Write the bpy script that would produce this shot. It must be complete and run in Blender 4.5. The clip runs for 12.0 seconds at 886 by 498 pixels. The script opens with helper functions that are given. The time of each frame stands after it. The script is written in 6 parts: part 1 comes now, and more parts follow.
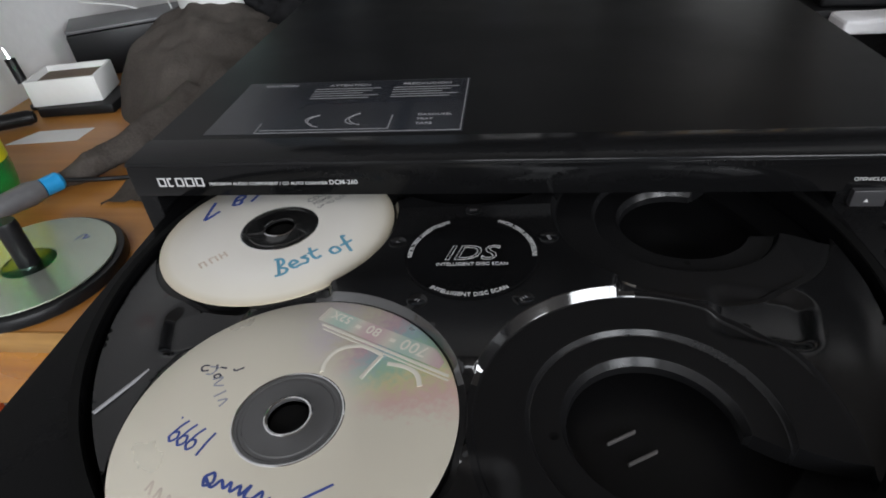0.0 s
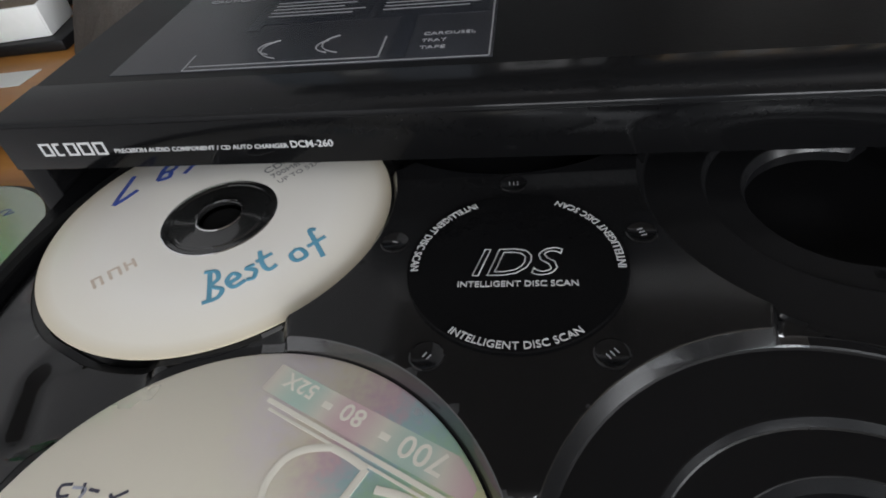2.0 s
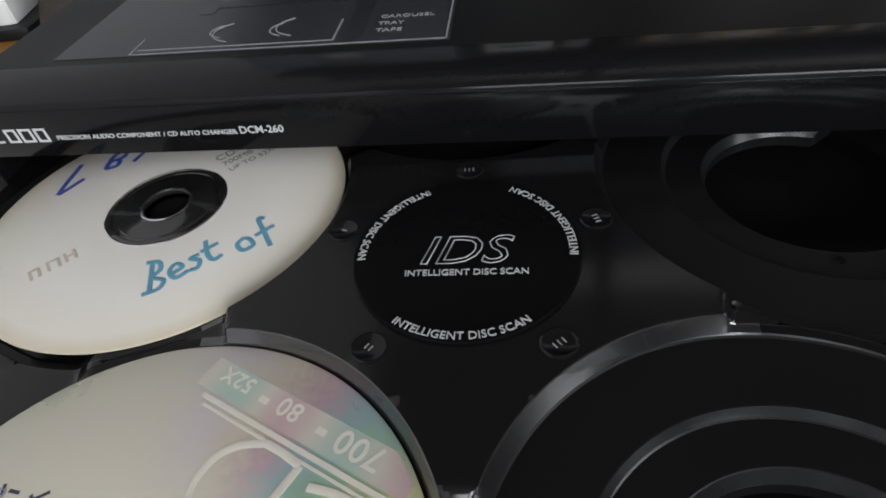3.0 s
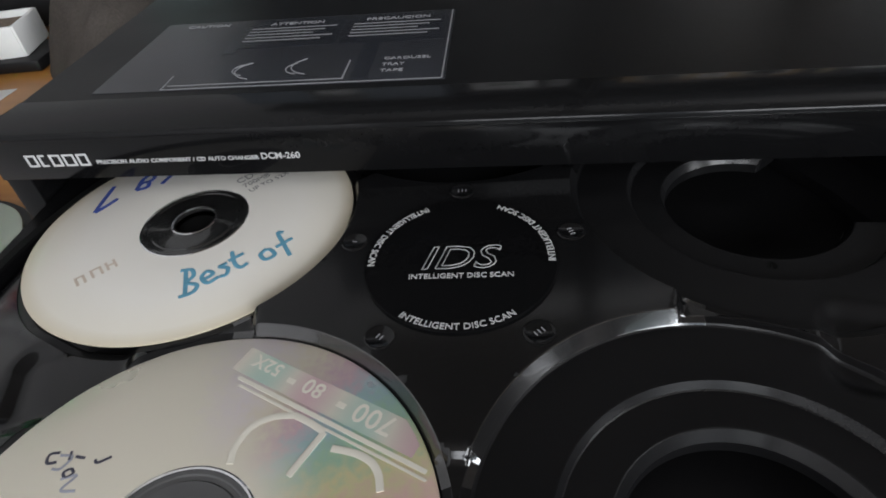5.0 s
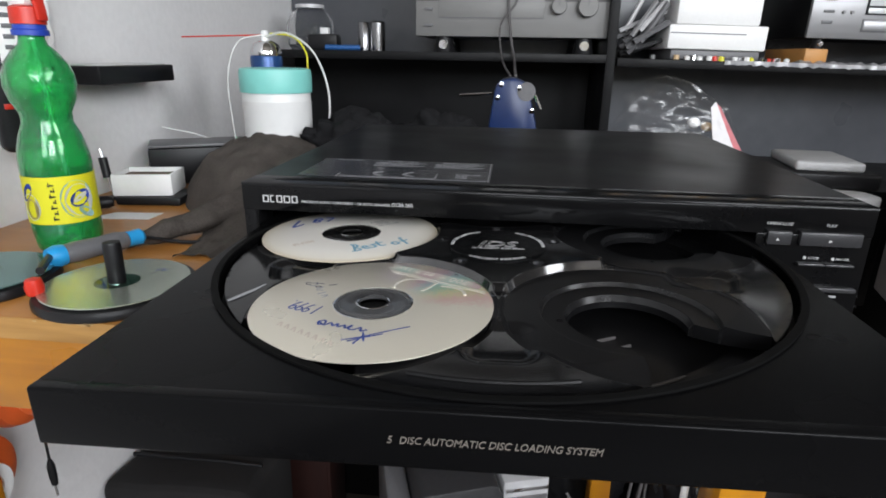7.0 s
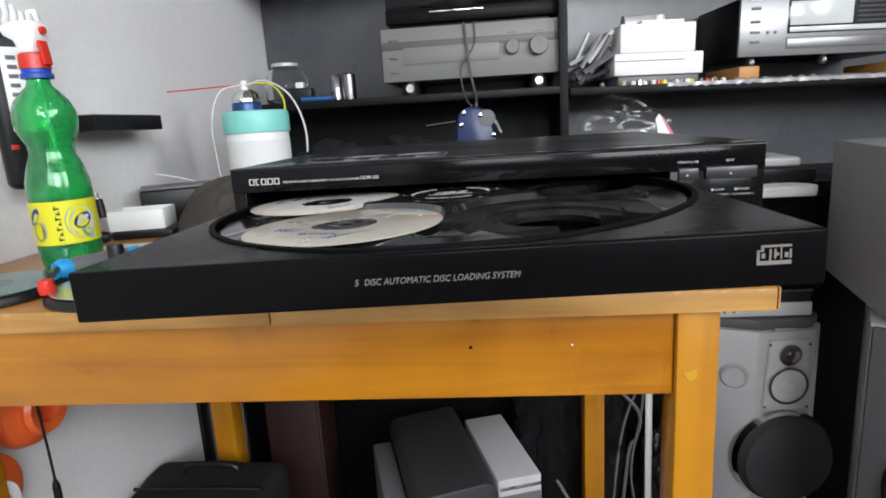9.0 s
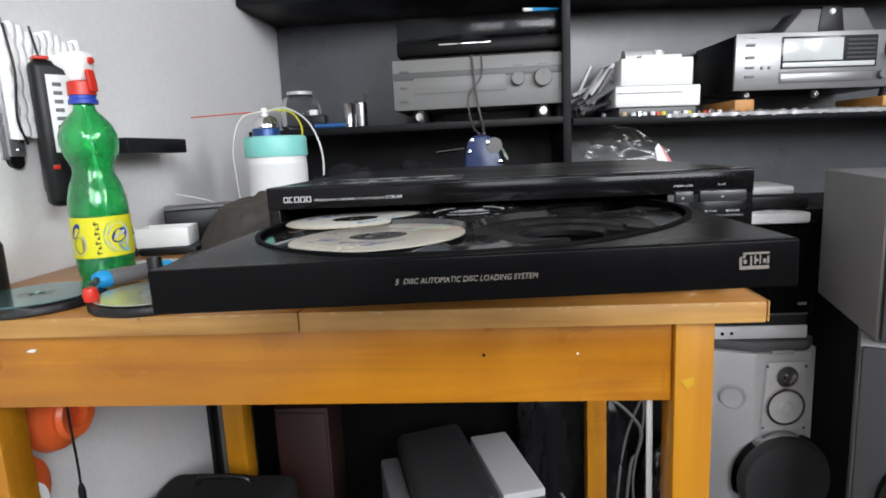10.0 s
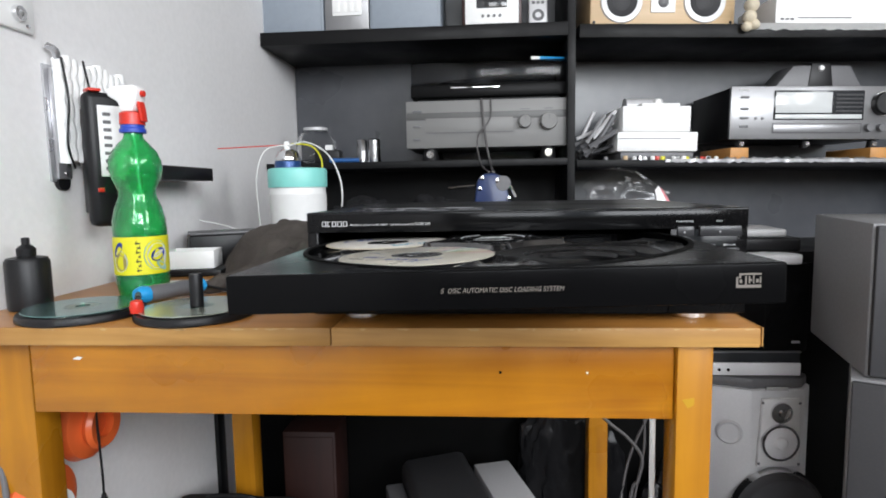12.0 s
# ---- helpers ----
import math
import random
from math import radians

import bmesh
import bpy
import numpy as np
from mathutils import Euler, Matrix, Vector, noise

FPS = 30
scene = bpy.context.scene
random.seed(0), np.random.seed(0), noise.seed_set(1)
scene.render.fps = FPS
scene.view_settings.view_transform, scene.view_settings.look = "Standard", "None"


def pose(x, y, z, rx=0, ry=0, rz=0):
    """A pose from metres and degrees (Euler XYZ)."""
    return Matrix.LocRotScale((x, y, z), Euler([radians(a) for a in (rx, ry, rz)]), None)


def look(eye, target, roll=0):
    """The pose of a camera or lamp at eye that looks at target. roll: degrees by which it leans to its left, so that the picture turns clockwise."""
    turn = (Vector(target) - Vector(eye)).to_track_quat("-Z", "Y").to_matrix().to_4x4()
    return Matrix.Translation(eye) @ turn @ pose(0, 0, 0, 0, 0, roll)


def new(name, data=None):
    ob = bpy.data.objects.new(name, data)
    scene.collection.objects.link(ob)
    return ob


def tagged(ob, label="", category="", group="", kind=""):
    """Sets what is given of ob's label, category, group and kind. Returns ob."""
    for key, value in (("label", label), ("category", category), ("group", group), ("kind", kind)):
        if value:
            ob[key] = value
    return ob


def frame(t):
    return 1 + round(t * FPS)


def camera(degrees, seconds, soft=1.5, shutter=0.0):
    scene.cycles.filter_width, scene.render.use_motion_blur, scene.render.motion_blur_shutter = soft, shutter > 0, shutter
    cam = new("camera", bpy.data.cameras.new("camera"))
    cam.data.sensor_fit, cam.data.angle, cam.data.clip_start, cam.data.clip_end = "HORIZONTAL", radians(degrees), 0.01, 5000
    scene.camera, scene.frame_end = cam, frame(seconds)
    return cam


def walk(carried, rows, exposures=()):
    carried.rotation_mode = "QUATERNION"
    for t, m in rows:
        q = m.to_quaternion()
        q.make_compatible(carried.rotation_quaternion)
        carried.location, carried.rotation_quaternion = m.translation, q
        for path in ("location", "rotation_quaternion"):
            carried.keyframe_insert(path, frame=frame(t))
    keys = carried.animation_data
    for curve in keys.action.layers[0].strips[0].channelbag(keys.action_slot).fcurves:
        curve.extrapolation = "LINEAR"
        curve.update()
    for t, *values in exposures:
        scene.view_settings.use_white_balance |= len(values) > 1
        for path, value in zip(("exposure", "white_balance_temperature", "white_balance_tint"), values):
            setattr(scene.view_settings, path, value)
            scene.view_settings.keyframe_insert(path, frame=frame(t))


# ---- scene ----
cam = camera(74.6, 12.0, soft=1.8)
PATH = [
    (0, (-0.011, -0.257, 1.002), (-0.247, 1.333, -0.188), -4.8),
    (0.5, (-0.007, -0.216, 1.003), (-0.328, 1.302, -0.259), -7.6),
    (1, (-0.014, -0.184, 0.978), (-0.296, 1.287, -0.347), -6.9),
    (1.5, (-0.023, -0.17, 0.961), (-0.339, 1.272, -0.389), -8.7),
    (2, (-0.025, -0.162, 0.956), (-0.324, 1.279, -0.399), -8.2),
    (2.5, (-0.021, -0.159, 0.951), (-0.285, 1.273, -0.42), -7.1),
    (3, (-0.015, -0.158, 0.95), (-0.276, 1.271, -0.425), -7.6),
    (5, (-0.015, -0.182, 0.964), (-0.23, 1.317, -0.342), -6.1),
    (5.5, (-0.006, -0.223, 0.981), (-0.181, 1.328, -0.27), -5.4),
    (6, (-0.015, -0.313, 0.992), (-0.257, 1.389, -0.029), -3.9),
    (6.5, (-0.019, -0.376, 0.981), (-0.225, 1.471, 0.242), -1.4),
    (7, (-0.026, -0.397, 0.955), (-0.229, 1.489, 0.323), 1.0),
    (7.5, (-0.018, -0.405, 0.928), (-0.219, 1.514, 0.401), 0.1),
    (7.7, (-0.014, -0.41, 0.919), (-0.22, 1.513, 0.408), 0.1),
    (9.3, (0.0, -0.494, 0.894), (-0.16, 1.458, 0.49), -3.7),
    (9.5, (-0.003, -0.503, 0.895), (-0.166, 1.452, 0.507), -3.4),
    (10, (-0.012, -0.525, 0.893), (-0.176, 1.44, 0.557), -2.7),
    (10.5, (-0.022, -0.552, 0.891), (-0.183, 1.423, 0.615), -1.9),
    (11, (-0.026, -0.561, 0.89), (-0.184, 1.417, 0.638), -1.5),
    (11.5, (-0.033, -0.58, 0.888), (-0.191, 1.403, 0.679), -0.9),
    (12, (-0.035, -0.58, 0.888), (-0.184, 1.403, 0.681), -1.0),
]
walk(cam, [(t, look(eye, target, roll)) for t, eye, target, roll in PATH],
     exposures=[(0, -0.18), (5.5, -0.18), (7.0, 0.03), (9.5, 0.13), (12, 0.19)])

# ---- world and light ----
world = bpy.data.worlds.new("daylight")
scene.world = world
world.use_nodes = True
wn = world.node_tree.nodes
sky = wn.new("ShaderNodeTexSky")
sky.sky_type, sky.sun_disc = "NISHITA", False
sky.sun_elevation, sky.sun_rotation = radians(35), radians(200)
wn["Background"].inputs["Strength"].default_value = 0.1
world.node_tree.links.new(sky.outputs[0], wn["Background"].inputs["Color"])


def area(name, m, sx, sy, watts, colour):
    d = bpy.data.lights.new(name, "AREA")
    d.shape, d.size, d.size_y, d.energy, d.color = "RECTANGLE", sx, sy, watts, colour
    ob = new(name, d)
    ob.matrix_world = m
    return ob


area("window_daylight", look((1.55, -2.52, 1.85), (0.0, 0.5, 0.75)), 1.2, 1.05, 70, (0.955, 0.985, 1.03))
# added fill lamp in the opening's left part, lifts the low loudspeakers
area("left_fill", look((0.15, -2.52, 1.80), (0.2, 0.5, 0.65)), 0.8, 1.0, 26, (0.955, 0.985, 1.03))
# added fill lamp before the windowless east wall, brightens the left wall
area("side_fill", look((2.4, -0.9, 1.75), (-0.6, 0.5, 0.95)), 1.0, 1.0, 36, (0.955, 0.985, 1.03))


# ---- mesh helpers ----
def mesh_of(bm, name):
    me = bpy.data.meshes.new(name)
    bm.to_mesh(me)
    bm.free()
    return me


def smooth(me, angle=35):
    me.polygons.foreach_set("use_smooth", [True] * len(me.polygons))
    me.set_sharp_from_angle(angle=radians(angle))
    return me


def part(name, bm, material, parent=None, label="", m=None, angle=35):
    """Links a bmesh (or a mesh) as one object, under a thing or a part."""
    me = bm if isinstance(bm, bpy.types.Mesh) else smooth(mesh_of(bm, name), angle)
    me.name = name
    if material and not me.materials:
        me.materials.append(material)
    ob = new(name, me)
    if m is not None:
        ob.matrix_basis = m
    if parent:
        ob.parent = parent
    if label:
        ob["label"] = label
    return ob


SHIFT = Matrix.Identity(4)          # where the group of things being built stands


def thing(name, m, label, category, group="", kind=""):
    ob = new(name)
    ob.empty_display_size = 0.02
    ob.matrix_basis = SHIFT @ m
    return tagged(ob, label, category, group, kind)


def single(name, bm, material, label, category, m=None, group="", kind="", angle=35):
    return tagged(part(name, bm, material, None, "", SHIFT @ (m if m is not None else Matrix.Identity(4)), angle), label, category, group, kind)


def box(x0, x1, y0, y1, z0, z1, r=0.0, seg=2, bm=None):
    own = bmesh.new()
    bmesh.ops.create_cube(own, size=1)
    for v in own.verts:
        v.co = Vector((x0 + (v.co.x + 0.5) * (x1 - x0), y0 + (v.co.y + 0.5) * (y1 - y0), z0 + (v.co.z + 0.5) * (z1 - z0)))
    if r:
        bmesh.ops.bevel(own, geom=own.edges[:], offset=r, segments=seg, profile=0.5, affect="EDGES")
    return join(bm, own)


def join(bm, own):
    if bm is None:
        return own
    me = mesh_of(own, "tmp")
    bm.from_mesh(me)
    bpy.data.meshes.remove(me)
    return bm


def lathe(profile, n=48, bm=None, m=None):
    """Turned solid about z from (radius, height) pairs."""
    own = bmesh.new()
    rings = []
    for r, z in profile:
        if r < 1e-6:
            rings.append([own.verts.new((0, 0, z))])
        else:
            rings.append([own.verts.new((r * math.cos(2 * math.pi * i / n), r * math.sin(2 * math.pi * i / n), z)) for i in range(n)])
    for a, b in zip(rings, rings[1:]):
        for i in range(n):
            j = (i + 1) % n
            if len(a) == 1 and len(b) == 1:
                continue
            if len(a) == 1:
                own.faces.new((a[0], b[i], b[j]))
            elif len(b) == 1:
                own.faces.new((a[j], a[i], b[0]))
            else:
                own.faces.new((a[i], b[i], b[j], a[j]))
    bmesh.ops.recalc_face_normals(own, faces=own.faces)
    if m is not None:
        own.transform(m)
    return join(bm, own)


def tube(points, r, n=8, bm=None, closed=False):
    """A round rod or cable along points."""
    own = bmesh.new()
    pts = [Vector(p) for p in points]
    rings = []
    up = Vector((0.13, 0.21, 0.97)).normalized()
    for i, p in enumerate(pts):
        d = (pts[min(i + 1, len(pts) - 1)] - pts[max(i - 1, 0)]).normalized()
        a = d.cross(up)
        if a.length < 0.05:
            a = d.cross(Vector((1, 0, 0)))
        a.normalize()
        b = d.cross(a)
        rr = r(i / (len(pts) - 1)) if callable(r) else r
        rings.append([own.verts.new(p + rr * (math.cos(2 * math.pi * k / n) * a + math.sin(2 * math.pi * k / n) * b)) for k in range(n)])
    for a, b in zip(rings, rings[1:]):
        for k in range(n):
            own.faces.new((a[k], a[(k + 1) % n], b[(k + 1) % n], b[k]))
    own.faces.new(rings[0][::-1])
    own.faces.new(rings[-1])
    bmesh.ops.recalc_face_normals(own, faces=own.faces)
    return join(bm, own)


def curve_points(ctrl, n=40):
    """Smooth points through control points."""
    c = [Vector(p) for p in ctrl]
    c = [2 * c[0] - c[1]] + c + [2 * c[-1] - c[-2]]
    out = []
    seg = len(c) - 3
    for i in range(n + 1):
        u = i / n * seg
        k = min(int(u), seg - 1)
        t = u - k
        p0, p1, p2, p3 = c[k:k + 4]
        out.append(0.5 * (2 * p1 + (p2 - p0) * t + (2 * p0 - 5 * p1 + 4 * p2 - p3) * t * t + (3 * p1 - p0 - 3 * p2 + p3) * t ** 3))
    return out


def prism(outline, z0, z1, bm=None, m=None, r=0.0):
    """A flat outline (x, y) raised from z0 to z1."""
    own = bmesh.new()
    lo = [own.verts.new((x, y, z0)) for x, y in outline]
    hi = [own.verts.new((x, y, z1)) for x, y in outline]
    n = len(outline)
    for i in range(n):
        own.faces.new((lo[i], lo[(i + 1) % n], hi[(i + 1) % n], hi[i]))
    own.faces.new(lo[::-1])
    own.faces.new(hi)
    bmesh.ops.recalc_face_normals(own, faces=own.faces)
    if r:
        bmesh.ops.bevel(own, geom=[e for e in own.edges], offset=r, segments=2, profile=0.5, affect="EDGES")
    if m is not None:
        own.transform(m)
    return join(bm, own)


def ring_flat(r0, r1, z0, z1, n=96, bm=None, m=None):
    return lathe([(r0, z0), (r1, z0), (r1, z1), (r0, z1), (r0, z0)], n, bm, m)


def lettering(text, height, m, material, parent, name="lettering", depth=0.00012, bend=None, wide=1.0, bold=0.0, slant=0.0, width=None, centre=True, outline=0.0, spacing=1.0):
    """Raised lettering in the built-in font, in the plane of m; bend: radius of the arc that it follows."""
    c = bpy.data.curves.new("letters", "FONT")
    c.body, c.size, c.extrude, c.offset, c.shear, c.space_character = text, height / 0.72, depth, bold, slant, spacing
    c.align_x = "CENTER" if centre else "LEFT"
    c.resolution_u = 3
    if outline:
        c.fill_mode = "NONE"
        c.extrude = 0
        c.bevel_depth, c.bevel_resolution = outline, 0
    ob = new("letters", c)
    deps = bpy.context.evaluated_depsgraph_get()
    me = bpy.data.meshes.new_from_object(ob.evaluated_get(deps))
    bpy.data.objects.remove(ob)
    bpy.data.curves.remove(c)
    xs = [v.co.x for v in me.vertices]
    if width:
        wide = width / (max(xs) - min(xs))
    for v in me.vertices:
        v.co.x *= wide
        if bend:
            a = v.co.x / abs(bend)
            r = abs(bend) - v.co.y if bend > 0 else abs(bend) + v.co.y
            v.co.x, v.co.y = (r * math.sin(a), -r * math.cos(a)) if bend > 0 else (r * math.sin(a), r * math.cos(a))
    me.materials.clear()
    me.materials.append(material)
    return part(name, me, None, parent, "", m)


# ---- materials ----
def mat(name, base, rough=0.5, metal=0.0, grain=0.0, scale=60, bump=0.0, rough_var=0.0, spec=0.5, tint=None, big=6.0, coat=0.0, stretch=None, var=0.0):
    m = bpy.data.materials.new(name)
    m.use_nodes = True
    nt = m.node_tree
    p = nt.nodes["Principled BSDF"]
    p.inputs["Base Color"].default_value = (*base, 1)
    p.inputs["Roughness"].default_value = rough
    p.inputs["Metallic"].default_value = metal
    p.inputs["Specular IOR Level"].default_value = spec
    p.inputs["Coat Weight"].default_value = coat
    co = nt.nodes.new("ShaderNodeTexCoord")
    src = co.outputs["Object"]
    if stretch:
        mp = nt.nodes.new("ShaderNodeMapping")
        mp.inputs["Scale"].default_value = stretch
        nt.links.new(src, mp.inputs[0])
        src = mp.outputs[0]
    fine = nt.nodes.new("ShaderNodeTexNoise")
    fine.inputs["Scale"].default_value, fine.inputs["Detail"].default_value = scale, 5
    coarse = nt.nodes.new("ShaderNodeTexNoise")
    coarse.inputs["Scale"].default_value, coarse.inputs["Detail"].default_value = big, 4
    nt.links.new(src, fine.inputs["Vector"])
    nt.links.new(src, coarse.inputs["Vector"])
    if grain:
        add = nt.nodes.new("ShaderNodeMath")
        add.operation = "ADD"
        nt.links.new(fine.outputs["Fac"], add.inputs[0])
        nt.links.new(coarse.outputs["Fac"], add.inputs[1])
        rng = nt.nodes.new("ShaderNodeMapRange")
        rng.inputs["From Min"].default_value, rng.inputs["From Max"].default_value = 0.6, 1.4
        nt.links.new(add.outputs[0], rng.inputs["Value"])
        mix = nt.nodes.new("ShaderNodeMix")
        mix.data_type = "RGBA"
        dark = tint or tuple(c * (1 - grain) for c in base)
        light = tuple(min(1, c * (1 + grain * 0.6)) for c in base)
        mix.inputs["A"].default_value, mix.inputs["B"].default_value = (*dark, 1), (*light, 1)
        nt.links.new(rng.outputs[0], mix.inputs["Factor"])
        out = mix.outputs["Result"]
        if var:
            inf = nt.nodes.new("ShaderNodeObjectInfo")
            hsv = nt.nodes.new("ShaderNodeHueSaturation")
            r2 = nt.nodes.new("ShaderNodeMapRange")
            r2.inputs["To Min"].default_value, r2.inputs["To Max"].default_value = 1 - var, 1 + var
            nt.links.new(inf.outputs["Random"], r2.inputs["Value"])
            nt.links.new(r2.outputs[0], hsv.inputs["Value"])
            nt.links.new(out, hsv.inputs["Color"])
            out = hsv.outputs[0]
        nt.links.new(out, p.inputs["Base Color"])
    if rough_var:
        rr = nt.nodes.new("ShaderNodeMapRange")
        rr.inputs["From Min"].default_value, rr.inputs["From Max"].default_value = 0.3, 0.7
        rr.inputs["To Min"].default_value, rr.inputs["To Max"].default_value = max(0.02, rough - rough_var), min(1, rough + rough_var)
        nt.links.new(coarse.outputs["Fac"], rr.inputs["Value"])
        nt.links.new(rr.outputs[0], p.inputs["Roughness"])
    if bump:
        b = nt.nodes.new("ShaderNodeBump")
        b.inputs["Strength"].default_value = 1.0
        b.inputs["Distance"].default_value = bump
        nt.links.new(fine.outputs["Fac"], b.inputs["Height"])
        nt.links.new(b.outputs[0], p.inputs["Normal"])
    return m


def wood(name, dark, light, along=0, rough=0.4, scale=1.0):
    """Varnished wood, its grain running along one axis (0 x, 1 y, 2 z)."""
    m = bpy.data.materials.new(name)
    m.use_nodes = True
    nt = m.node_tree
    p = nt.nodes["Principled BSDF"]
    co = nt.nodes.new("ShaderNodeTexCoord")
    mp = nt.nodes.new("ShaderNodeMapping")
    s = [28 * scale] * 3
    s[along] = 1.6 * scale
    mp.inputs["Scale"].default_value = s
    nt.links.new(co.outputs["Object"], mp.inputs[0])
    n1 = nt.nodes.new("ShaderNodeTexNoise")
    n1.inputs["Scale"].default_value, n1.inputs["Detail"].default_value, n1.inputs["Distortion"].default_value = 1.0, 8, 1.2
    nt.links.new(mp.outputs[0], n1.inputs["Vector"])
    n2 = nt.nodes.new("ShaderNodeTexNoise")
    n2.inputs["Scale"].default_value, n2.inputs["Detail"].default_value = 7, 3
    nt.links.new(co.outputs["Object"], n2.inputs["Vector"])
    ramp = nt.nodes.new("ShaderNodeValToRGB")
    ramp.color_ramp.elements[0].position, ramp.color_ramp.elements[1].position = 0.3, 0.72
    ramp.color_ramp.elements[0].color, ramp.color_ramp.elements[1].color = (*dark, 1), (*light, 1)
    add = nt.nodes.new("ShaderNodeMix")
    add.data_type = "FLOAT"
    add.inputs["Factor"].default_value = 0.45
    nt.links.new(n1.outputs["Fac"], add.inputs["A"])
    nt.links.new(n2.outputs["Fac"], add.inputs["B"])
    nt.links.new(add.outputs["Result"], ramp.inputs["Fac"])
    nt.links.new(ramp.outputs[0], p.inputs["Base Color"])
    rr = nt.nodes.new("ShaderNodeMapRange")
    rr.inputs["To Min"].default_value, rr.inputs["To Max"].default_value = rough - 0.12, rough + 0.15
    nt.links.new(n2.outputs["Fac"], rr.inputs["Value"])
    nt.links.new(rr.outputs[0], p.inputs["Roughness"])
    b = nt.nodes.new("ShaderNodeBump")
    b.inputs["Strength"].default_value, b.inputs["Distance"].default_value = 0.5, 0.0004
    nt.links.new(n1.outputs["Fac"], b.inputs["Height"])
    nt.links.new(b.outputs[0], p.inputs["Normal"])
    return m


def clear(name, colour, rough=0.03, ior=1.45):
    m = bpy.data.materials.new(name)
    m.use_nodes = True
    p = m.node_tree.nodes["Principled BSDF"]
    p.inputs["Base Color"].default_value = (*colour, 1)
    p.inputs["Transmission Weight"].default_value = 1
    p.inputs["Roughness"].default_value, p.inputs["IOR"].default_value = rough, ior
    return m


def glow(name, colour, strength):
    m = mat(name, colour, 0.3)
    p = m.node_tree.nodes["Principled BSDF"]
    p.inputs["Emission Color"].default_value, p.inputs["Emission Strength"].default_value = (*colour, 1), strength
    return m


M_WALL = mat("wall_paint", (0.85, 0.84, 0.84), 0.75, grain=0.06, scale=90, big=3, bump=0.0006)
# unseen floor, kept dark so that little light bounces under the table
M_FLOOR = mat("unseen_dark_floor", (0.05, 0.04, 0.033), 0.45, grain=0.3, scale=20)
# unseen ceiling and walls: colours chosen dark to cut bounced light
M_CEIL = mat("unseen_dark_ceiling", (0.24, 0.21, 0.18), 0.8, grain=0.1)
M_WALL_D = mat("unseen_dark_wall", (0.17, 0.15, 0.135), 0.8, grain=0.15, scale=40)
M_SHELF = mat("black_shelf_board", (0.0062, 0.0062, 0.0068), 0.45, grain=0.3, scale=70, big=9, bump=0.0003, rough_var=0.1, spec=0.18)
M_BACKP = mat("grey_back_panel", (0.074, 0.078, 0.088), 0.34, grain=0.22, scale=25, big=3, bump=0.0003, rough_var=0.08)
M_TABLE_TOP = wood("table_top_varnish", (0.31, 0.12, 0.024), (0.54, 0.25, 0.060), 0, 0.33)
M_TABLE_EDGE = wood("table_edge_wood", (0.26, 0.112, 0.022), (0.60, 0.34, 0.098), 0, 0.5, 2.2)
M_APRON = wood("apron_varnish", (0.25, 0.074, 0.003), (0.60, 0.248, 0.009), 0, 0.28, 1.1)
M_LEG = wood("leg_varnish", (0.29, 0.105, 0.005), (0.58, 0.252, 0.012), 2, 0.3, 1.0)
M_BLACK = mat("black_powder_coat", (0.005, 0.005, 0.0053), 0.36, grain=0.25, scale=900, big=8, bump=0.00005, rough_var=0.07, spec=0.10)
M_FACE = mat("black_face_plastic", (0.0045, 0.0045, 0.0048), 0.12, grain=0.2, scale=500, big=10, rough_var=0.03, spec=0.15)
M_DRAWER = mat("black_drawer_plastic", (0.0036, 0.0036, 0.0039), 0.24, grain=0.2, scale=700, big=9, bump=0.00004, rough_var=0.06, spec=0.06)
M_PLATTER = mat("black_glossy_plastic", (0.0058, 0.0058, 0.0062), 0.125, grain=0.2, scale=600, big=14, rough_var=0.03, spec=0.38)
M_PLACE = mat("satin_black_plastic", (0.0052, 0.0052, 0.0056), 0.33, grain=0.2, scale=900, big=20, bump=0.00003, rough_var=0.05, spec=0.2)
M_TOP = mat("glossy_black_top", (0.009, 0.009, 0.0095), 0.12, grain=0.2, scale=500, big=12, rough_var=0.04, spec=0.13)
M_WALLG = mat("glossy_black_wall", (0.010, 0.010, 0.0105), 0.11, grain=0.2, scale=700, big=30, rough_var=0.04, spec=1.0, coat=0.5)
M_STEPG = mat("satin_black_step", (0.008, 0.008, 0.0085), 0.24, grain=0.2, scale=700, big=30, rough_var=0.04, spec=0.3)
M_DARK = mat("near_black", (0.003, 0.003, 0.003), 0.7, grain=0.3, spec=0.1)
M_BUTTON = mat("black_button", (0.03, 0.03, 0.032), 0.3, grain=0.15, scale=300)
M_INK_W = mat("white_print", (0.45, 0.45, 0.45), 0.5)
M_INK_G = mat("grey_print", (0.22, 0.22, 0.23), 0.5)
M_BEIGE = mat("beige_print", (0.18, 0.158, 0.138), 0.5)
M_CHROME = mat("chrome", (0.75, 0.75, 0.76), 0.12, 1.0, rough_var=0.05)
M_SILVER = mat("silver_panel", (0.26, 0.26, 0.266), 0.36, 0.6, grain=0.05, scale=300, big=5, stretch=(1, 20, 20), rough_var=0.05)
M_SILVER_P = mat("silver_plastic", (0.58, 0.58, 0.59), 0.38, 0.12, grain=0.06, scale=200)
M_GREY = mat("grey_plastic", (0.14, 0.14, 0.146), 0.45, grain=0.15, scale=200, rough_var=0.08)
M_WHITE = mat("white_plastic", (0.86, 0.86, 0.85), 0.4, grain=0.04, scale=150)
M_CLOTH = mat("brown_grey_cloth", (0.085, 0.074, 0.066), 0.95, grain=0.35, scale=420, big=20, bump=0.0008, spec=0.1)
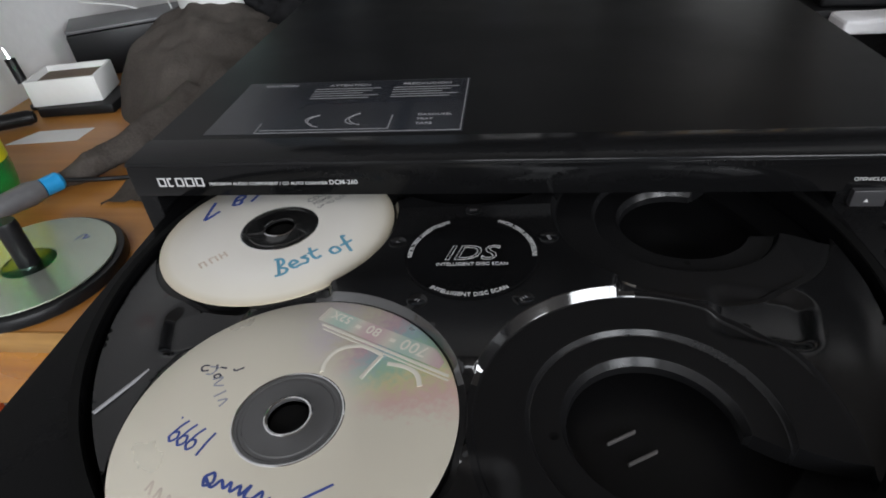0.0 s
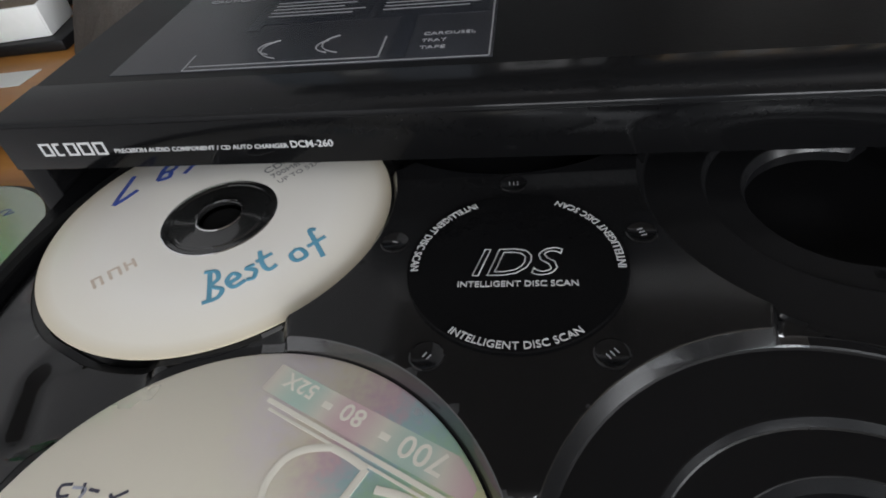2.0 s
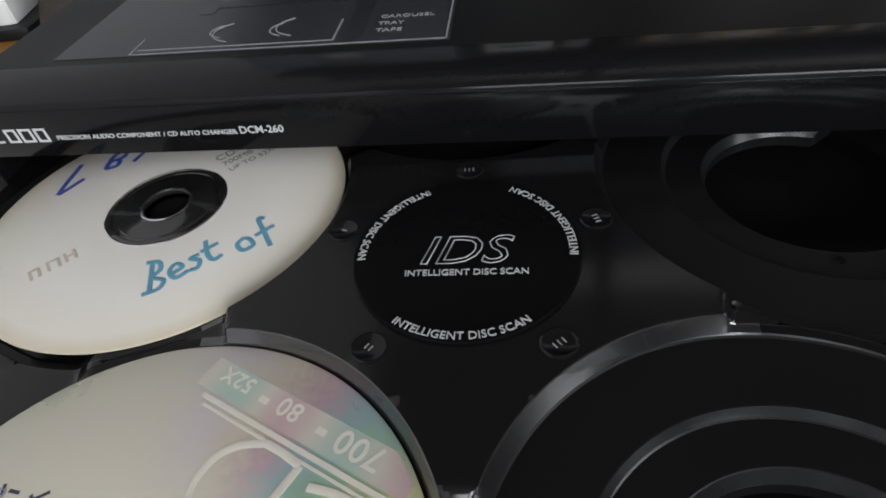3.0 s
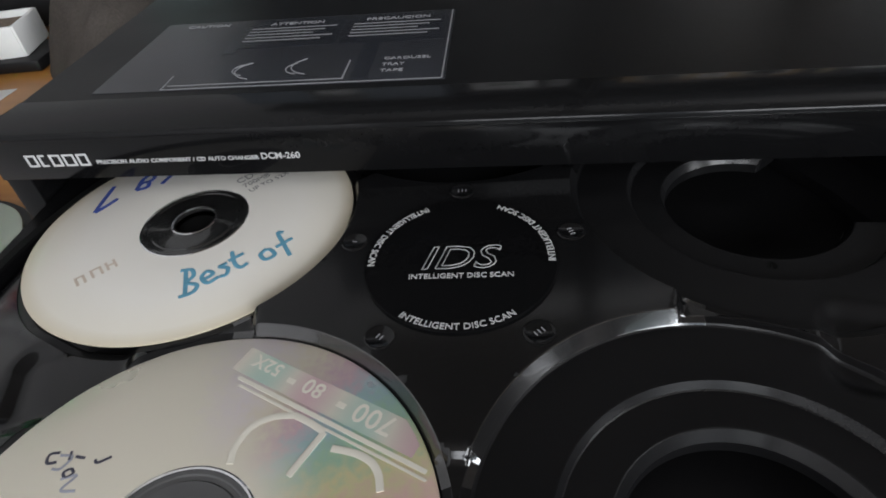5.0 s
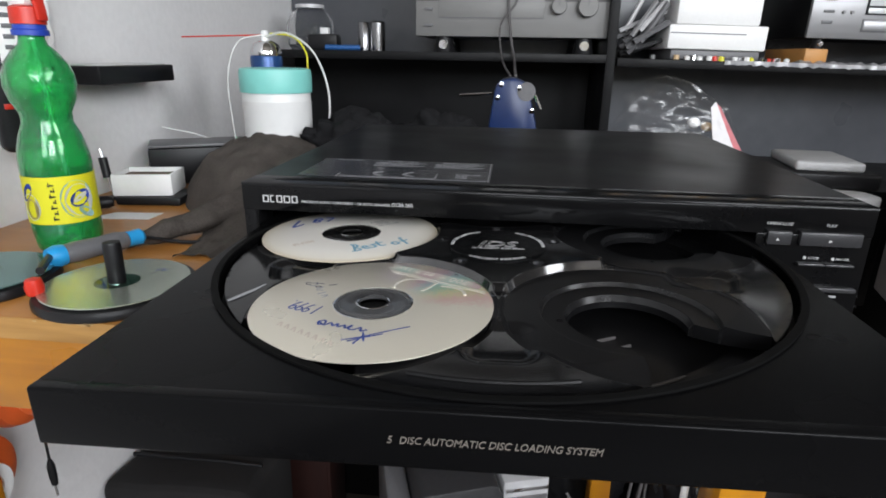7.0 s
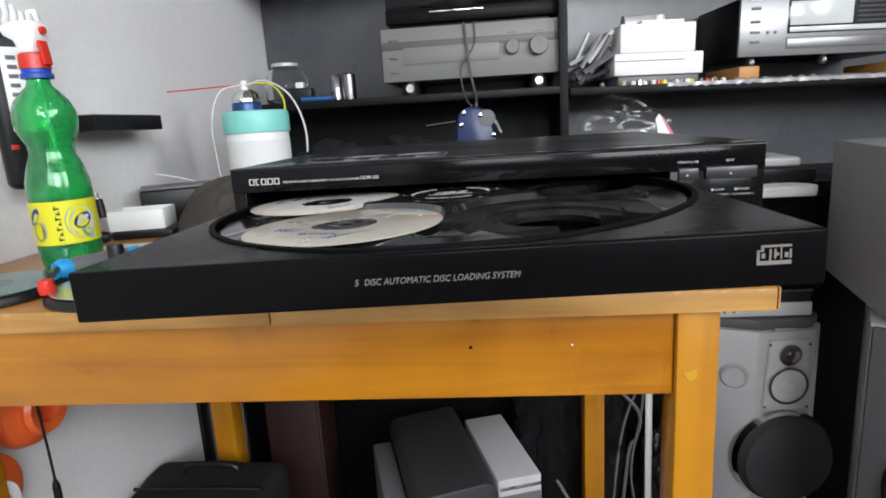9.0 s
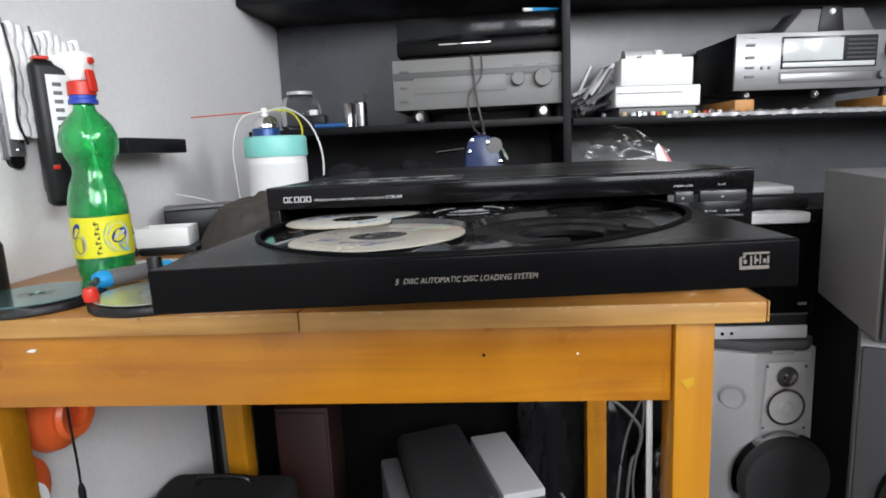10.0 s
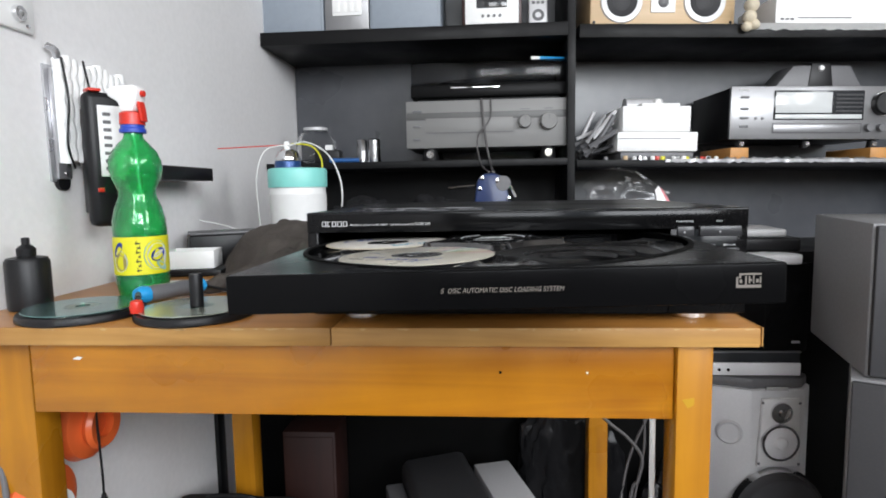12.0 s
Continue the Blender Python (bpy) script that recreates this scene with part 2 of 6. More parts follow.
M_RED = mat("red_plastic", (0.62, 0.03, 0.015), 0.35, grain=0.1)
M_ORANGE = mat("orange_plastic", (0.75, 0.13, 0.03), 0.35, grain=0.1)
M_BLUE = mat("blue_plastic", (0.02, 0.32, 0.68), 0.38, grain=0.1)
M_NAVY = mat("navy_enamel", (0.012, 0.03, 0.11), 0.3, grain=0.2)
M_TEAL = mat("teal_lid", (0.24, 0.66, 0.60), 0.4, grain=0.05)
M_RUBBER = mat("black_rubber", (0.0095, 0.0095, 0.0105), 0.4, grain=0.3, scale=300, spec=0.3)
M_SHELL = mat("dark_bag_cloth", (0.018, 0.017, 0.017), 0.75, grain=0.3, scale=500, big=9, bump=0.0003, spec=0.2)
M_BRK = mat("worn_steel", (0.55, 0.55, 0.57), 0.3, 0.75, grain=0.15, scale=60, rough_var=0.1)
M_CHAR = mat("charcoal_grille", (0.045, 0.045, 0.048), 0.6, grain=0.15, scale=300)
M_FOIL = mat("crumpled_silver_film", (0.72, 0.72, 0.74), 0.25, 0.35, grain=0.2, scale=150)
M_PAPER = mat("white_paper", (0.75, 0.75, 0.74), 0.8, grain=0.05)
M_YELLOW = mat("yellow_label", (0.72, 0.68, 0.02), 0.4, grain=0.06, scale=40)
M_CABLE_W = mat("white_cable", (0.72, 0.72, 0.70), 0.45, grain=0.05)
M_CABLE_G = mat("grey_cable", (0.085, 0.08, 0.08), 0.45, grain=0.1)
M_PINE = wood("light_wood", (0.50, 0.34, 0.18), (0.68, 0.50, 0.30), 0, 0.4)
M_RED_WOOD = wood("red_brown_wood", (0.022, 0.003, 0.0015), (0.040, 0.006, 0.0025), 2, 0.4)
M_GREEN = clear("green_bottle_plastic", (0.14, 0.84, 0.36), 0.05, 1.25)
M_GREEN.node_tree.nodes["Principled BSDF"].inputs["Transmission Weight"].default_value = 0.92
M_GREEN.node_tree.nodes["Principled BSDF"].inputs["Coat Weight"].default_value = 0.8
gt = M_GREEN.node_tree
gn, gb = gt.nodes.new("ShaderNodeTexNoise"), gt.nodes.new("ShaderNodeBump")
gn.inputs["Scale"].default_value, gn.inputs["Detail"].default_value, gn.inputs["Distortion"].default_value = 70, 2, 1.5
gb.inputs["Distance"].default_value = 0.0035
gc_ = gt.nodes.new("ShaderNodeTexCoord")
gt.links.new(gc_.outputs["Object"], gn.inputs["Vector"])
gt.links.new(gn.outputs["Fac"], gb.inputs["Height"])
gt.links.new(gb.outputs[0], gt.nodes["Principled BSDF"].inputs["Normal"])
# amplifier's silver, darkened in the colour for the shade it stands in
M_AMP = mat("shaded_silver_panel", (0.21, 0.208, 0.203), 0.55, 0.2, grain=0.05, scale=300, big=5, stretch=(1, 20, 20), rough_var=0.05)
M_SMOKE = bpy.data.materials.new("smoked_acrylic")
M_SMOKE.use_nodes = True
st = M_SMOKE.node_tree
st.nodes.remove(st.nodes["Principled BSDF"])
s_tr, s_gl, s_mx = st.nodes.new("ShaderNodeBsdfTransparent"), st.nodes.new("ShaderNodeBsdfGlossy"), st.nodes.new("ShaderNodeMixShader")
s_tr.inputs["Color"].default_value = (0.42, 0.43, 0.45, 1)
s_gl.inputs["Roughness"].default_value = 0.12
s_mx.inputs[0].default_value = 0.018
st.links.new(s_tr.outputs[0], s_mx.inputs[1])
st.links.new(s_gl.outputs[0], s_mx.inputs[2])
st.links.new(s_mx.outputs[0], st.nodes["Material Output"].inputs["Surface"])
M_FILM = clear("clear_plastic_film", (0.97, 0.97, 0.97), 0.05, 1.2)
M_DISPLAY = mat("display_white_reflection", (0.62, 0.64, 0.64), 0.15, grain=0.1, scale=20)
M_DISPLAY_D = mat("dark_display", (0.03, 0.032, 0.035), 0.12)
M_AMP_D = mat("dull_grey_panel_band", (0.11, 0.11, 0.108), 0.5, 0.3, grain=0.06, scale=300)
M_SPK = mat("dark_grey_veneer", (0.25, 0.25, 0.255), 0.5, grain=0.14, scale=160, big=8, rough_var=0.08, bump=0.0002)
M_GUN = mat("gunmetal", (0.30, 0.30, 0.31), 0.2, 1.0, rough_var=0.08)
M_CONE = mat("speaker_cone", (0.03, 0.03, 0.033), 0.6, grain=0.2, scale=200, bump=0.0002)

# ---- the room ----
WALL_X, BACK_Y = -0.63, 1.22
WALL_N = BACK_Y + 0.21
single("floor", box(-0.9, 2.7, -2.9, 1.6, -0.06, 0.0), M_FLOOR, "unseen floor of the room, dark brown to cut bounced light", "floor", kind="structure")
single("ceiling", box(-0.9, 2.7, -2.9, 1.6, 2.5, 2.58), M_CEIL, "unseen ceiling, brown to cut bounced light", "ceiling", kind="structure")
single("wall_west", box(WALL_X - 0.12, WALL_X, -2.9, WALL_N + 0.12, 0.0, 2.5), M_WALL, "white painted plaster wall beside the table", "wall", kind="structure")
single("wall_north", box(WALL_X, 2.6, WALL_N, WALL_N + 0.12, 0.0, 2.5), M_WALL, "white painted wall behind the shelves", "wall", kind="structure")
single("wall_east", box(2.48, 2.6, -2.9, WALL_N, 0.0, 2.5), M_WALL_D, "unseen side wall, brown to cut bounced light", "wall", kind="structure")
south = box(WALL_X, -0.3, -2.72, -2.6, 0.0, 2.5)
box(2.2, 2.48, -2.72, -2.6, 0.0, 2.5, bm=south)
box(-0.3, 2.2, -2.72, -2.6, 0.0, 1.1, bm=south)
box(-0.3, 2.2, -2.72, -2.6, 2.4, 2.5, bm=south)
single("wall_south", south, M_WALL_D, "unseen wall with the window opening, brown to cut bounced light", "wall", kind="structure")

# ---- the shelf unit ----
SHELF_SHIFT = pose(-0.010, 0.045, -0.030)
SHIFT = SHELF_SHIFT
unit = thing("shelf_unit", pose(0, 0, 0), "black board shelving with grey back panels along the wall", "shelf unit", kind="structure")
SH_Y = 0.93
RIGHT = pose(0.20, 0.95, 0.95, 0, 0.9, 4.5) @ pose(-0.20, -0.95, -0.95)       # the bay beyond the upright stands a little askew
part("back_panel", box(WALL_X + 0.013, 0.1875, BACK_Y - 0.014, BACK_Y - 0.002, 0.0302, 2.2), M_BACKP, unit, "dark grey back panel")
part("back_panel", box(0.2085, 2.2, BACK_Y - 0.014, BACK_Y - 0.002, 0.06, 2.2), M_BACKP, unit, "dark grey back panel", RIGHT)
# extra black panel in front of the grey one, low left bay only
part("back_panel", box(WALL_X + 0.014, 0.1875, BACK_Y - 0.020, BACK_Y - 0.0142, 0.70, 0.973), M_SHELF, unit, "black panel over the grey back of the low bay")
part("upright", box(0.188, 0.208, SH_Y, BACK_Y + 0.02, 0.0302, 2.2, 0.001), M_SHELF, unit)
part("upright", box(1.32, 1.34, SH_Y, BACK_Y - 0.0142, 0.06, 2.2, 0.001), M_SHELF, unit, "", RIGHT)
for x0, x1, z in ((WALL_X + 0.013, 0.188, 0.992), (0.210, 1.32, 0.986), (WALL_X + 0.013, 0.188, 1.336), (0.210, 1.32, 1.329), (WALL_X + 0.013, 0.188, 1.75), (0.210, 1.32, 1.74)):
    thick = 0.018 if z < 1.1 else 0.034
    part("shelf", box(x0, x1, SH_Y - 0.004, BACK_Y - 0.0142, z - thick, z, 0.001), M_SHELF, unit, "", RIGHT if x0 > 0 else None)

# ---- the table ----
SHIFT = Matrix.Identity(4)
table = thing("table", pose(0, 0, 0), "worn varnished wooden table with chipped edges", "table")
TF, TB = -0.012, 0.63
part("tabletop_board", box(WALL_X + 0.004, -0.1935, TF, TB, 0.731, 0.75, 0.002), M_TABLE_TOP, table)
part("edge_band", box(WALL_X + 0.004, -0.1936, TF - 0.002, TF - 0.0001, 0.7308, 0.7498, 0.0008), M_TABLE_EDGE, table, "pale worn edge")
part("edge_band", box(-0.1924, 0.226, TF - 0.002, TF - 0.0001, 0.7308, 0.7498, 0.0008), M_TABLE_EDGE, table, "pale worn edge")
part("edge_band", box(0.2281, 0.230, TF, TB - 0.002, 0.7308, 0.7498, 0.0008), M_TABLE_EDGE, table, "pale worn edge")
part("tabletop_board", box(-0.1925, 0.228, TF, TB, 0.731, 0.75, 0.0025), M_TABLE_TOP, table)
part("apron", box(-0.532, 0.152, 0.004, 0.024, 0.651, 0.731, 0.001), M_APRON, table)
part("apron", box(-0.5045, 0.152, 0.500, 0.518, 0.651, 0.731, 0.001), M_APRON, table)
part("apron", box(0.166, 0.182, 0.04, 0.484, 0.651, 0.731, 0.001), M_APRON, table)
part("apron", box(-0.545, -0.529, 0.04, 0.484, 0.651, 0.731, 0.001), M_APRON, table)
for lx in (-0.560, 0.153):
    for ly in (-0.002, 0.485):
        x0 = lx + ((0.024 if ly > 0.2 else -0.046) if lx < 0 else 0)
        y0 = 0.0245 if lx < 0 and ly < 0.2 else ly
        part("leg", box(x0, x0 + 0.035 + (0.020 if lx < 0 and ly < 0.2 else 0.006 if lx < 0 else 0), y0, y0 + 0.04, 0.0, 0.731, 0.002), M_LEG, table)

bench = thing("bench", pose(0, 0, 0), "added low black bench that closes off the dark under the table", "bench", kind="structure")
part("bench_top", box(-0.58, 1.28, 0.645, 0.965, 0.725, 0.748, 0.001), M_SHELF, bench)
# near-black sheet stands in for the deep shade under the table
part("dark_backing", box(-0.555, 1.28, 0.66, 0.672, 0.0, 0.7245, 0.001), M_DARK, bench)
pipe = tube([(-0.60, 0.72, 0.0), (-0.60, 0.72, 0.72)], 0.012, 12)
single("pipe", pipe, M_CABLE_W, "white heating pipe running up beside the wall", "pipe")

# ---- the disc changer ----
PZ, PX = 0.8675, 0.217
player = thing("disc_changer", pose(0, 0, 0.7477), "black disc changer with its carousel drawer open, on the table", "disc changer")
DOWN = pose(0, 0, -0.75)


def ppart(name, bm, material, parent=None, label=""):
    """A part of the changer, given in world coordinates."""
    me = smooth(mesh_of(bm, name))
    me.transform(DOWN)
    return part(name, me, material, parent or player, label)


ppart("lid", box(-PX + 0.001, PX - 0.001, 0.0282, 0.388, PZ - 0.0012, PZ), M_BLACK, label="satin black sheet metal lid")
ppart("side_panel", box(-PX + 0.001, -PX + 0.0022, 0.0285, 0.388, 0.764, PZ - 0.0012), M_BLACK)
ppart("side_panel", box(PX - 0.0022, PX - 0.001, 0.0285, 0.388, 0.764, PZ - 0.0012), M_BLACK)
ppart("rear_panel", box(-PX + 0.0022, PX - 0.0022, 0.3868, 0.388, 0.764, PZ - 0.0012), M_BLACK)
ppart("chassis_floor", box(-PX + 0.003, PX - 0.003, 0.006, 0.386, 0.762, 0.7635), M_DARK)
ppart("inner_bulkhead", box(-PX + 0.003, PX - 0.003, 0.235, 0.237, 0.7635, 0.866), M_DARK)
# face plate with the drawer opening
DX0, DX1 = -0.2030, 0.1420
face = box(-PX, PX, 0.0, 0.028, 0.8475, PZ - 0.0022, 0.0004, 2)
ppart("face_plate", face, M_FACE, label="black face strip above the drawer")
top_strip = prism([(0.0, PZ - 0.0021), (0.0281, PZ - 0.0021), (0.0281, PZ), (0.0016, PZ), (0.0004, PZ - 0.0005), (0.0, PZ - 0.0013)], -PX, PX)
top_strip.transform(Matrix(((0, 0, 1, 0), (1, 0, 0, 0), (0, 1, 0, 0), (0, 0, 0, 1))))
ppart("face_top", top_strip, M_TOP, label="glossy black top edge of the face")
ppart("face_side", box(-PX, DX0 - 0.003, 0.001, 0.028, 0.764, 0.8472, 0.0006), M_FACE)
ppart("face_buttons_panel", box(DX1 + 0.002, PX, 0.0005, 0.028, 0.764, 0.8472, 0.0008), M_FACE)
ppart("face_sill", box(DX0 - 0.003, DX1 + 0.002, 0.002, 0.012, 0.764, 0.802, 0.0006), M_FACE)
for fx in (-0.170, 0.178):
    for fy in (0.045, 0.33):
        ppart("foot", lathe([(0, 0.7525), (0.02, 0.7525), (0.0215, 0.754), (0.0215, 0.7595), (0.018, 0.7625), (0, 0.7625)], 32, m=pose(fx, fy, 0)), M_CHROME, label="black foot with a silver ring")

def on_face(x, z, y=-0.0002):
    return pose(x, y, z - 0.75, 90)


# buttons and their legends
def button(name, x0, x1, z0, z1, out=0.003):
    return ppart(name, box(x0, x1, -out, 0.002, z0, z1, 0.0007), M_BUTTON)


b1 = button("open_button", 0.150, 0.1655, 0.8405, 0.8495)
b2 = button("play_button", 0.171, 0.210, 0.8405, 0.8497)
b3 = button("stop_button", 0.1725, 0.190, 0.8265, 0.8282, 0.0035)
b4 = button("pause_button", 0.1905, 0.2085, 0.8265, 0.8282, 0.0035)
b5 = button("select_button", 0.180, 0.213, 0.8085, 0.8115, 0.004)
lettering("OPEN/CLOSE", 0.0019, on_face(0.1575, 0.8535), M_INK_W, player, width=0.0165)
lettering("PLAY", 0.0019, on_face(0.190, 0.8535), M_INK_W, player, width=0.0062)
lettering("STOP", 0.0017, on_face(0.183, 0.8305, -0.0001), M_INK_W, player, width=0.007)
lettering("PAUSE", 0.0017, on_face(0.2015, 0.8305, -0.0001), M_INK_W, player, width=0.0085)
for px_, pz_ in ((0.1565, 0.8442), (0.190, 0.8442)):
    ppart("mark", prism([(-0.0012, -0.0008), (0.0012, -0.0008), (0, 0.0011)] if px_ < 0.17 else [(-0.001, -0.001), (-0.001, 0.001), (0.0013, 0)], 0, 0.0002, m=pose(px_, -0.0031, pz_, 90)), M_INK_W)
for px_ in (0.1775, 0.1955):
    ppart("mark", box(px_ - 0.0009, px_ + 0.0009, -0.0002, 0.0006, 0.8304, 0.8322), M_INK_W)
ppart("mark", box(0.194, 0.203, -0.0002, 0.0006, 0.8036, 0.8048), M_INK_W)
ppart("mark", box(0.194, 0.203, -0.0002, 0.0006, 0.7957, 0.7965), M_INK_W)

# maker's mark as plain blocks, then the legend
x = -0.2015
for w in (0.0052, 0.0044, 0.0052, 0.0056, 0.0052):
    g = box(x, x + 0.0009, -0.0002, 0.001, 0.8535, 0.8588)
    if w > 0.0045:
        box(x + w - 0.0016, x + w - 0.0007, -0.0002, 0.001, 0.8535, 0.8588, bm=g)
    box(x + 0.0009, x + w - 0.0016, -0.0002, 0.001, 0.8580, 0.8588, bm=g)
    box(x + 0.0009, x + w - 0.0016, -0.0002, 0.001, 0.8535, 0.8543, bm=g)
    ppart("maker_mark", g, M_INK_W)
    x += w + 0.0003
lettering("PRECISION AUDIO COMPONENT / CD AUTO CHANGER", 0.0017, on_face(-0.1398, 0.8542), M_INK_W, player, width=0.0655, bold=0.00003)
lettering("DCM-260", 0.0027, on_face(-0.0985, 0.8542), M_INK_W, player, width=0.0150, bold=0.00004)

# caution sticker on the lid
STK = 0.1177
M_STICK = mat("dark_sticker", (0.026, 0.027, 0.032), 0.2, grain=0.15, scale=80, big=14, spec=0.25)
M_STICK_D = mat("navy_black_sticker_panel", (0.008, 0.009, 0.014), 0.25, grain=0.15, scale=80)
sticker = ppart("caution_sticker", box(-0.187, -0.038, 0.033, 0.111, PZ, PZ + 0.00025), M_STICK, label="dark printed caution sticker")
for x0, x1, y0, y1 in ((-0.137, -0.0915, 0.074, 0.107), (-0.0895, -0.041, 0.074, 0.107), (-0.143, -0.1371, 0.068, 0.100), (-0.077, -0.070, 0.036, 0.0739)):
    ppart("sticker_panel", box(x0, x1, y0, y1, PZ + 0.0002, PZ + 0.0004), M_STICK_D, sticker)
lettering("ATTENTION", 0.0034, pose(-0.116, 0.1015, STK + 0.0003), M_INK_G, sticker, width=0.027)
lettering("PRECAUCION", 0.0034, pose(-0.0655, 0.1015, STK + 0.0003), M_INK_G, sticker, width=0.031)
lettering("CAUTION", 0.0034, pose(-0.163, 0.1035, STK + 0.0003), M_INK_G, sticker, width=0.022)
for i, word in enumerate(("CAROUSEL", "TRAY", "TAPE")):
    lettering(word, 0.0026, pose(-0.0655, 0.0535 - 0.006 * i, STK + 0.0003), M_INK_G, sticker, centre=False, width=(0.020, 0.0095, 0.0095)[i])
for x0, w in ((-0.138, 0.043), (-0.0865, 0.042)):
    for i in range(5):
        ppart("sticker_line", box(x0, x0 + w * (1 - 0.12 * ((i * 7) % 3)), 0.098 - 0.0038 * i - 0.0009, 0.098 - 0.0038 * i, PZ + 0.0004, PZ + 0.0005), M_INK_G, sticker)
for x0, x1, y0, y1 in ((-0.157, -0.0395, 0.0335, 0.0341), (-0.0396, -0.039, 0.034, 0.110), (-0.157, -0.1564, 0.034, 0.047), (-0.155, -0.080, 0.0368, 0.0374), (-0.0805, -0.0798, 0.037, 0.055)):
    ppart("sticker_line", box(x0, x1, y0, y1, PZ + 0.00025, PZ + 0.00042), M_INK_G, sticker)
for cx, cy, r in ((-0.122, 0.050, 0.009), (-0.116, 0.049, 0.0135), (-0.098, 0.049, 0.009), (-0.092, 0.051, 0.013)):
    pts = [(cx + r * math.cos(a), cy + 0.7 * r * math.sin(a), PZ + 0.0004) for a in [2.2 + 2.1 * i / 14 for i in range(15)]]
    ppart("sticker_line", tube(pts, 0.0003, 4), M_INK_G, sticker)

# ---- the drawer ----
CX, CY = -0.0292, -0.0473           # carousel's axis
DY, DZ = -0.2240, 0.8402             # drawer's front and top
RIM = 0.1660
drawer = ppart("drawer_front", box(DX0, DX1, DY, DY + 0.007, 0.8150, DZ, 0.0014, 3), M_DRAWER, label="black drawer front with a beige legend")
PLATE_Z = 0.8440
SAG = pose(CX, CY, PLATE_Z - 0.75) @ pose(0, 0, 0, 0, -1.0, 0.67) @ pose(-CX, -CY, 0.75 - PLATE_Z)      # the open drawer hangs a little to one side
drawer.matrix_basis = SAG


def drawer_top():
    """Top plate round the circular carousel well, with the well's wall."""
    bm = bmesh.new()
    n = 180
    inner, outer, low = [], [], []
    x0, x1, y0, y1 = DX0 + 0.0004, DX1 - 0.0004, DY + 0.0065, 0.2
    for i in range(n):
        a = 2 * math.pi * i / n
        c, s = math.cos(a), math.sin(a)
        inner.append(bm.verts.new((CX + RIM * c, CY + RIM * s, DZ - 0.0006)))
        low.append(bm.verts.new((CX + RIM * c, CY + RIM * s, DZ - 0.022)))
        ts = []
        if c > 1e-6: ts.append((x1 - CX) / c)
        if c < -1e-6: ts.append((x0 - CX) / c)
        if s > 1e-6: ts.append((y1 - CY) / s)
        if s < -1e-6: ts.append((y0 - CY) / s)
        t = min(ts)
        outer.append(bm.verts.new((CX + t * c, CY + t * s, DZ - 0.0004)))
    for i in range(n):
        j = (i + 1) % n
        bm.faces.new((inner[i], outer[i], outer[j], inner[j]))
        bm.faces.new((inner[j], low[j], low[i], inner[i]))
    for cx, cy in ((x0, y0), (x1, y0), (x1, y1), (x0, y1)):
        v = bm.verts.new((cx, cy, DZ - 0.0004))
        best = sorted(range(n), key=lambda i: (outer[i].co - v.co).length)[:2]
        i, j = sorted(best)
        if j - i > 2:
            i, j = j, i
        bm.faces.new((outer[i], v, outer[j]))
    bmesh.ops.recalc_face_normals(bm, faces=bm.faces)
    return bm


ppart("drawer_top", drawer_top(), M_DRAWER, drawer)
ppart("drawer_floor", box(DX0 + 0.002, DX1 - 0.002, DY + 0.007, 0.2, 0.8160, 0.8215), M_PLACE, drawer)
for sx in (DX0, DX1 - 0.003):
    ppart("drawer_side", box(sx, sx + 0.003, DY + 0.0071, 0.2, 0.8160, DZ - 0.0012), M_DRAWER, drawer)
sw = ring_flat(RIM - 0.0004, RIM + 0.0032, DZ - 0.0006, DZ + 0.0006, 180, m=pose(CX, CY, 0))
ppart("well_lip", sw, M_DARK, drawer, "glossy black lip round the well")
lettering("5", 0.0031, pose(-0.0652, DY - 0.0001, 0.8260 - 0.75, 90), M_BEIGE, drawer, slant=0.25)
lettering("DISC AUTOMATIC DISC LOADING SYSTEM", 0.0031, pose(-0.0260, DY - 0.0001, 0.8260 - 0.75, 90), M_BEIGE, drawer, slant=0.25, width=0.0715)
# format mark as plain bars
g = None
lx, lz, lw, lh = 0.1122, 0.8252, 0.0146, 0.0088
for x0, x1, z0, z1 in ((0.12, 1, 0.88, 1), (0, 1, 0, 0.2), (0, 0.08, 0.2, 0.74), (0.94, 1, 0.3, 0.75), (0, 0.2, 0.68, 0.76), (0.12, 0.2, 0.74, 0.92), (0.36, 0.42, 0.2, 0.8), (0.5, 0.56, 0.3, 0.8), (0.68, 0.72, 0.28, 0.85), (0.14, 0.24, 0.34, 0.58), (0.8, 0.9, 0.35, 0.6), (0.56, 0.64, 0.45, 0.6)):
    g = box(lx + x0 * lw, lx + x1 * lw, DY - 0.0003, DY + 0.001, lz + z0 * lh, lz + z1 * lh, bm=g)
ppart("format_mark", g, M_BEIGE, drawer)

# ---- the carousel ----
SLOT_R, SLOT0 = 0.1062, 163.2
SLOTS = [radians(SLOT0 + 72 * i) for i in range(5)]


def ss(a, b, v):
    t = np.clip((v - a) / (b - a), 0, 1)
    return t * t * (3 - 2 * t)


PLATE_R = 0.1625
PLACES = [(SLOT_R * math.cos(a), SLOT_R * math.sin(a)) for a in SLOTS]


def land(rad):
    """Height of the carousel's upper face at a distance from its axis."""
    return -0.0036 * ss(0.0635, 0.0662, rad) - 0.0035 * ss(0.125, 0.160, rad)


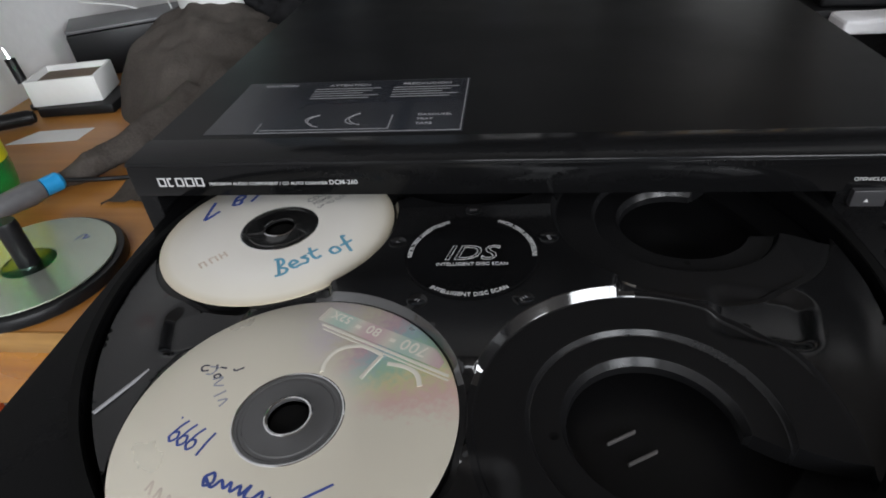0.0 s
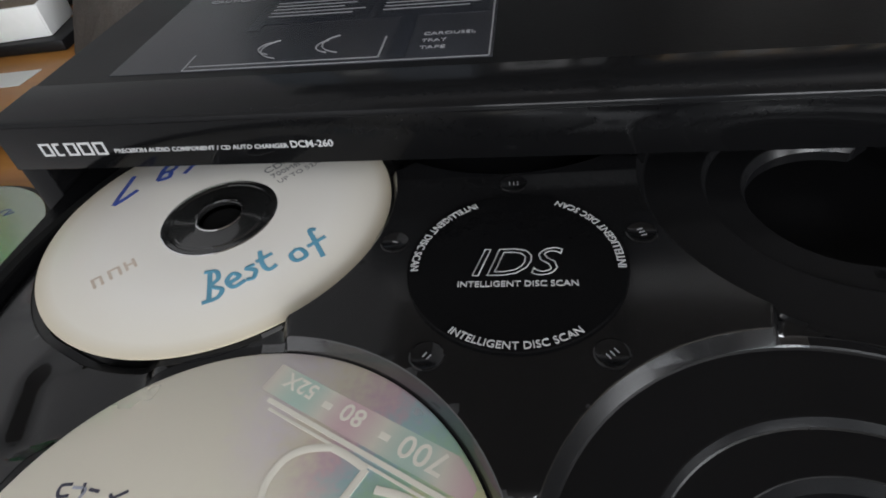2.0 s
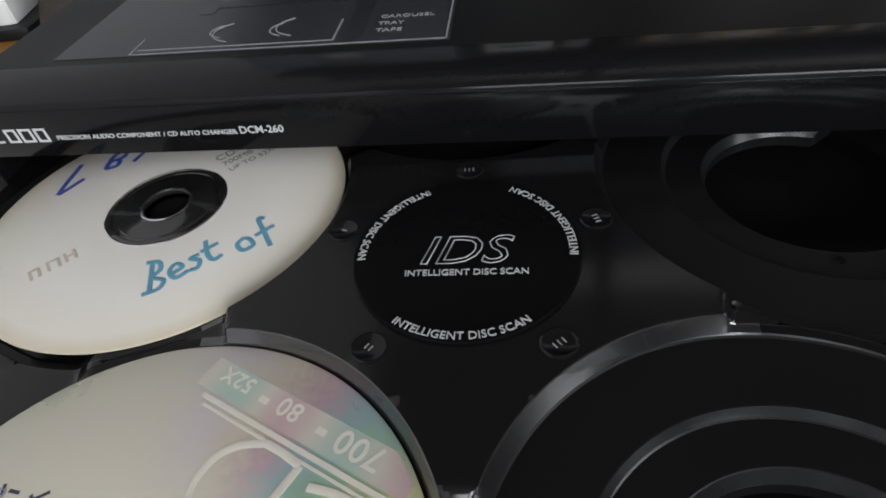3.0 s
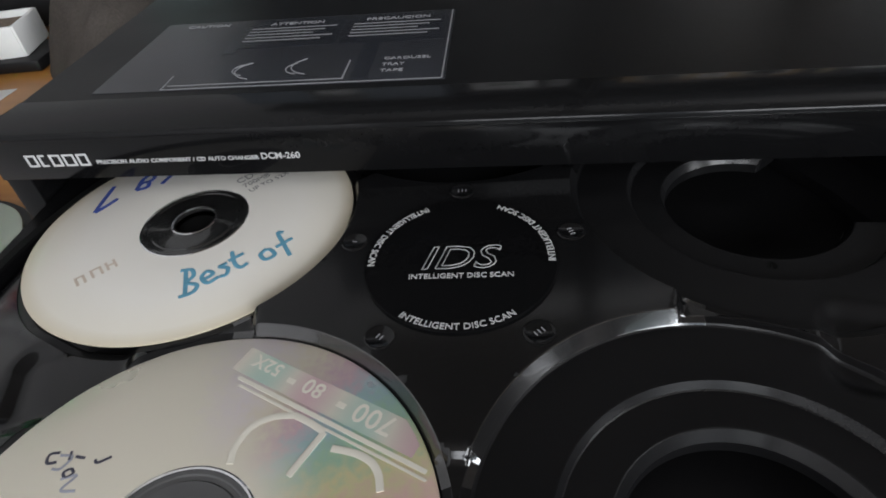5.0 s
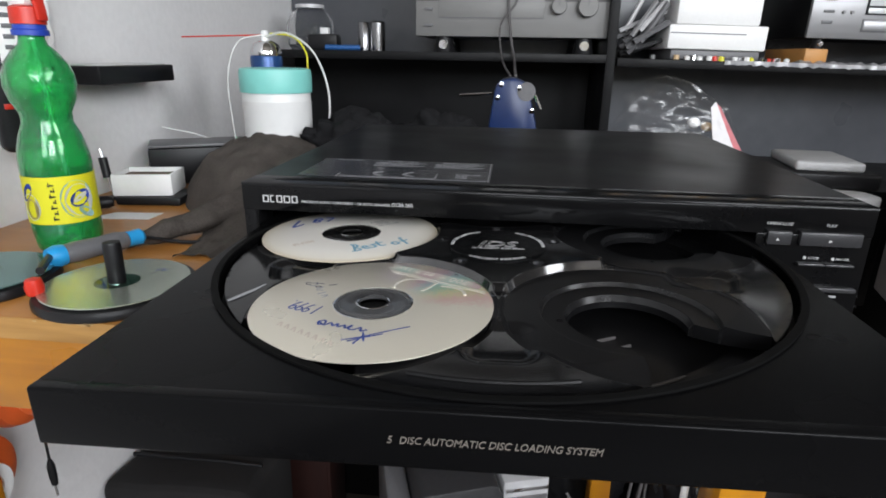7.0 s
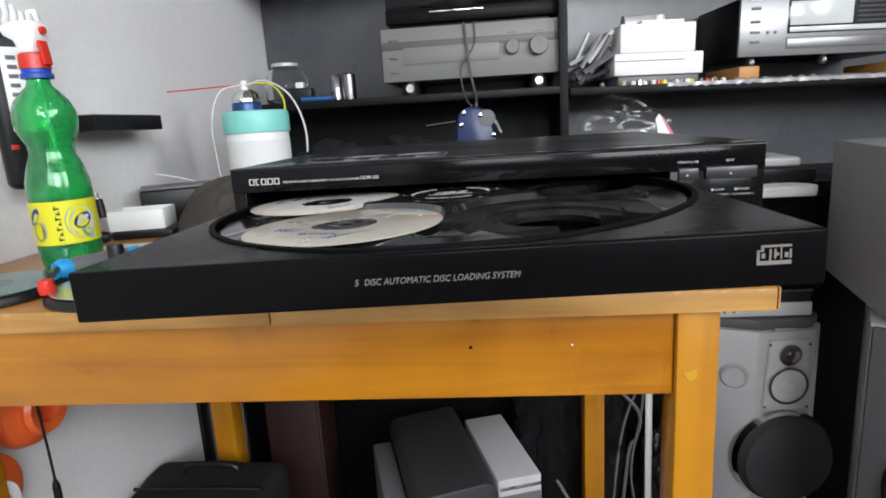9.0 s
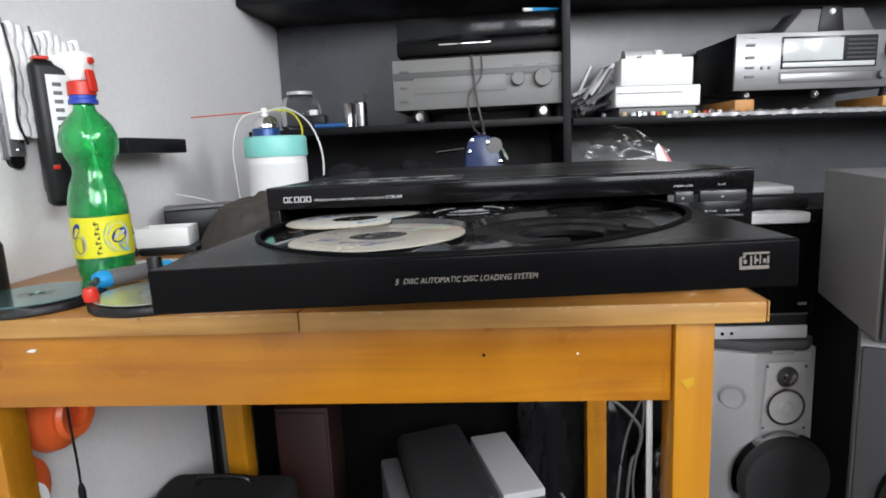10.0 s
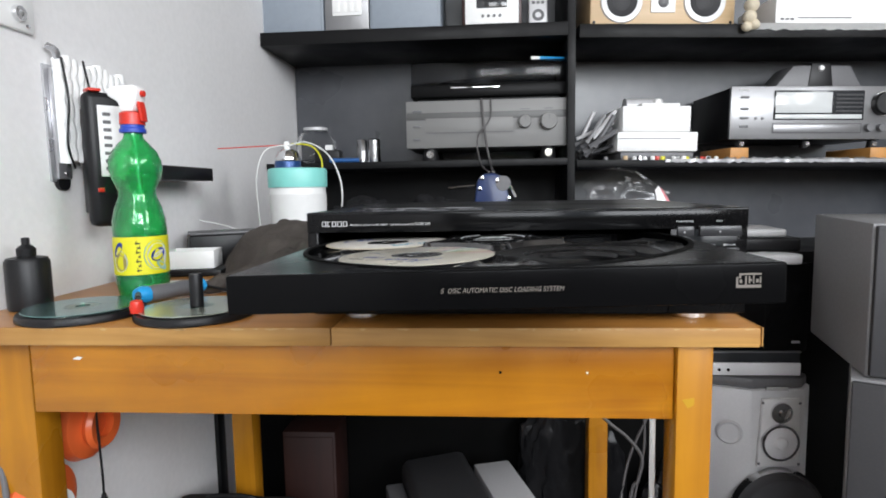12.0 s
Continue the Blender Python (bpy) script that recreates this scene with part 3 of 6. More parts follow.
def recess(x, y):
    """Depth of the rounded finger recesses that lie between two places."""
    depth = np.zeros(np.shape(x))
    for a in SLOTS:
        c, s_ = math.cos(a + radians(36)), math.sin(a + radians(36))
        u, v = np.abs(x * c + y * s_ - 0.1190), np.abs(y * c - x * s_)
        q = np.hypot(np.maximum(u - 0.0105, 0), np.maximum(v - 0.0078, 0))
        depth = np.maximum(depth, 0.0032 * ss(0.0100, 0.0025, q))
    return depth


def carousel_land():
    """The upper face between the disc places, with the posts."""
    step = 0.0012
    n = int(2 * PLATE_R / step) + 3
    ax = np.linspace(-PLATE_R - step, PLATE_R + step, n)
    X, Y = np.meshgrid(ax, ax)
    WR = 0.0629
    for cx, cy in PLACES:
        dx, dy = X - cx, Y - cy
        d = np.hypot(dx, dy) + 1e-9
        k = np.where(np.abs(d - WR) < 0.75 * step, WR / d, 1.0)
        X, Y = cx + dx * k, cy + dy * k
    rad = np.hypot(X, Y) + 1e-9
    k = np.where(np.abs(rad - PLATE_R) < 0.75 * step, PLATE_R / rad, 1.0)
    X, Y = X * k, Y * k
    rad = np.hypot(X, Y)
    hole = rad > PLATE_R + 1e-5
    for cx, cy in PLACES:
        d = np.hypot(X - cx, Y - cy)
        hole |= d < WR - 1e-5
    Z = land(rad)
    Z = Z - recess(X, Y)
    keep = ~(hole[:-1, :-1] | hole[1:, :-1] | hole[:-1, 1:] | hole[1:, 1:])
    J, I = np.nonzero(keep)
    used = np.zeros(X.shape, bool)
    for dj in (0, 1):
        for di in (0, 1):
            used[J + dj, I + di] = True
    ids = -np.ones(X.shape, int)
    ids[used] = np.arange(used.sum())
    verts = np.c_[X[used] + CX, Y[used] + CY, Z[used] + PLATE_Z - 0.75]
    faces = np.c_[ids[J, I], ids[J, I + 1], ids[J + 1, I + 1], ids[J + 1, I]]
    me = bpy.data.meshes.new("carousel_land")
    me.from_pydata(verts.tolist(), [], faces.tolist())
    bm = bmesh.new()
    bm.from_mesh(me)
    bpy.data.meshes.remove(me)
    edge = [e for e in bm.edges if e.is_boundary]
    out = bmesh.ops.extrude_edge_only(bm, edges=edge)
    for v in out["geom"]:
        if isinstance(v, bmesh.types.BMVert):
            v.co.z = PLATE_Z - 0.75 - 0.0125
    bmesh.ops.recalc_face_normals(bm, faces=bm.faces)
    bm.verts.index_update()
    # the lands between the places are separate pieces
    bm.verts.ensure_lookup_table()
    seen, out = set(), []
    for v0 in bm.verts:
        if v0.index in seen:
            continue
        stack, own = [v0], []
        seen.add(v0.index)
        while stack:
            v = stack.pop()
            own.append(v)
            for e in v.link_edges:
                w = e.other_vert(v)
                if w.index not in seen:
                    seen.add(w.index)
                    stack.append(w)
        if len(own) < 40:
            continue
        num = {v.index: i for i, v in enumerate(own)}
        faces = {f for v in own for f in v.link_faces}
        me = bpy.data.meshes.new("carousel_land")
        me.from_pydata([v.co[:] for v in own], [], sorted([num[v.index] for v in f.verts] for f in faces))
        out.append(smooth(me, 80))
    bm.free()
    return out


def disc_place(a, cx, cy):
    """One disc place: rim, large well, small well and the open slot towards the edge."""
    prof = [(0.0631, None), (0.0629, 0.0), (0.0626, -0.0002), (0.0606, -0.0041), (0.0603, -0.0046), (0.0598, -0.0050), (0.0540, -0.0051), (0.0427, -0.0051), (0.0424, -0.0052), (0.0412, -0.0073), (0.0408, -0.0076), (0.0380, -0.0077), (0.0306, -0.0077), (0.0303, -0.0079), (0.0292, -0.0098), (0.0289, -0.0103), (0.0285, -0.0110), (0.0284, -0.0145)]
    prof = prof[:6] + [(0.0586 - 0.0012 * i, -0.0051) for i in range(14)] + prof[7:]
    n = 240
    bm = bmesh.new()
    rings = []
    for d, z in prof:
        lo, hi = 0.0, math.pi
        for _ in range(40):
            phi = (lo + hi) / 2
            if d * math.sin(phi) - 0.0208 - 15.0 * max(0, d * math.cos(phi) - 0.012) ** 2 < 0 and phi < math.pi / 2:
                lo = phi
            else:
                hi = phi
        start = hi
        row = []
        for i in range(n + 1):
            th = a + start + (2 * math.pi - 2 * start) * i / n
            x, y = cx + d * math.cos(th), cy + d * math.sin(th)
            rad = math.hypot(x, y)
            if rad > PLATE_R:
                x, y, rad = x * PLATE_R / rad, y * PLATE_R / rad, PLATE_R
            top = float(land(np.array(rad)))
            zz = top - 0.006 if z is None else min(z, top) if z < -0.001 else top + z
            zz -= float(recess(x, y)) if z is not None else 0.006
            row.append(bm.verts.new((x + CX, y + CY, PLATE_Z - 0.75 + max(zz, -0.0140))))
        rings.append(row)
    for k, (p, q) in enumerate(zip(rings, rings[1:])):
        for i in range(n):
            f = bm.faces.new((p[i], p[i + 1], q[i + 1], q[i]))
            rel = abs(start + (2 * math.pi - 2 * start) * (i + 0.5) / n - math.pi)
            f.material_index = 1 if k in (1, 2, 3) and rel < 0.66 else 2 if k in (21, 22, 26, 27, 28) else 0
    edge = [e for e in bm.edges if e.is_boundary]
    out = bmesh.ops.extrude_edge_only(bm, edges=edge)
    for v in out["geom"]:
        if isinstance(v, bmesh.types.BMVert):
            v.co.z = min(v.co.z - 0.0005, PLATE_Z - 0.75 - 0.0145)
    bmesh.ops.recalc_face_normals(bm, faces=bm.faces)
    me = smooth(mesh_of(bm, "disc_place"), 17)
    me.materials.append(M_PLACE)
    me.materials.append(M_WALLG)
    me.materials.append(M_STEPG)
    return me


for piece in carousel_land():
    part("carousel_land", piece, M_PLATTER, drawer)
for a, (cx, cy) in zip(SLOTS, PLACES):
    part("disc_place", disc_place(a, cx, cy), None, drawer)
    for turn in (242,):
        th = a + radians(turn)
        ppart("place_hole", lathe([(0, 0.0004), (0.0017, 0.0004), (0.0021, 0.0001), (0.0021, -0.001)], 16, m=pose(CX + cx + 0.0335 * math.cos(th), CY + cy + 0.0335 * math.sin(th), PLATE_Z - 0.0081)), M_DARK, drawer)
# things on the drawer's floor seen through the open places
for fx, fy in ((0.0265, -0.1275), (0.0325, -0.1355)):
    rib = box(-0.006, 0.006, -0.0004, 0.0004, 0.8215, 0.8232, 0.0002)
    rib.transform(pose(fx, fy, 0, 0, 0, 28))
    ppart("floor_rib", rib, M_CABLE_G, drawer)
def arc(radius, z, th0, th1, thick, material, name):
    pts = [(CX + radius * math.cos(radians(th)), CY + radius * math.sin(radians(th)), z) for th in np.linspace(th0, th1, 24)]
    return ppart(name, tube(pts, thick, 8), material, drawer)


ppart("well_ledge", ring_flat(0.1450, RIM - 0.0006, 0.8216, 0.8268, 150, m=pose(CX, CY, 0)), M_PLACE, drawer)
# grey arc painted where the ledge's edge catches light
arc(0.1462, 0.8268, 289, 304, 0.0008, M_CABLE_G, "ledge_glint")
arc(0.1515, PLATE_Z - 0.0066, 257, 283, 0.0012, M_PLACE, "land_rim")
# ridge on the land, its highlight put in as pale grey colour
ppart("land_ridge_glint", tube([(-0.1672, -0.1322, PLATE_Z - 0.0069), (-0.1547, -0.1120, PLATE_Z - 0.0056)], 0.0008, 6), M_INK_G, drawer)
plate = ppart("centre_plate", lathe([(0, PLATE_Z + 0.0010), (0.0299, PLATE_Z + 0.0010), (0.0303, PLATE_Z + 0.0007), (0.0303, PLATE_Z)], 96, m=pose(CX, CY, 0)), M_DRAWER, drawer)
PM = pose(CX, CY, PLATE_Z + 0.0011 - 0.75)
lettering("IDS", 0.0108, PM @ pose(-0.0010, -0.0046, 0), M_INK_W, drawer, "plate_lettering", slant=0.28, width=0.0250, outline=0.00016)
lettering("INTELLIGENT DISC SCAN", 0.0021, PM @ pose(0.0005, -0.0088, 0), M_INK_W, drawer, "plate_lettering", width=0.0318)
for turn in (0, 120, 240):
    lettering("INTELLIGENT DISC SCAN", 0.0023, PM @ pose(0, 0, 0, 0, 0, turn), M_INK_W, drawer, "plate_lettering", bend=0.0293, width=0.0355)
for i, a in enumerate(SLOTS):
    mx, my = CX + 0.0374 * math.cos(a), CY + 0.0374 * math.sin(a)
    ppart("place_marker", lathe([(0, 0.0002), (0.0036, 0.0002), (0.0041, 0.0004), (0.0045, 0.0002), (0.0045, -0.001)], 28, m=pose(mx, my, PLATE_Z)), M_PLATTER, drawer)
    for k in range(min(i + 1, 3)):
        off = (k - (min(i + 1, 3) - 1) / 2) * 0.0013
        ppart("place_numeral", prism([(-0.00014, -0.0008), (0.00014, -0.0008), (0.00014, 0.0008), (-0.00014, 0.0008)], 0, 0.0003, m=pose(mx, my, PLATE_Z + 0.0001, 0, 0, math.degrees(a) - 90) @ pose(off, 0, 0)), M_INK_G, drawer)

# ---- discs ----
def disc_at(a):
    return pose(0, 0, 0.7477) @ SAG @ pose(CX + SLOT_R * math.cos(a), CY + SLOT_R * math.sin(a), PLATE_Z - 0.0046 - 0.75)


def strokes(name, lines, width, material, parent, z, turn=0.0, origin=(0, 0), size=1.0):
    """Pen strokes: polylines in a small frame, laid flat on a disc."""
    bm = None
    m = pose(origin[0], origin[1], z, 0, 0, turn)
    for line in lines:
        pts = curve_points([(x * size, y * size, 0) for x, y in line], 5 * len(line))
        own = tube(pts, width, 5)
        for v in own.verts:
            v.co.z *= 0.2
        own.transform(m)
        bm = join(bm, own) if bm else own
    return part(name, bm, material, parent)


M_DISC_W = mat("printed_white_disc", (0.70, 0.67, 0.60), 0.42, grain=0.05, scale=60, big=25, rough_var=0.05, coat=0.15)
M_DISC_S = mat("silver_disc_lacquer", (0.66, 0.63, 0.54), 0.30, 0.45, grain=0.04, scale=40, big=30, rough_var=0.04)
p = M_DISC_S.node_tree.nodes["Principled BSDF"]
p.inputs["Anisotropic"].default_value = 0.6
tn = M_DISC_S.node_tree.nodes.new("ShaderNodeTangent")
tn.direction_type, tn.axis = "RADIAL", "Z"
M_DISC_S.node_tree.links.new(tn.outputs[0], p.inputs["Tangent"])


def radial(material, pick):
    """Nodes for the distance from the disc's axis and the angle round it."""
    t = material.node_tree
    c_ = t.nodes.new("ShaderNodeTexCoord")
    sx_ = t.nodes.new("ShaderNodeSeparateXYZ")
    t.links.new(c_.outputs["Object"], sx_.inputs[0])
    if pick == "angle":
        n_ = t.nodes.new("ShaderNodeMath")
        n_.operation = "ARCTAN2"
        t.links.new(sx_.outputs["Y"], n_.inputs[0])
        t.links.new(sx_.outputs["X"], n_.inputs[1])
        return n_.outputs[0]
    n_ = t.nodes.new("ShaderNodeVectorMath")
    n_.operation = "LENGTH"
    t.links.new(c_.outputs["Object"], n_.inputs[0])
    return n_.outputs["Value"]


def ramp_of(t, source, stops):
    r_ = t.nodes.new("ShaderNodeValToRGB")
    el = r_.color_ramp.elements
    while len(el) < len(stops):
        el.new(0.5)
    for e_, (at, col) in zip(el, stops):
        e_.position, e_.color = at, (*col, 1)
    t.links.new(source, r_.inputs["Fac"])
    return r_.outputs["Color"]


def mapped(t, source, a0, a1, b0=0.0, b1=1.0):
    m_ = t.nodes.new("ShaderNodeMapRange")
    for key, v_ in zip(("From Min", "From Max", "To Min", "To Max"), (a0, a1, b0, b1)):
        m_.inputs[key].default_value = v_
    t.links.new(source, m_.inputs["Value"])
    return m_.outputs[0]


# painted rainbow reflection: hues fan out round the axis over one part of the disc
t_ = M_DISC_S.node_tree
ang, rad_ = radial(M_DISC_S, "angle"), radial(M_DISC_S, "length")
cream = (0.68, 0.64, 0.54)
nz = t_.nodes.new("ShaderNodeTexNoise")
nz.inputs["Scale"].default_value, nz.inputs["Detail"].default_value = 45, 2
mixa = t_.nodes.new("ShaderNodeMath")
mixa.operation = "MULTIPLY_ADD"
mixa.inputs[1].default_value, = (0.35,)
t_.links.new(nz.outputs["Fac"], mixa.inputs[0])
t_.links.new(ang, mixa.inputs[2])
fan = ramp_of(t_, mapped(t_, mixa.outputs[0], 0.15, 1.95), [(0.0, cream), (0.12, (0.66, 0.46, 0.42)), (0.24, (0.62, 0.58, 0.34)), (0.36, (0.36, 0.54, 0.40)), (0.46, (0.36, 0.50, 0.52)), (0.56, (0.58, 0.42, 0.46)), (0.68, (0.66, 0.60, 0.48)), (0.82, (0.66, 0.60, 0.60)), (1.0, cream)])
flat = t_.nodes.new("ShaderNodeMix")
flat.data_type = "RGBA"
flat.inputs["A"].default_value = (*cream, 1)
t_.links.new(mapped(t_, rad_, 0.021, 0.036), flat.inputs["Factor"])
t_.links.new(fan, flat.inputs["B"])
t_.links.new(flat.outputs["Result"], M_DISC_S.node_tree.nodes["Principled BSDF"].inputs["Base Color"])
# white print, yellowed towards the rim
t_ = M_DISC_W.node_tree
rim_col = ramp_of(t_, mapped(t_, radial(M_DISC_W, "length"), 0.040, 0.0605), [(0.0, (0.64, 0.62, 0.575)), (0.72, (0.61, 0.58, 0.51)), (1.0, (0.50, 0.44, 0.33))])
t_.links.new(rim_col, t_.nodes["Principled BSDF"].inputs["Base Color"])
# the band's rainbow reflections are painted as a pink, cream and green wave
M_PRISM = mat("painted_rainbow_band", (0.55, 0.52, 0.50), 0.35, 0.3, grain=0.05)
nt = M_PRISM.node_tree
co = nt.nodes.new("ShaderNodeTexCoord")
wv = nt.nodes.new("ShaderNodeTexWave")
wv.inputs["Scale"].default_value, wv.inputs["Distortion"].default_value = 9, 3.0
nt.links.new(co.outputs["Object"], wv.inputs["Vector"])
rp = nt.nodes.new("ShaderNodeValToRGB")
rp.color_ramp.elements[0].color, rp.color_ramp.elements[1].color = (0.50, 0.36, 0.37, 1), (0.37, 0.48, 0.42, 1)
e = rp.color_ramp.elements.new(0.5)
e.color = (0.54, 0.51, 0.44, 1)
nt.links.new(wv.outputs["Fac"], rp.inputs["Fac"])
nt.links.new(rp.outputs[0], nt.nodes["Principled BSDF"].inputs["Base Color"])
M_HUB_D = mat("dark_clear_hub", (0.010, 0.010, 0.010), 0.12, grain=0.1, coat=0.5)
M_HUB_G = mat("smoky_grey_hub", (0.055, 0.055, 0.056), 0.22, grain=0.15, scale=80, coat=0.3)
M_PEN = mat("blue_marker_ink", (0.10, 0.30, 0.42), 0.5, grain=0.25, scale=300, big=90)
M_PEN_D = mat("dark_blue_marker_ink", (0.03, 0.06, 0.26), 0.5, grain=0.3, scale=300, big=90)
M_PEN_G = mat("faded_grey_marker_ink", (0.30, 0.31, 0.36), 0.5, grain=0.2, scale=300)
M_TAN = mat("faded_tan_print", (0.52, 0.44, 0.36), 0.5, grain=0.2, scale=300)
M_GREYPRINT = mat("grey_fine_print", (0.12, 0.12, 0.12), 0.5)


def compact_disc(name, m, body, hub_mat, label, hub_r=0.0195):
    d = thing(name, m, label, "compact disc", "discs in the carousel")
    part("disc_body", lathe([(hub_r, 0), (0.0594, 0), (0.06, 0.0004), (0.06, 0.0009), (0.0594, 0.0012), (hub_r, 0.0012), (hub_r, 0)], 128), body, d)
    part("hub", lathe([(0.0076, 0.0001), (hub_r, 0.0001), (hub_r, 0.0011), (0.0180, 0.0011), (0.0176, 0.0008), (0.0165, 0.0008), (0.0161, 0.0012), (0.0095, 0.0012), (0.0080, 0.0016), (0.0076, 0.0012), (0.0076, 0.0001)], 96), hub_mat, d)
    part("hub_rim", lathe([(hub_r - 0.0002, 0.0013), (hub_r + 0.0003, 0.0014), (hub_r + 0.0007, 0.0012)], 96), M_CHROME, d, "thin bright ring round the hub")
    part("hub_ring", lathe([(0.0076, 0.0017), (0.0082, 0.0018), (0.0086, 0.0016)], 64), M_CHROME, d, "thin bright ring at the centre hole")
    part("spindle_cap", lathe([(0, -0.0012), (0.0070, -0.0012), (0.0074, -0.002), (0.0074, -0.006), (0, -0.006)], 48), M_DARK, d)
    return d


BEST = [[(0, 0), (1.5, 5), (2.6, 9)], [(-1.2, 0.6), (1.8, 0.2), (3.2, 2), (1.6, 4.2), (3.4, 5.5), (3.6, 8), (1.5, 9.2)],
        [(4.6, 2.6), (7.2, 3.2), (6.4, 5), (4.8, 3.6), (5.4, 1), (8, 1.4)], [(11, 4.8), (9.2, 4.6), (10.6, 2.8), (9.6, 1), (8.2, 1.4)],
        [(13.2, 8), (12.4, 3.6), (13, 1.2), (14.8, 1.6)], [(11.4, 5.2), (15.2, 5.6)],
        [(20, 3.6), (18.2, 2.4), (18.6, 0), (20.8, 0.2), (20.6, 2.8), (19.4, 3.4)], [(25.6, 6.8), (24.4, 7.4), (24, 3), (23.6, -2.4)], [(22, 2.6), (26.4, 3.2)]]
white_disc = compact_disc("white_disc", disc_at(SLOTS[0]), M_DISC_W, M_HUB_D, "white printed disc with blue handwriting in the carousel")
ZT = 0.00125
strokes("handwriting", BEST, 0.00085, M_PEN, white_disc, ZT, 37, (0.0125, -0.0400), 0.00150)
strokes("handwriting", [[(-46, 26), (-45.6, 15), (-45, 8)], [(-45, 8), (-42.5, 12), (-40, 17)]], 0.0010, M_PEN_D, white_disc, ZT, 0, (0, 0), 0.001)
strokes("handwriting", [[(0, 0), (3, 1), (2.6, 4), (0.4, 3.4), (0, 0), (0.2, 6), (2.4, 8.4), (4, 6.4), (2.6, 4)], [(6, 9), (10, 9.4), (7.6, 2)]], 0.0010, M_PEN_D, white_disc, ZT, 8, (-0.0345, 0.0225), 0.0013)
for i, w in enumerate((0.0034, 0.0040, 0.0036)):
    g = box(0, 0.0009, 0, 0.0050, 0, 0.00008)
    box(w - 0.0009, w, 0, 0.0050, 0, 0.00008, bm=g)
    box(0.0009, w - 0.0009, 0.0042 if i < 2 else 0.0022, 0.0050 if i < 2 else 0.0030, 0, 0.00008, bm=g)
    part("faded_mark", g, M_TAN, white_disc, "", pose(-0.0285 + 0.0036 * i, -0.0340 + 0.0038 * i, ZT, 0, 0, 42))
for i, word in enumerate(("CD-R", "700MB", "UP TO 52X")):
    lettering(word, (0.0038, 0.0030, 0.0026)[i], pose((0.0092, 0.0128, 0.0163)[i], (0.0235, 0.0205, 0.0172)[i], ZT, 0, 0, 44), M_GREYPRINT, white_disc, "fine_print", depth=0.00003, centre=False)

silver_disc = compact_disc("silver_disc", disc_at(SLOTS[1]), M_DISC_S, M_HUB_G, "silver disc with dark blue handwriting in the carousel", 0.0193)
M_SILVERPRINT = mat("pale_silver_print", (0.66, 0.63, 0.55), 0.4, 0.2, grain=0.05)


def foil(v0, v1, u0, u1, inner=0.0205, rim=0.0588):
    """A flat printed patch on the disc between two chords, kept off the hub and the rim."""
    bm = bmesh.new()
    nu, nv = 60, 18
    pts = {}
    for j in range(nv + 1):
        v = v0 + (v1 - v0) * j / nv
        for i in range(nu + 1):
            u = u0 + (u1 - u0) * i / nu
            r = math.hypot(u, v)
            k = rim / r if r > rim else inner / r if r < inner else 1.0
            pts[i, j] = bm.verts.new((u * k, v * k, 0))
    for j in range(nv):
        for i in range(nu):
            q = [pts[i, j], pts[i + 1, j], pts[i + 1, j + 1], pts[i, j + 1]]
            if len({(round(p_.co.x, 6), round(p_.co.y, 6)) for p_ in q}) == 4:
                bm.faces.new(q)
    bmesh.ops.recalc_face_normals(bm, faces=bm.faces)
    bm.faces.ensure_lookup_table()
    if bm.faces[0].normal.z < 0:
        bmesh.ops.reverse_faces(bm, faces=bm.faces)
    return bm


BAND = pose(0, 0, ZT, 0, 0, -26.5)
part("printed_band", foil(0.0428, 0.0510, -0.024, 0.036), M_PRISM, silver_disc, "printed band with rainbow reflections painted in", BAND @ pose(0, 0, 0.00003))
for word, u, size in (("700", 0.0218, 0.0056), ("80", 0.0018, 0.0046), ("52X", -0.0150, 0.0040)):
    lettering(word, size, BAND @ pose(u, 0.0500, 0.00008, 0, 0, 180), M_SILVERPRINT, silver_disc, "band_lettering", depth=0.00003, bold=0.0001, spacing=1.05)
for u in (0.0117, -0.0055):
    part("band_mark", box(-0.0013, 0.0013, 0, 0.0016, 0, 0.0001), M_SILVERPRINT, silver_disc, "", BAND @ pose(u, 0.0462, 0.0))
part("band_line", box(-0.020, 0.041, 0.0408, 0.0420, 0, 0.00008), M_SILVERPRINT, silver_disc, "", BAND)
part("band_line", box(-0.018, 0.042, 0.0392, 0.0399, 0, 0.00008), M_SILVERPRINT, silver_disc, "", BAND)
M_LBL_K0 = mat("black_pen_ink", (0.03, 0.03, 0.05), 0.5)
M_FADE = mat("nearly_faded_ink", (0.56, 0.49, 0.42), 0.5, grain=0.2, scale=300)
strokes("printed_outline", [[(7, 20.5), (6.8, 25), (9.2, 30.4), (13.7, 33.2), (19.8, 33.9)], [(19.8, 33.9), (24.5, 31.6), (28.7, 29)], [(28.7, 29), (25.5, 23.2), (22.5, 17.5)]], 0.0010, M_SILVERPRINT, silver_disc, ZT + 0.00004, 0, (0, 0), 0.001)
strokes("printed_outline", [[(31.4, 24.7), (37.4, 23.4), (41.8, 21.1), (44, 18), (45, 14)]], 0.0010, M_SILVERPRINT, silver_disc, ZT + 0.00004, 0, (0, 0), 0.001)
# short slanted strokes, a looped word, a long dash with crossings
NINE = [(2.6, 7.2), (1.2, 8.2), (0.0, 6.4), (1.0, 4.6), (2.5, 5.6), (2.7, 7.4), (2.2, 3.0), (1.2, 0.0)]
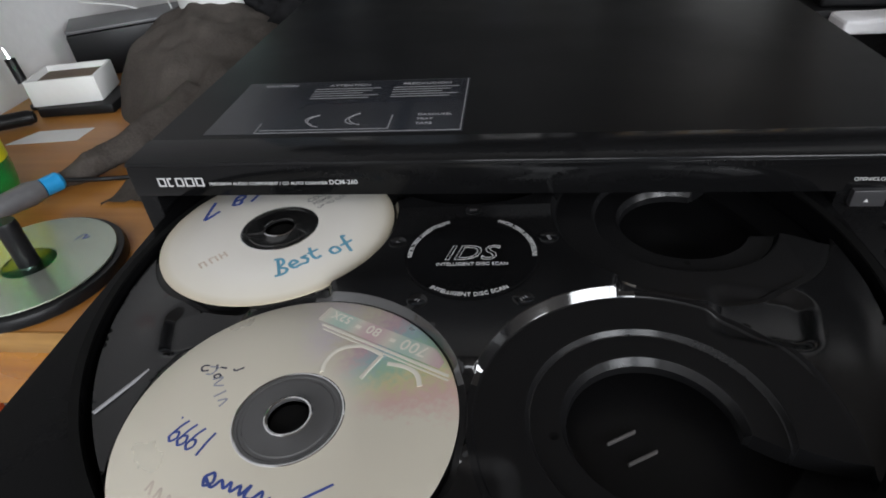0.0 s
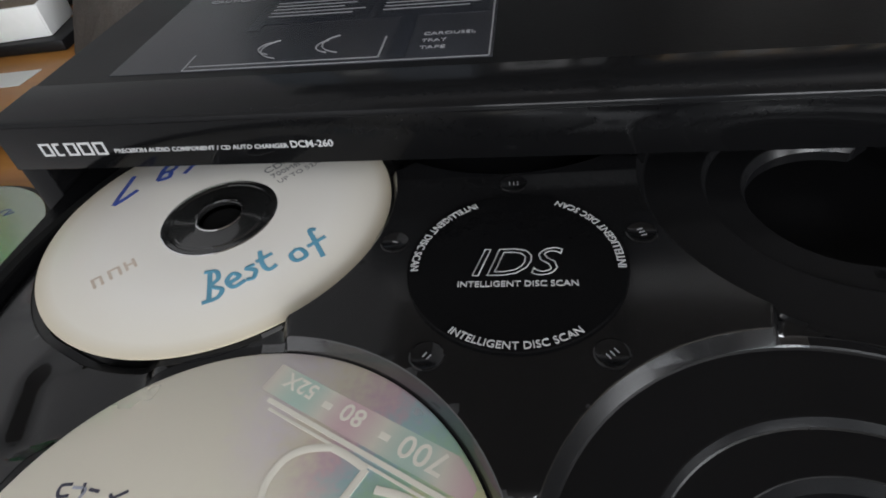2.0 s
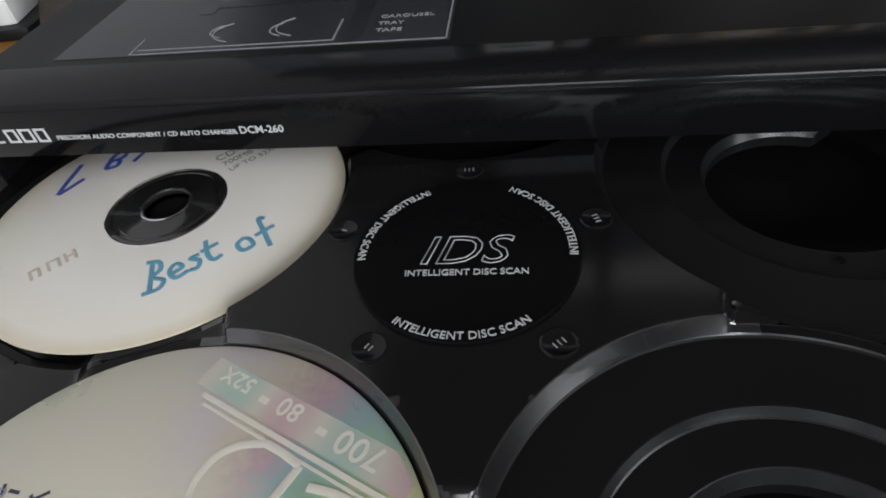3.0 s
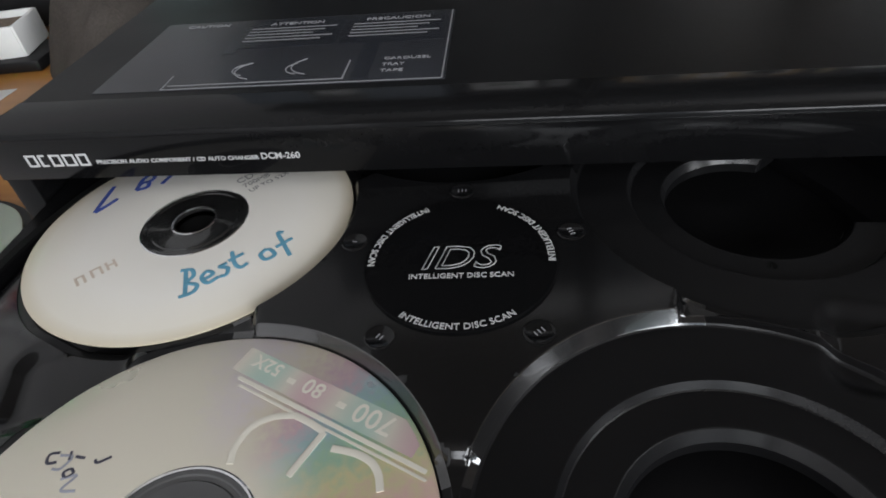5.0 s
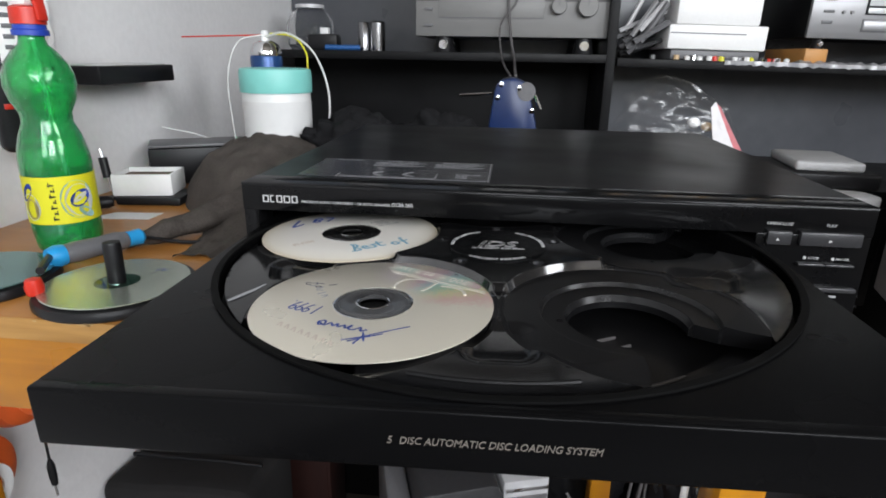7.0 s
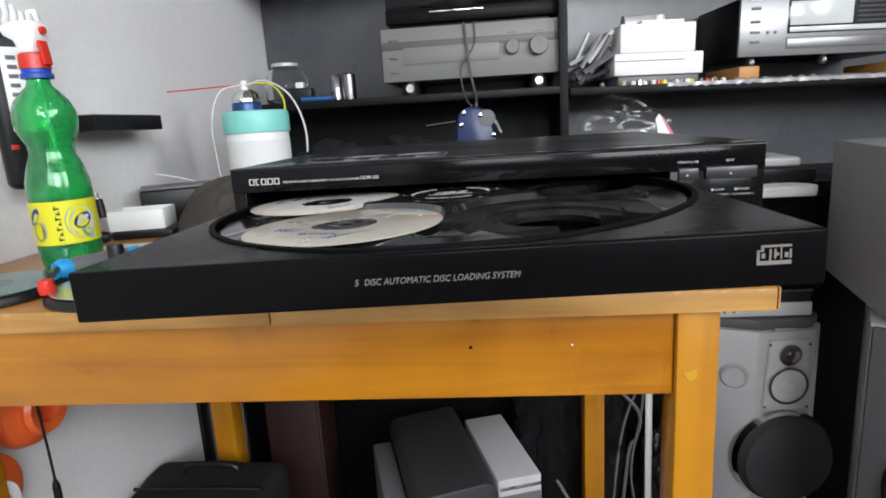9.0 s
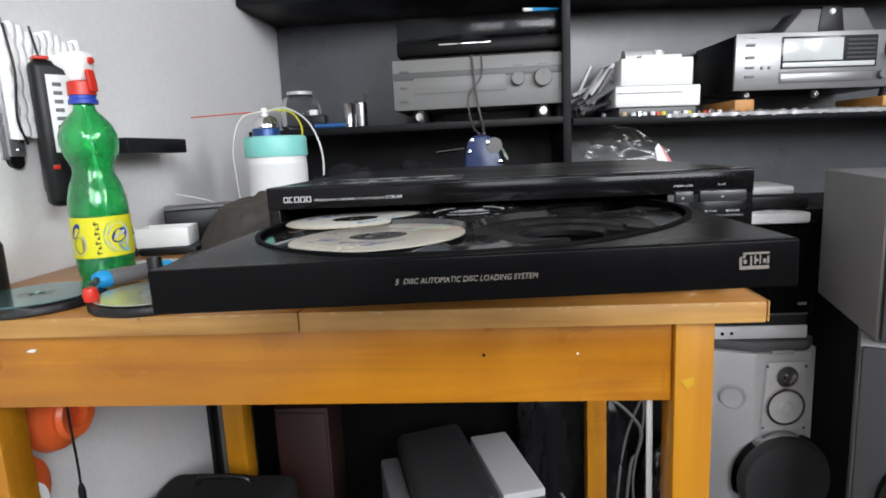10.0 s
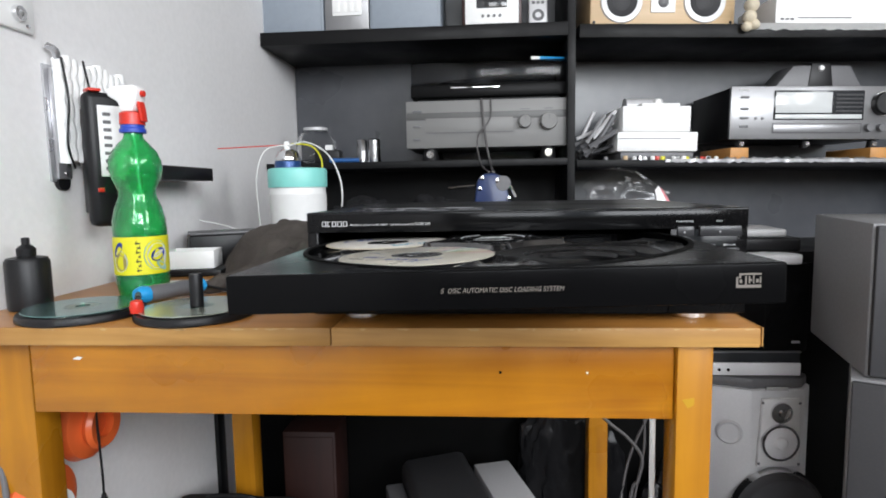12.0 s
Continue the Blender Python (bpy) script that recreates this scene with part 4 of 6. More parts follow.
strokes("handwriting", [[(0, 8.6), (0.3, 4.0), (0.2, 0.0)]] + [[(x + 3.2 + 3.6 * k, y) for x, y in NINE] for k in range(3)] + [[(14.4, 0.0), (14.9, 0.3)]], 0.00050, M_PEN_D, silver_disc, ZT, 158, (-0.0235, -0.0075), 0.00112)
strokes("handwriting", [[(0, 0), (3, 1.5), (4, -2), (1, -3.5), (0, 0), (4, -4), (7, -1), (9, -4), (11, -1.5), (12, -5), (15, -2.5), (16, -6), (19, -2), (18, -6.5), (21, -7), (24, -4), (25, -8), (28, -6)]], 0.0006, M_PEN_D, silver_disc, ZT, -3, (-0.0205, -0.0238), 0.00088)
strokes("handwriting", [[(0, 0), (8, 3.6), (18, 10), (28, 16)], [(3, -1), (8, 2.4), (17, 7.4)], [(6, -3), (9, 6)], [(10, 0), (8, 8)]], 0.0005, M_PEN_D, silver_disc, ZT, 0, (-0.0055, -0.0412), 0.001)
strokes("handwriting", [[(0, 0), (2, 2.6), (4, 0), (3, -2)], [(7, 0), (8, 3.5), (10, 0), (12, 3)], [(15, 3.5), (15.5, -1)], [(18, 0), (19, 3), (21, 0)]], 0.0004, M_PEN_G, silver_disc, ZT, -59, (-0.0385, 0.0225), 0.00105)
strokes("handwriting", [[(0, 0), (-2.5, -0.5), (-2, -2.8), (0.5, -2.6)], [(3, 0.4), (3.6, -2)], [(4.8, -1), (7.5, -1.4)], [(5.5, -4.2), (4, -5.2), (5.2, -6.6), (6.6, -5.4), (5.5, -4.2)], [(10.5, -1.8), (11.6, -2.6), (14.5, -1)]], 0.00042, M_LBL_K0, silver_disc, ZT, 0, (-0.0390, 0.0232), 0.001)
strokes("faded_writing", [[(4 * i, -2.3 * i), (4 * i + 1.2, 3.2 - 2.3 * i), (4 * i + 2.2, -1.4 - 2.3 * i)] for i in range(8)], 0.0005, M_FADE, silver_disc, ZT, 0, (-0.0385, -0.0295), 0.001)

# ---- spray bottle ----
bottle = thing("spray_bottle", pose(-0.491, 0.155, 0.75) @ Matrix.Diagonal((0.86, 0.86, 0.935, 1)), "green clear plastic spray bottle with a yellow label, on the table", "spray bottle")


def bottle_shell(t):
    out = [(0.010, 0.004), (0.022, 0.0005), (0.030, 0.001), (0.0350, 0.006), (0.0375, 0.016), (0.0383, 0.030), (0.0378, 0.036), (0.0378, 0.090), (0.0383, 0.098), (0.0372, 0.112), (0.0325, 0.130), (0.0264, 0.144), (0.0268, 0.154), (0.0335, 0.168), (0.0365, 0.182), (0.0360, 0.193), (0.0315, 0.205), (0.0225, 0.216), (0.0150, 0.223), (0.0132, 0.228), (0.0132, 0.236)]
    inn = [(max(r - t, 0.001), z + (t if i < 3 else 0)) for i, (r, z) in enumerate(out)]
    return [(0, 0.005)] + out + inn[::-1] + [(0, 0.0065)]


shell = lathe(bottle_shell(0.0012), 56)
for v in shell.verts:                      # moulded flutes at the foot and spiral ribs on the shoulder
    a = math.atan2(v.co.y, v.co.x)
    if 0.001 < v.co.z < 0.032:
        k = 1 - 0.045 * (0.5 + 0.5 * math.cos(5 * a)) * math.sin(math.pi * v.co.z / 0.032)
        v.co.x, v.co.y = v.co.x * k, v.co.y * k
    if 0.16 < v.co.z < 0.212:
        k = 1 + 0.018 * math.sin(9 * a + 90 * v.co.z)
        v.co.x, v.co.y = v.co.x * k, v.co.y * k
part("bottle_body", shell, M_GREEN, bottle, "clear green moulded bottle")
M_LIQUID = clear("green_tinted_liquid", (0.70, 0.97, 0.78), 0.0, 1.04)
part("liquid", lathe([(0, 0.0075), (0.028, 0.0068), (0.0355, 0.018), (0.0362, 0.036), (0.0362, 0.090), (0.0355, 0.110), (0.032, 0.126), (0, 0.126)], 40), M_LIQUID, bottle)
part("label_band", lathe([(0.0379, 0.037), (0.0384, 0.037), (0.0384, 0.089), (0.0379, 0.089)], 64), M_YELLOW, bottle, "yellow printed label")


def on_label(name, outline, a0, z0, material, lift=0.0):
    """A flat printed shape (in metres) wrapped on the label."""
    bm = bmesh.new()
    vs = [bm.verts.new((0.0386 + lift, 0, 0)) for _ in outline]
    for v, (u, w) in zip(vs, outline):
        a = a0 + u / 0.0386
        v.co = Vector(((0.0386 + lift) * math.cos(a), (0.0386 + lift) * math.sin(a), z0 + w))
    bm.faces.new(vs)
    bmesh.ops.solidify(bm, geom=bm.faces[:], thickness=0.0001)
    return part(name, bm, material, bottle)


def blob(rx, ry, n=22, tilt=0.0):
    return [(rx * math.cos(2 * math.pi * i / n) * math.cos(tilt) - ry * math.sin(2 * math.pi * i / n) * math.sin(tilt), rx * math.cos(2 * math.pi * i / n) * math.sin(tilt) + ry * math.sin(2 * math.pi * i / n) * math.cos(tilt)) for i in range(n)]


M_LBL_B = mat("label_blue", (0.02, 0.06, 0.42), 0.4, grain=0.1)
M_LBL_LB = mat("label_pale_blue", (0.36, 0.62, 0.66), 0.4, grain=0.1)
M_LBL_W = mat("label_white", (0.75, 0.77, 0.75), 0.4)
M_LBL_T = mat("label_tan", (0.50, 0.42, 0.16), 0.4, grain=0.2)
M_LBL_K = mat("label_pen", (0.06, 0.07, 0.03), 0.5)
FRONT = math.atan2(-0.70, 0.44)
on_label("label_emblem", blob(0.019, 0.021), FRONT + 0.55, 0.063, M_LBL_LB)
on_label("label_emblem", blob(0.0165, 0.018), FRONT + 0.60, 0.062, M_LBL_W, 0.00012)
on_label("label_emblem", blob(0.0125, 0.0085, tilt=0.5), FRONT + 0.62, 0.064, M_LBL_B, 0.00024)
on_label("label_emblem", blob(0.0095, 0.003, tilt=0.5), FRONT + 0.62, 0.065, M_LBL_W, 0.00036)
on_label("label_emblem", blob(0.010, 0.005, tilt=-0.6), FRONT + 0.75, 0.048, M_LBL_LB, 0.0003)
on_label("label_emblem", blob(0.013, 0.015), FRONT - 0.85, 0.056, M_LBL_W)
on_label("label_emblem", blob(0.0095, 0.0115), FRONT - 0.82, 0.054, M_LBL_T, 0.00012)
on_label("label_emblem", blob(0.012, 0.006, tilt=0.9), FRONT - 0.92, 0.072, M_LBL_B, 0.00012)
for i, (w, h) in enumerate(((0.006, 0.0015), (0.004, 0.0015), (0.007, 0.0014), (0.003, 0.0015), (0.0065, 0.0015), (0.005, 0.0014), (0.0068, 0.0015))):
    on_label("label_writing", [(-w / 2, -h), (w / 2, -h * 0.4), (w / 2, h * 0.5), (-w / 2, h)], FRONT - 0.12 + 0.03 * (i % 2), 0.043 + 0.0062 * i, M_LBL_K)
    on_label("label_writing", [(-0.0006, -0.0026), (0.0006, -0.0026), (0.0006, 0.0026), (-0.0006, 0.0026)], FRONT - 0.12 + (0.06 if i % 2 else -0.05), 0.044 + 0.0062 * i, M_LBL_K)
part("neck_collar", lathe([(0.0125, 0.2315), (0.0185, 0.2315), (0.0185, 0.2365), (0.0165, 0.238), (0.0165, 0.242), (0.0125, 0.242)], 40), M_LBL_B, bottle, "blue neck ring")
part("screw_cap", lathe([(0.0, 0.2425), (0.0178, 0.2425), (0.0172, 0.258), (0.0150, 0.2595), (0, 0.2595)], 40), M_RED, bottle, "red screw cap")
part("spray_head", prism([(-0.032, 0.010), (-0.034, 0.020), (-0.020, 0.0235), (0.014, 0.0235), (0.020, 0.018), (0.018, 0.006), (0.010, -0.012), (-0.010, -0.012), (-0.016, 0.002)], -0.0105, 0.0105, m=pose(0, 0, 0.272, 90, 0, -8), r=0.0025), M_WHITE, bottle, "white spray head")
part("trigger", prism([(0.012, 0.002), (0.019, 0.001), (0.0215, -0.014), (0.0225, -0.026), (0.0185, -0.026), (0.0165, -0.013)], -0.006, 0.006, m=pose(0, 0, 0.272, 90, 0, -8), r=0.001), M_RED, bottle, "red trigger")
part("nozzle", lathe([(0, 0), (0.0045, 0), (0.004, 0.004), (0, 0.004)], 20, m=pose(0.0195, -0.0028, 0.284, 0, 90, -8)), M_RED, bottle)
part("dip_tube", tube([(0, 0, 0.24), (0.004, 0.002, 0.15), (0.012, 0.006, 0.012)], 0.0018, 8), M_WHITE, bottle)

# ---- disc spindles ----
M_DISC_G = mat("pale_green_silver_disc", (0.50, 0.55, 0.47), 0.25, 0.75, grain=0.06, scale=30, big=18)
M_DISC_T = mat("teal_recording_face", (0.20, 0.36, 0.35), 0.16, 0.8, grain=0.08, scale=30, big=18)
M_HUB_C = clear("clear_green_hub", (0.55, 0.85, 0.70), 0.05, 1.4)


def disc_spindle(name, m, body, label, post=True):
    s = thing(name, m, label, "disc spindle", "disc spindles on the table")
    part("base", lathe([(0, 0), (0.0640, 0), (0.0655, 0.0015), (0.0655, 0.0060), (0.0640, 0.0085), (0.0560, 0.0095), (0, 0.0095)], 72), M_RUBBER, s, "black moulded base")
    part("disc_body", lathe([(0.0185, 0.0098), (0.0594, 0.0098), (0.06, 0.0104), (0.0594, 0.0112), (0.0185, 0.0112), (0.0185, 0.0098)], 96), body, s)
    part("hub", lathe([(0.0076, 0.0098), (0.0185, 0.0098), (0.0185, 0.0111), (0.0076, 0.0111), (0.0076, 0.0098)], 64), M_HUB_C, s)
    if post:
        part("post", lathe([(0, 0.0095), (0.0074, 0.0095), (0.0074, 0.0450), (0.0066, 0.0475), (0, 0.0478)], 32), M_RUBBER, s, "black post")
    return s


sp = disc_spindle("disc_spindle", pose(-0.362, 0.046, 0.75), M_DISC_G, "black disc spindle with a pale silver disc, on the table edge")
strokes("pen_mark", [[(0, 0), (3, 4), (6, 3), (4, 0), (8, 1)]], 0.0005, M_PEN_D, sp, 0.0113, 20, (0.018, 0.028), 0.0014)
sp2 = disc_spindle("disc_spindle", pose(-0.499, 0.047, 0.75), M_DISC_T, "black disc base with a teal recordable disc, face up", False)
part("tape_scrap", box(-0.012, 0.012, -0.002, 0.0008, 0.001, 0.0105, 0.0005), M_FILM, sp2, "bit of clear tape", pose(0.026, -0.060, 0, 0, 0, 24))
blackb = thing("dropper_bottle", pose(-0.594, 0.085, 0.75), "small black plastic bottle with a nozzle cap", "bottle")
part("bottle_body", lathe([(0, 0), (0.0225, 0), (0.0240, 0.002), (0.0240, 0.058), (0.0215, 0.063), (0.010, 0.065), (0, 0.065)], 40), M_RUBBER, blackb)
part("cap", lathe([(0, 0.065), (0.0100, 0.065), (0.0105, 0.074), (0.0075, 0.077), (0.0045, 0.079), (0.0045, 0.087), (0, 0.088)], 24), M_RUBBER, blackb)

# ---- cutter tool with blue ends, and its red tip ----
knife = thing("soldering_tool", pose(-0.446, 0.09, 0.7605), "grey and blue handled soldering tool lying behind the discs", "hand tool")
ax = pose(0, 0, 0.006, 0, 90, 62)
part("grip", lathe([(0, -0.001), (0.0095, 0), (0.0105, 0.010), (0.0095, 0.030), (0.0105, 0.050), (0.0085, 0.060), (0, 0.061)], 24, m=ax), M_GREY, knife, "dark grey grip")
part("collar", lathe([(0, -0.016), (0.0085, -0.015), (0.0110, -0.008), (0.0100, 0.0), (0, 0.0)], 24, m=ax), M_BLUE, knife, "blue collar")
part("end_cap", lathe([(0, 0.061), (0.0080, 0.061), (0.0085, 0.075), (0.006, 0.078), (0, 0.078)], 24, m=ax), M_BLUE, knife, "blue end cap")
part("shaft", tube([(-0.005, -0.012, 0.008), (0.012, -0.040, 0.010), (0.022, -0.056, 0.011)], 0.0035, 10), M_RUBBER, knife)
part("tip", lathe([(0, 0), (0.0065, 0.001), (0.0075, 0.007), (0.006, 0.014), (0, 0.016)], 20, m=pose(0.034, -0.078, -0.0015)), M_RED, knife, "red rubber tip")
part("cord", tube(curve_points([(0.034, 0.066, 0.006), (0.06, 0.09, -0.006), (0.085, 0.10, -0.008), (0.11, 0.13, -0.008)], 20), 0.0022, 8), M_RUBBER, knife)

# ---- crumpled garment ----
def garment():
    bm = bmesh.new()
    nu, nv = 70, 90
    grid = []
    for j in range(nv + 1):
        v = j / nv
        y = 0.140 + 0.44 * v
        left = -0.372 - 0.020 * v - 0.122 * float(ss(0.18, 0.62, np.array(v))) + 0.02 * noise.noise((v * 6, 0, 3))
        right = -0.318 + 0.092 * float(ss(0.05, 0.30, np.array(v))) - 0.06 * float(ss(0.8, 1.0, np.array(v)))
        top = 0.012 + 0.066 * float(ss(0.1, 0.62, np.array(v))) - 0.025 * float(ss(0.85, 1.0, np.array(v)))
        row = []
        for i in range(nu + 1):
            u = i / nu
            w = 2 * u - 1
            x = left + (right - left) * u
            prof = max(0.0, 1 - abs(w) ** 4.5)
            fold = 0.5 + 0.5 * math.sin(30 * (x + 0.55 * y) + 5 * noise.noise((x * 7, y * 7, 1)))
            n1 = noise.fractal((x * 18, y * 11, 0.5), 0.9, 2.0, 4)
            z = top * prof * (0.82 + 0.22 * fold) + 0.011 * n1 * prof ** 0.5
            x += 0.010 * noise.noise((y * 18, u * 4, 7)) * (1 - prof * 0.4)
            row.append(bm.verts.new((min(x, -0.2205), y + 0.008 * noise.noise((x * 25, v * 5, 2)), 0.7508 + max(0.0, z))))
        grid.append(row)
    for j in range(nv):
        for i in range(nu):
            bm.faces.new((grid[j][i], grid[j][i + 1], grid[j + 1][i + 1], grid[j + 1][i]))
    bmesh.ops.recalc_face_normals(bm, faces=bm.faces)
    if bm.faces[len(bm.faces) // 2].normal.z < 0:
        bmesh.ops.reverse_faces(bm, faces=bm.faces)
    return bm


def sleeve():
    path = curve_points([(-0.335, 0.300, 0.790), (-0.358, 0.255, 0.780), (-0.384, 0.215, 0.772), (-0.408, 0.185, 0.764), (-0.432, 0.162, 0.757)], 70)
    bm = tube(path, lambda t: 0.026 - 0.018 * t, 28)
    for v in bm.verts:
        n1 = noise.fractal((v.co.x * 30, v.co.y * 24, v.co.z * 40), 0.7, 2.0, 5)
        v.co.x += 0.003 * n1 + 0.002 * math.sin(110 * v.co.y + 60 * v.co.x)
        v.co.z = max(0.7508, 0.7508 + (v.co.z - 0.7508) * 0.8 + 0.004 * n1)
        v.co.x = min(v.co.x, -0.2205)
    return bm


jacket = thing("garment", Matrix.Identity(4), "crumpled brown-grey garment lying beside the disc changer", "clothing")
part("garment_body", garment(), M_CLOTH, jacket, angle=180)
part("sleeve", sleeve(), M_CLOTH, jacket, angle=180)
cap_m = pose(-0.538, 0.525, 0.7505, 0, 0, 30)
blackcase = thing("black_case", cap_m, "small black case with a pale top, under the garment", "case")
part("case_body", box(-0.075, 0.075, -0.04, 0.04, 0, 0.058, 0.004), M_RUBBER, blackcase)
part("case_lid", box(-0.074, 0.074, -0.039, 0.039, 0.0582, 0.063, 0.002), M_GREY, blackcase)
tray = thing("white_dish", pose(-0.533, 0.372, 0.7622, 0, 0, 12), "white plastic dish holding small brown parts", "dish")
dish = box(-0.036, 0.036, -0.026, 0.026, 0, 0.002)
for x0, x1, y0, y1 in ((-0.038, 0.038, -0.030, -0.0265), (-0.038, 0.038, 0.0265, 0.030), (-0.040, -0.0365, -0.029, 0.029), (0.0365, 0.040, -0.029, 0.029)):
    box(x0, x1, y0, y1, 0, 0.030, 0.0012, bm=dish)
part("dish_body", dish, M_WHITE, tray)
part("contents", box(-0.036, 0.036, -0.026, 0.026, 0.002, 0.024, 0.002), mat("brown_grit", (0.25, 0.19, 0.14), 0.9, grain=0.5, scale=500, bump=0.001), tray, "brown gritty filling")
single("black_adapter", box(-0.045, 0.045, -0.032, 0.032, 0, 0.0115, 0.003), M_RUBBER, "black power adapter under the white dish", "adapter", pose(-0.520, 0.368, 0.7503, 0, 0, 6))
single("marker_pen", tube([(-0.035, 0, 0.009), (-0.03, 0, 0.009), (0.03, 0, 0.009), (0.036, 0, 0.009)], lambda t: 0.0085 if 0.1 < t < 0.9 else 0.006, 14), M_RUBBER, "thick black marker lying by the wall", "marker", pose(-0.585, 0.300, 0.7503, 0, 0, 28))
single("paper_scrap", prism([(-0.042, -0.012), (0.036, -0.020), (0.044, 0.010), (-0.018, 0.016)], 0, 0.0006), M_PAPER, "white paper scrap lying under the garment", "paper", pose(-0.515, 0.283, 0.7503, 0, 0, 12))
vice = thing("small_screwdriver", pose(-0.590, 0.372, 0.7503), "small dark screwdriver leaning on the white dish", "screwdriver")
part("handle", tube([(-0.004, -0.004, 0.030), (-0.010, 0.0, 0.058)], 0.0058, 12), M_RUBBER, vice)
part("blade", tube([(0.004, -0.006, 0.0), (-0.004, -0.004, 0.031)], 0.0016, 8), M_CHROME, vice)
part("tip_cap", tube([(-0.010, 0.0, 0.058), (-0.013, 0.001, 0.070)], 0.0022, 8), M_CHROME, vice)
part("stand", lathe([(0, 0), (0.010, 0), (0.010, 0.004), (0, 0.004)], 16, m=pose(0.004, -0.006, 0)), M_RUBBER, vice)

# ---- tub, spray can, cables ----
tub = thing("wipes_tub", pose(-0.398, 0.53, 0.7502) @ Matrix.Diagonal((0.90, 0.90, 1, 1)), "white plastic tub with a turquoise lid on the table", "tub")
M_TUB = mat("frosted_white_tub", (0.80, 0.80, 0.79), 0.35, grain=0.05, scale=30, big=12, rough_var=0.08)
part("tub_body", lathe([(0, 0), (0.054, 0), (0.0565, 0.003), (0.0590, 0.147), (0.0570, 0.150), (0, 0.150)], 64), M_TUB, tub)
part("lid", lathe([(0.0575, 0.145), (0.0618, 0.145), (0.0622, 0.147), (0.0622, 0.175), (0.0605, 0.180), (0.054, 0.1815), (0, 0.1815)], 64), M_TEAL, tub, "turquoise lid")
part("tub_label", lathe([(0.05785, 0.035), (0.0592, 0.035), (0.0596, 0.132), (0.0588, 0.132)], 64), M_PAPER, tub, "pale paper label")
part("tub_mark", box(-0.02, 0.03, -0.0588, -0.0570, 0.010, 0.026, 0.0004), M_BLUE, tub, "blue print at the foot")
can = thing("spray_can", pose(-0.442, 0.605, 0.7502), "blue and silver contact spray can behind the tub", "spray can")
part("can_body", lathe([(0, 0), (0.0255, 0), (0.0265, 0.003), (0.0265, 0.196), (0.0255, 0.199), (0, 0.199)], 40), mat("blue_can_print", (0.02, 0.07, 0.22), 0.3, 0.3, grain=0.3, scale=60), can)
part("can_dome", lathe([(0.0262, 0.1995), (0.0265, 0.206), (0.0215, 0.217), (0.0125, 0.223), (0, 0.223)], 40), M_CHROME, can)
part("spray_button", lathe([(0, 0.223), (0.007, 0.223), (0.0065, 0.236), (0.0045, 0.239), (0, 0.239)], 20), M_WHITE, can)
part("straw", tube([(-0.006, -0.002, 0.232), (-0.142, -0.012, 0.227)], 0.0012, 6), M_RED, can, "thin red straw")
single("can_holder", lathe([(0.030, 0), (0.034, 0), (0.034, 0.012), (0.030, 0.012), (0.030, 0)], 32, m=pose(-0.442, 0.605, 0.7502)), M_RUBBER, "black ring round the foot of the can", "ring")
cabl = curve_points([(-0.439, 0.600, 0.9800), (-0.394, 0.580, 0.9850), (-0.344, 0.550, 0.9600), (-0.316, 0.530, 0.9150), (-0.312, 0.530, 0.8650), (-0.329, 0.545, 0.8050), (-0.334, 0.570, 0.7525)], 50)
single("white_cable", tube(cabl, 0.0016, 8), M_CABLE_W, "white cable looped over the tub and spray can", "cable")
cabl = curve_points([(-0.439, 0.600, 0.9830), (-0.479, 0.580, 0.9700), (-0.492, 0.560, 0.9150), (-0.486, 0.550, 0.8450), (-0.491, 0.560, 0.7850), (-0.544, 0.560, 0.8150), (-0.594, 0.520, 0.8350)], 50)
single("white_cable", tube(cabl, 0.0013, 8), M_CABLE_W, "thin white cable hanging behind the garment", "cable")
cabl = curve_points([(-0.434, 0.610, 0.9850), (-0.394, 0.610, 0.9800), (-0.372, 0.605, 0.9550), (-0.369, 0.600, 0.9250)], 30)
single("yellow_cable", tube(cabl, 0.0016, 8), M_YELLOW, "yellow wire over the spray can", "cable")
clampm = thing("bench_tool", pose(-0.024, 0.69, 0.7482) @ Matrix.Diagonal((0.92, 0.92, 0.93, 1)), "navy blue enamelled bench tool with bright screws behind the changer", "tool")
part("tool_body", prism([(-0.055, 0), (0.058, 0), (0.050, 0.10), (0.036, 0.150), (0.026, 0.176), (0.006, 0.184), (-0.018, 0.182), (-0.032, 0.168), (-0.040, 0.11)], -0.03, 0.03, m=pose(0, 0, 0, 90), r=0.006), M_NAVY, clampm)
for bx, bz in ((-0.026, 0.148), (0.014, 0.166), (-0.020, 0.172), (0.040, 0.125)):
    part("screw", lathe([(0, 0), (0.0052, 0), (0.0045, 0.003), (0, 0.004)], 16, m=pose(bx, -0.030, bz, 90)), M_CHROME, clampm)
part("lever", tube([(-0.038, -0.02, 0.155), (-0.100, -0.02, 0.150)], 0.0026, 8), M_CHROME, clampm)
part("handle", tube([(0.030, -0.022, 0.168), (0.046, -0.030, 0.150), (0.056, -0.034, 0.128)], 0.0034, 8), M_CHROME, clampm)
part("pulley", lathe([(0, -0.008), (0.017, -0.008), (0.014, 0), (0.017, 0.008), (0, 0.008)], 28, m=pose(0.028, -0.024, 0.160, 90)), M_GREY, clampm)
M_CLOTH_K = mat("black_cloth", (0.012, 0.012, 0.013), 0.9, grain=0.3, scale=300, big=25, bump=0.0008, spec=0.15)


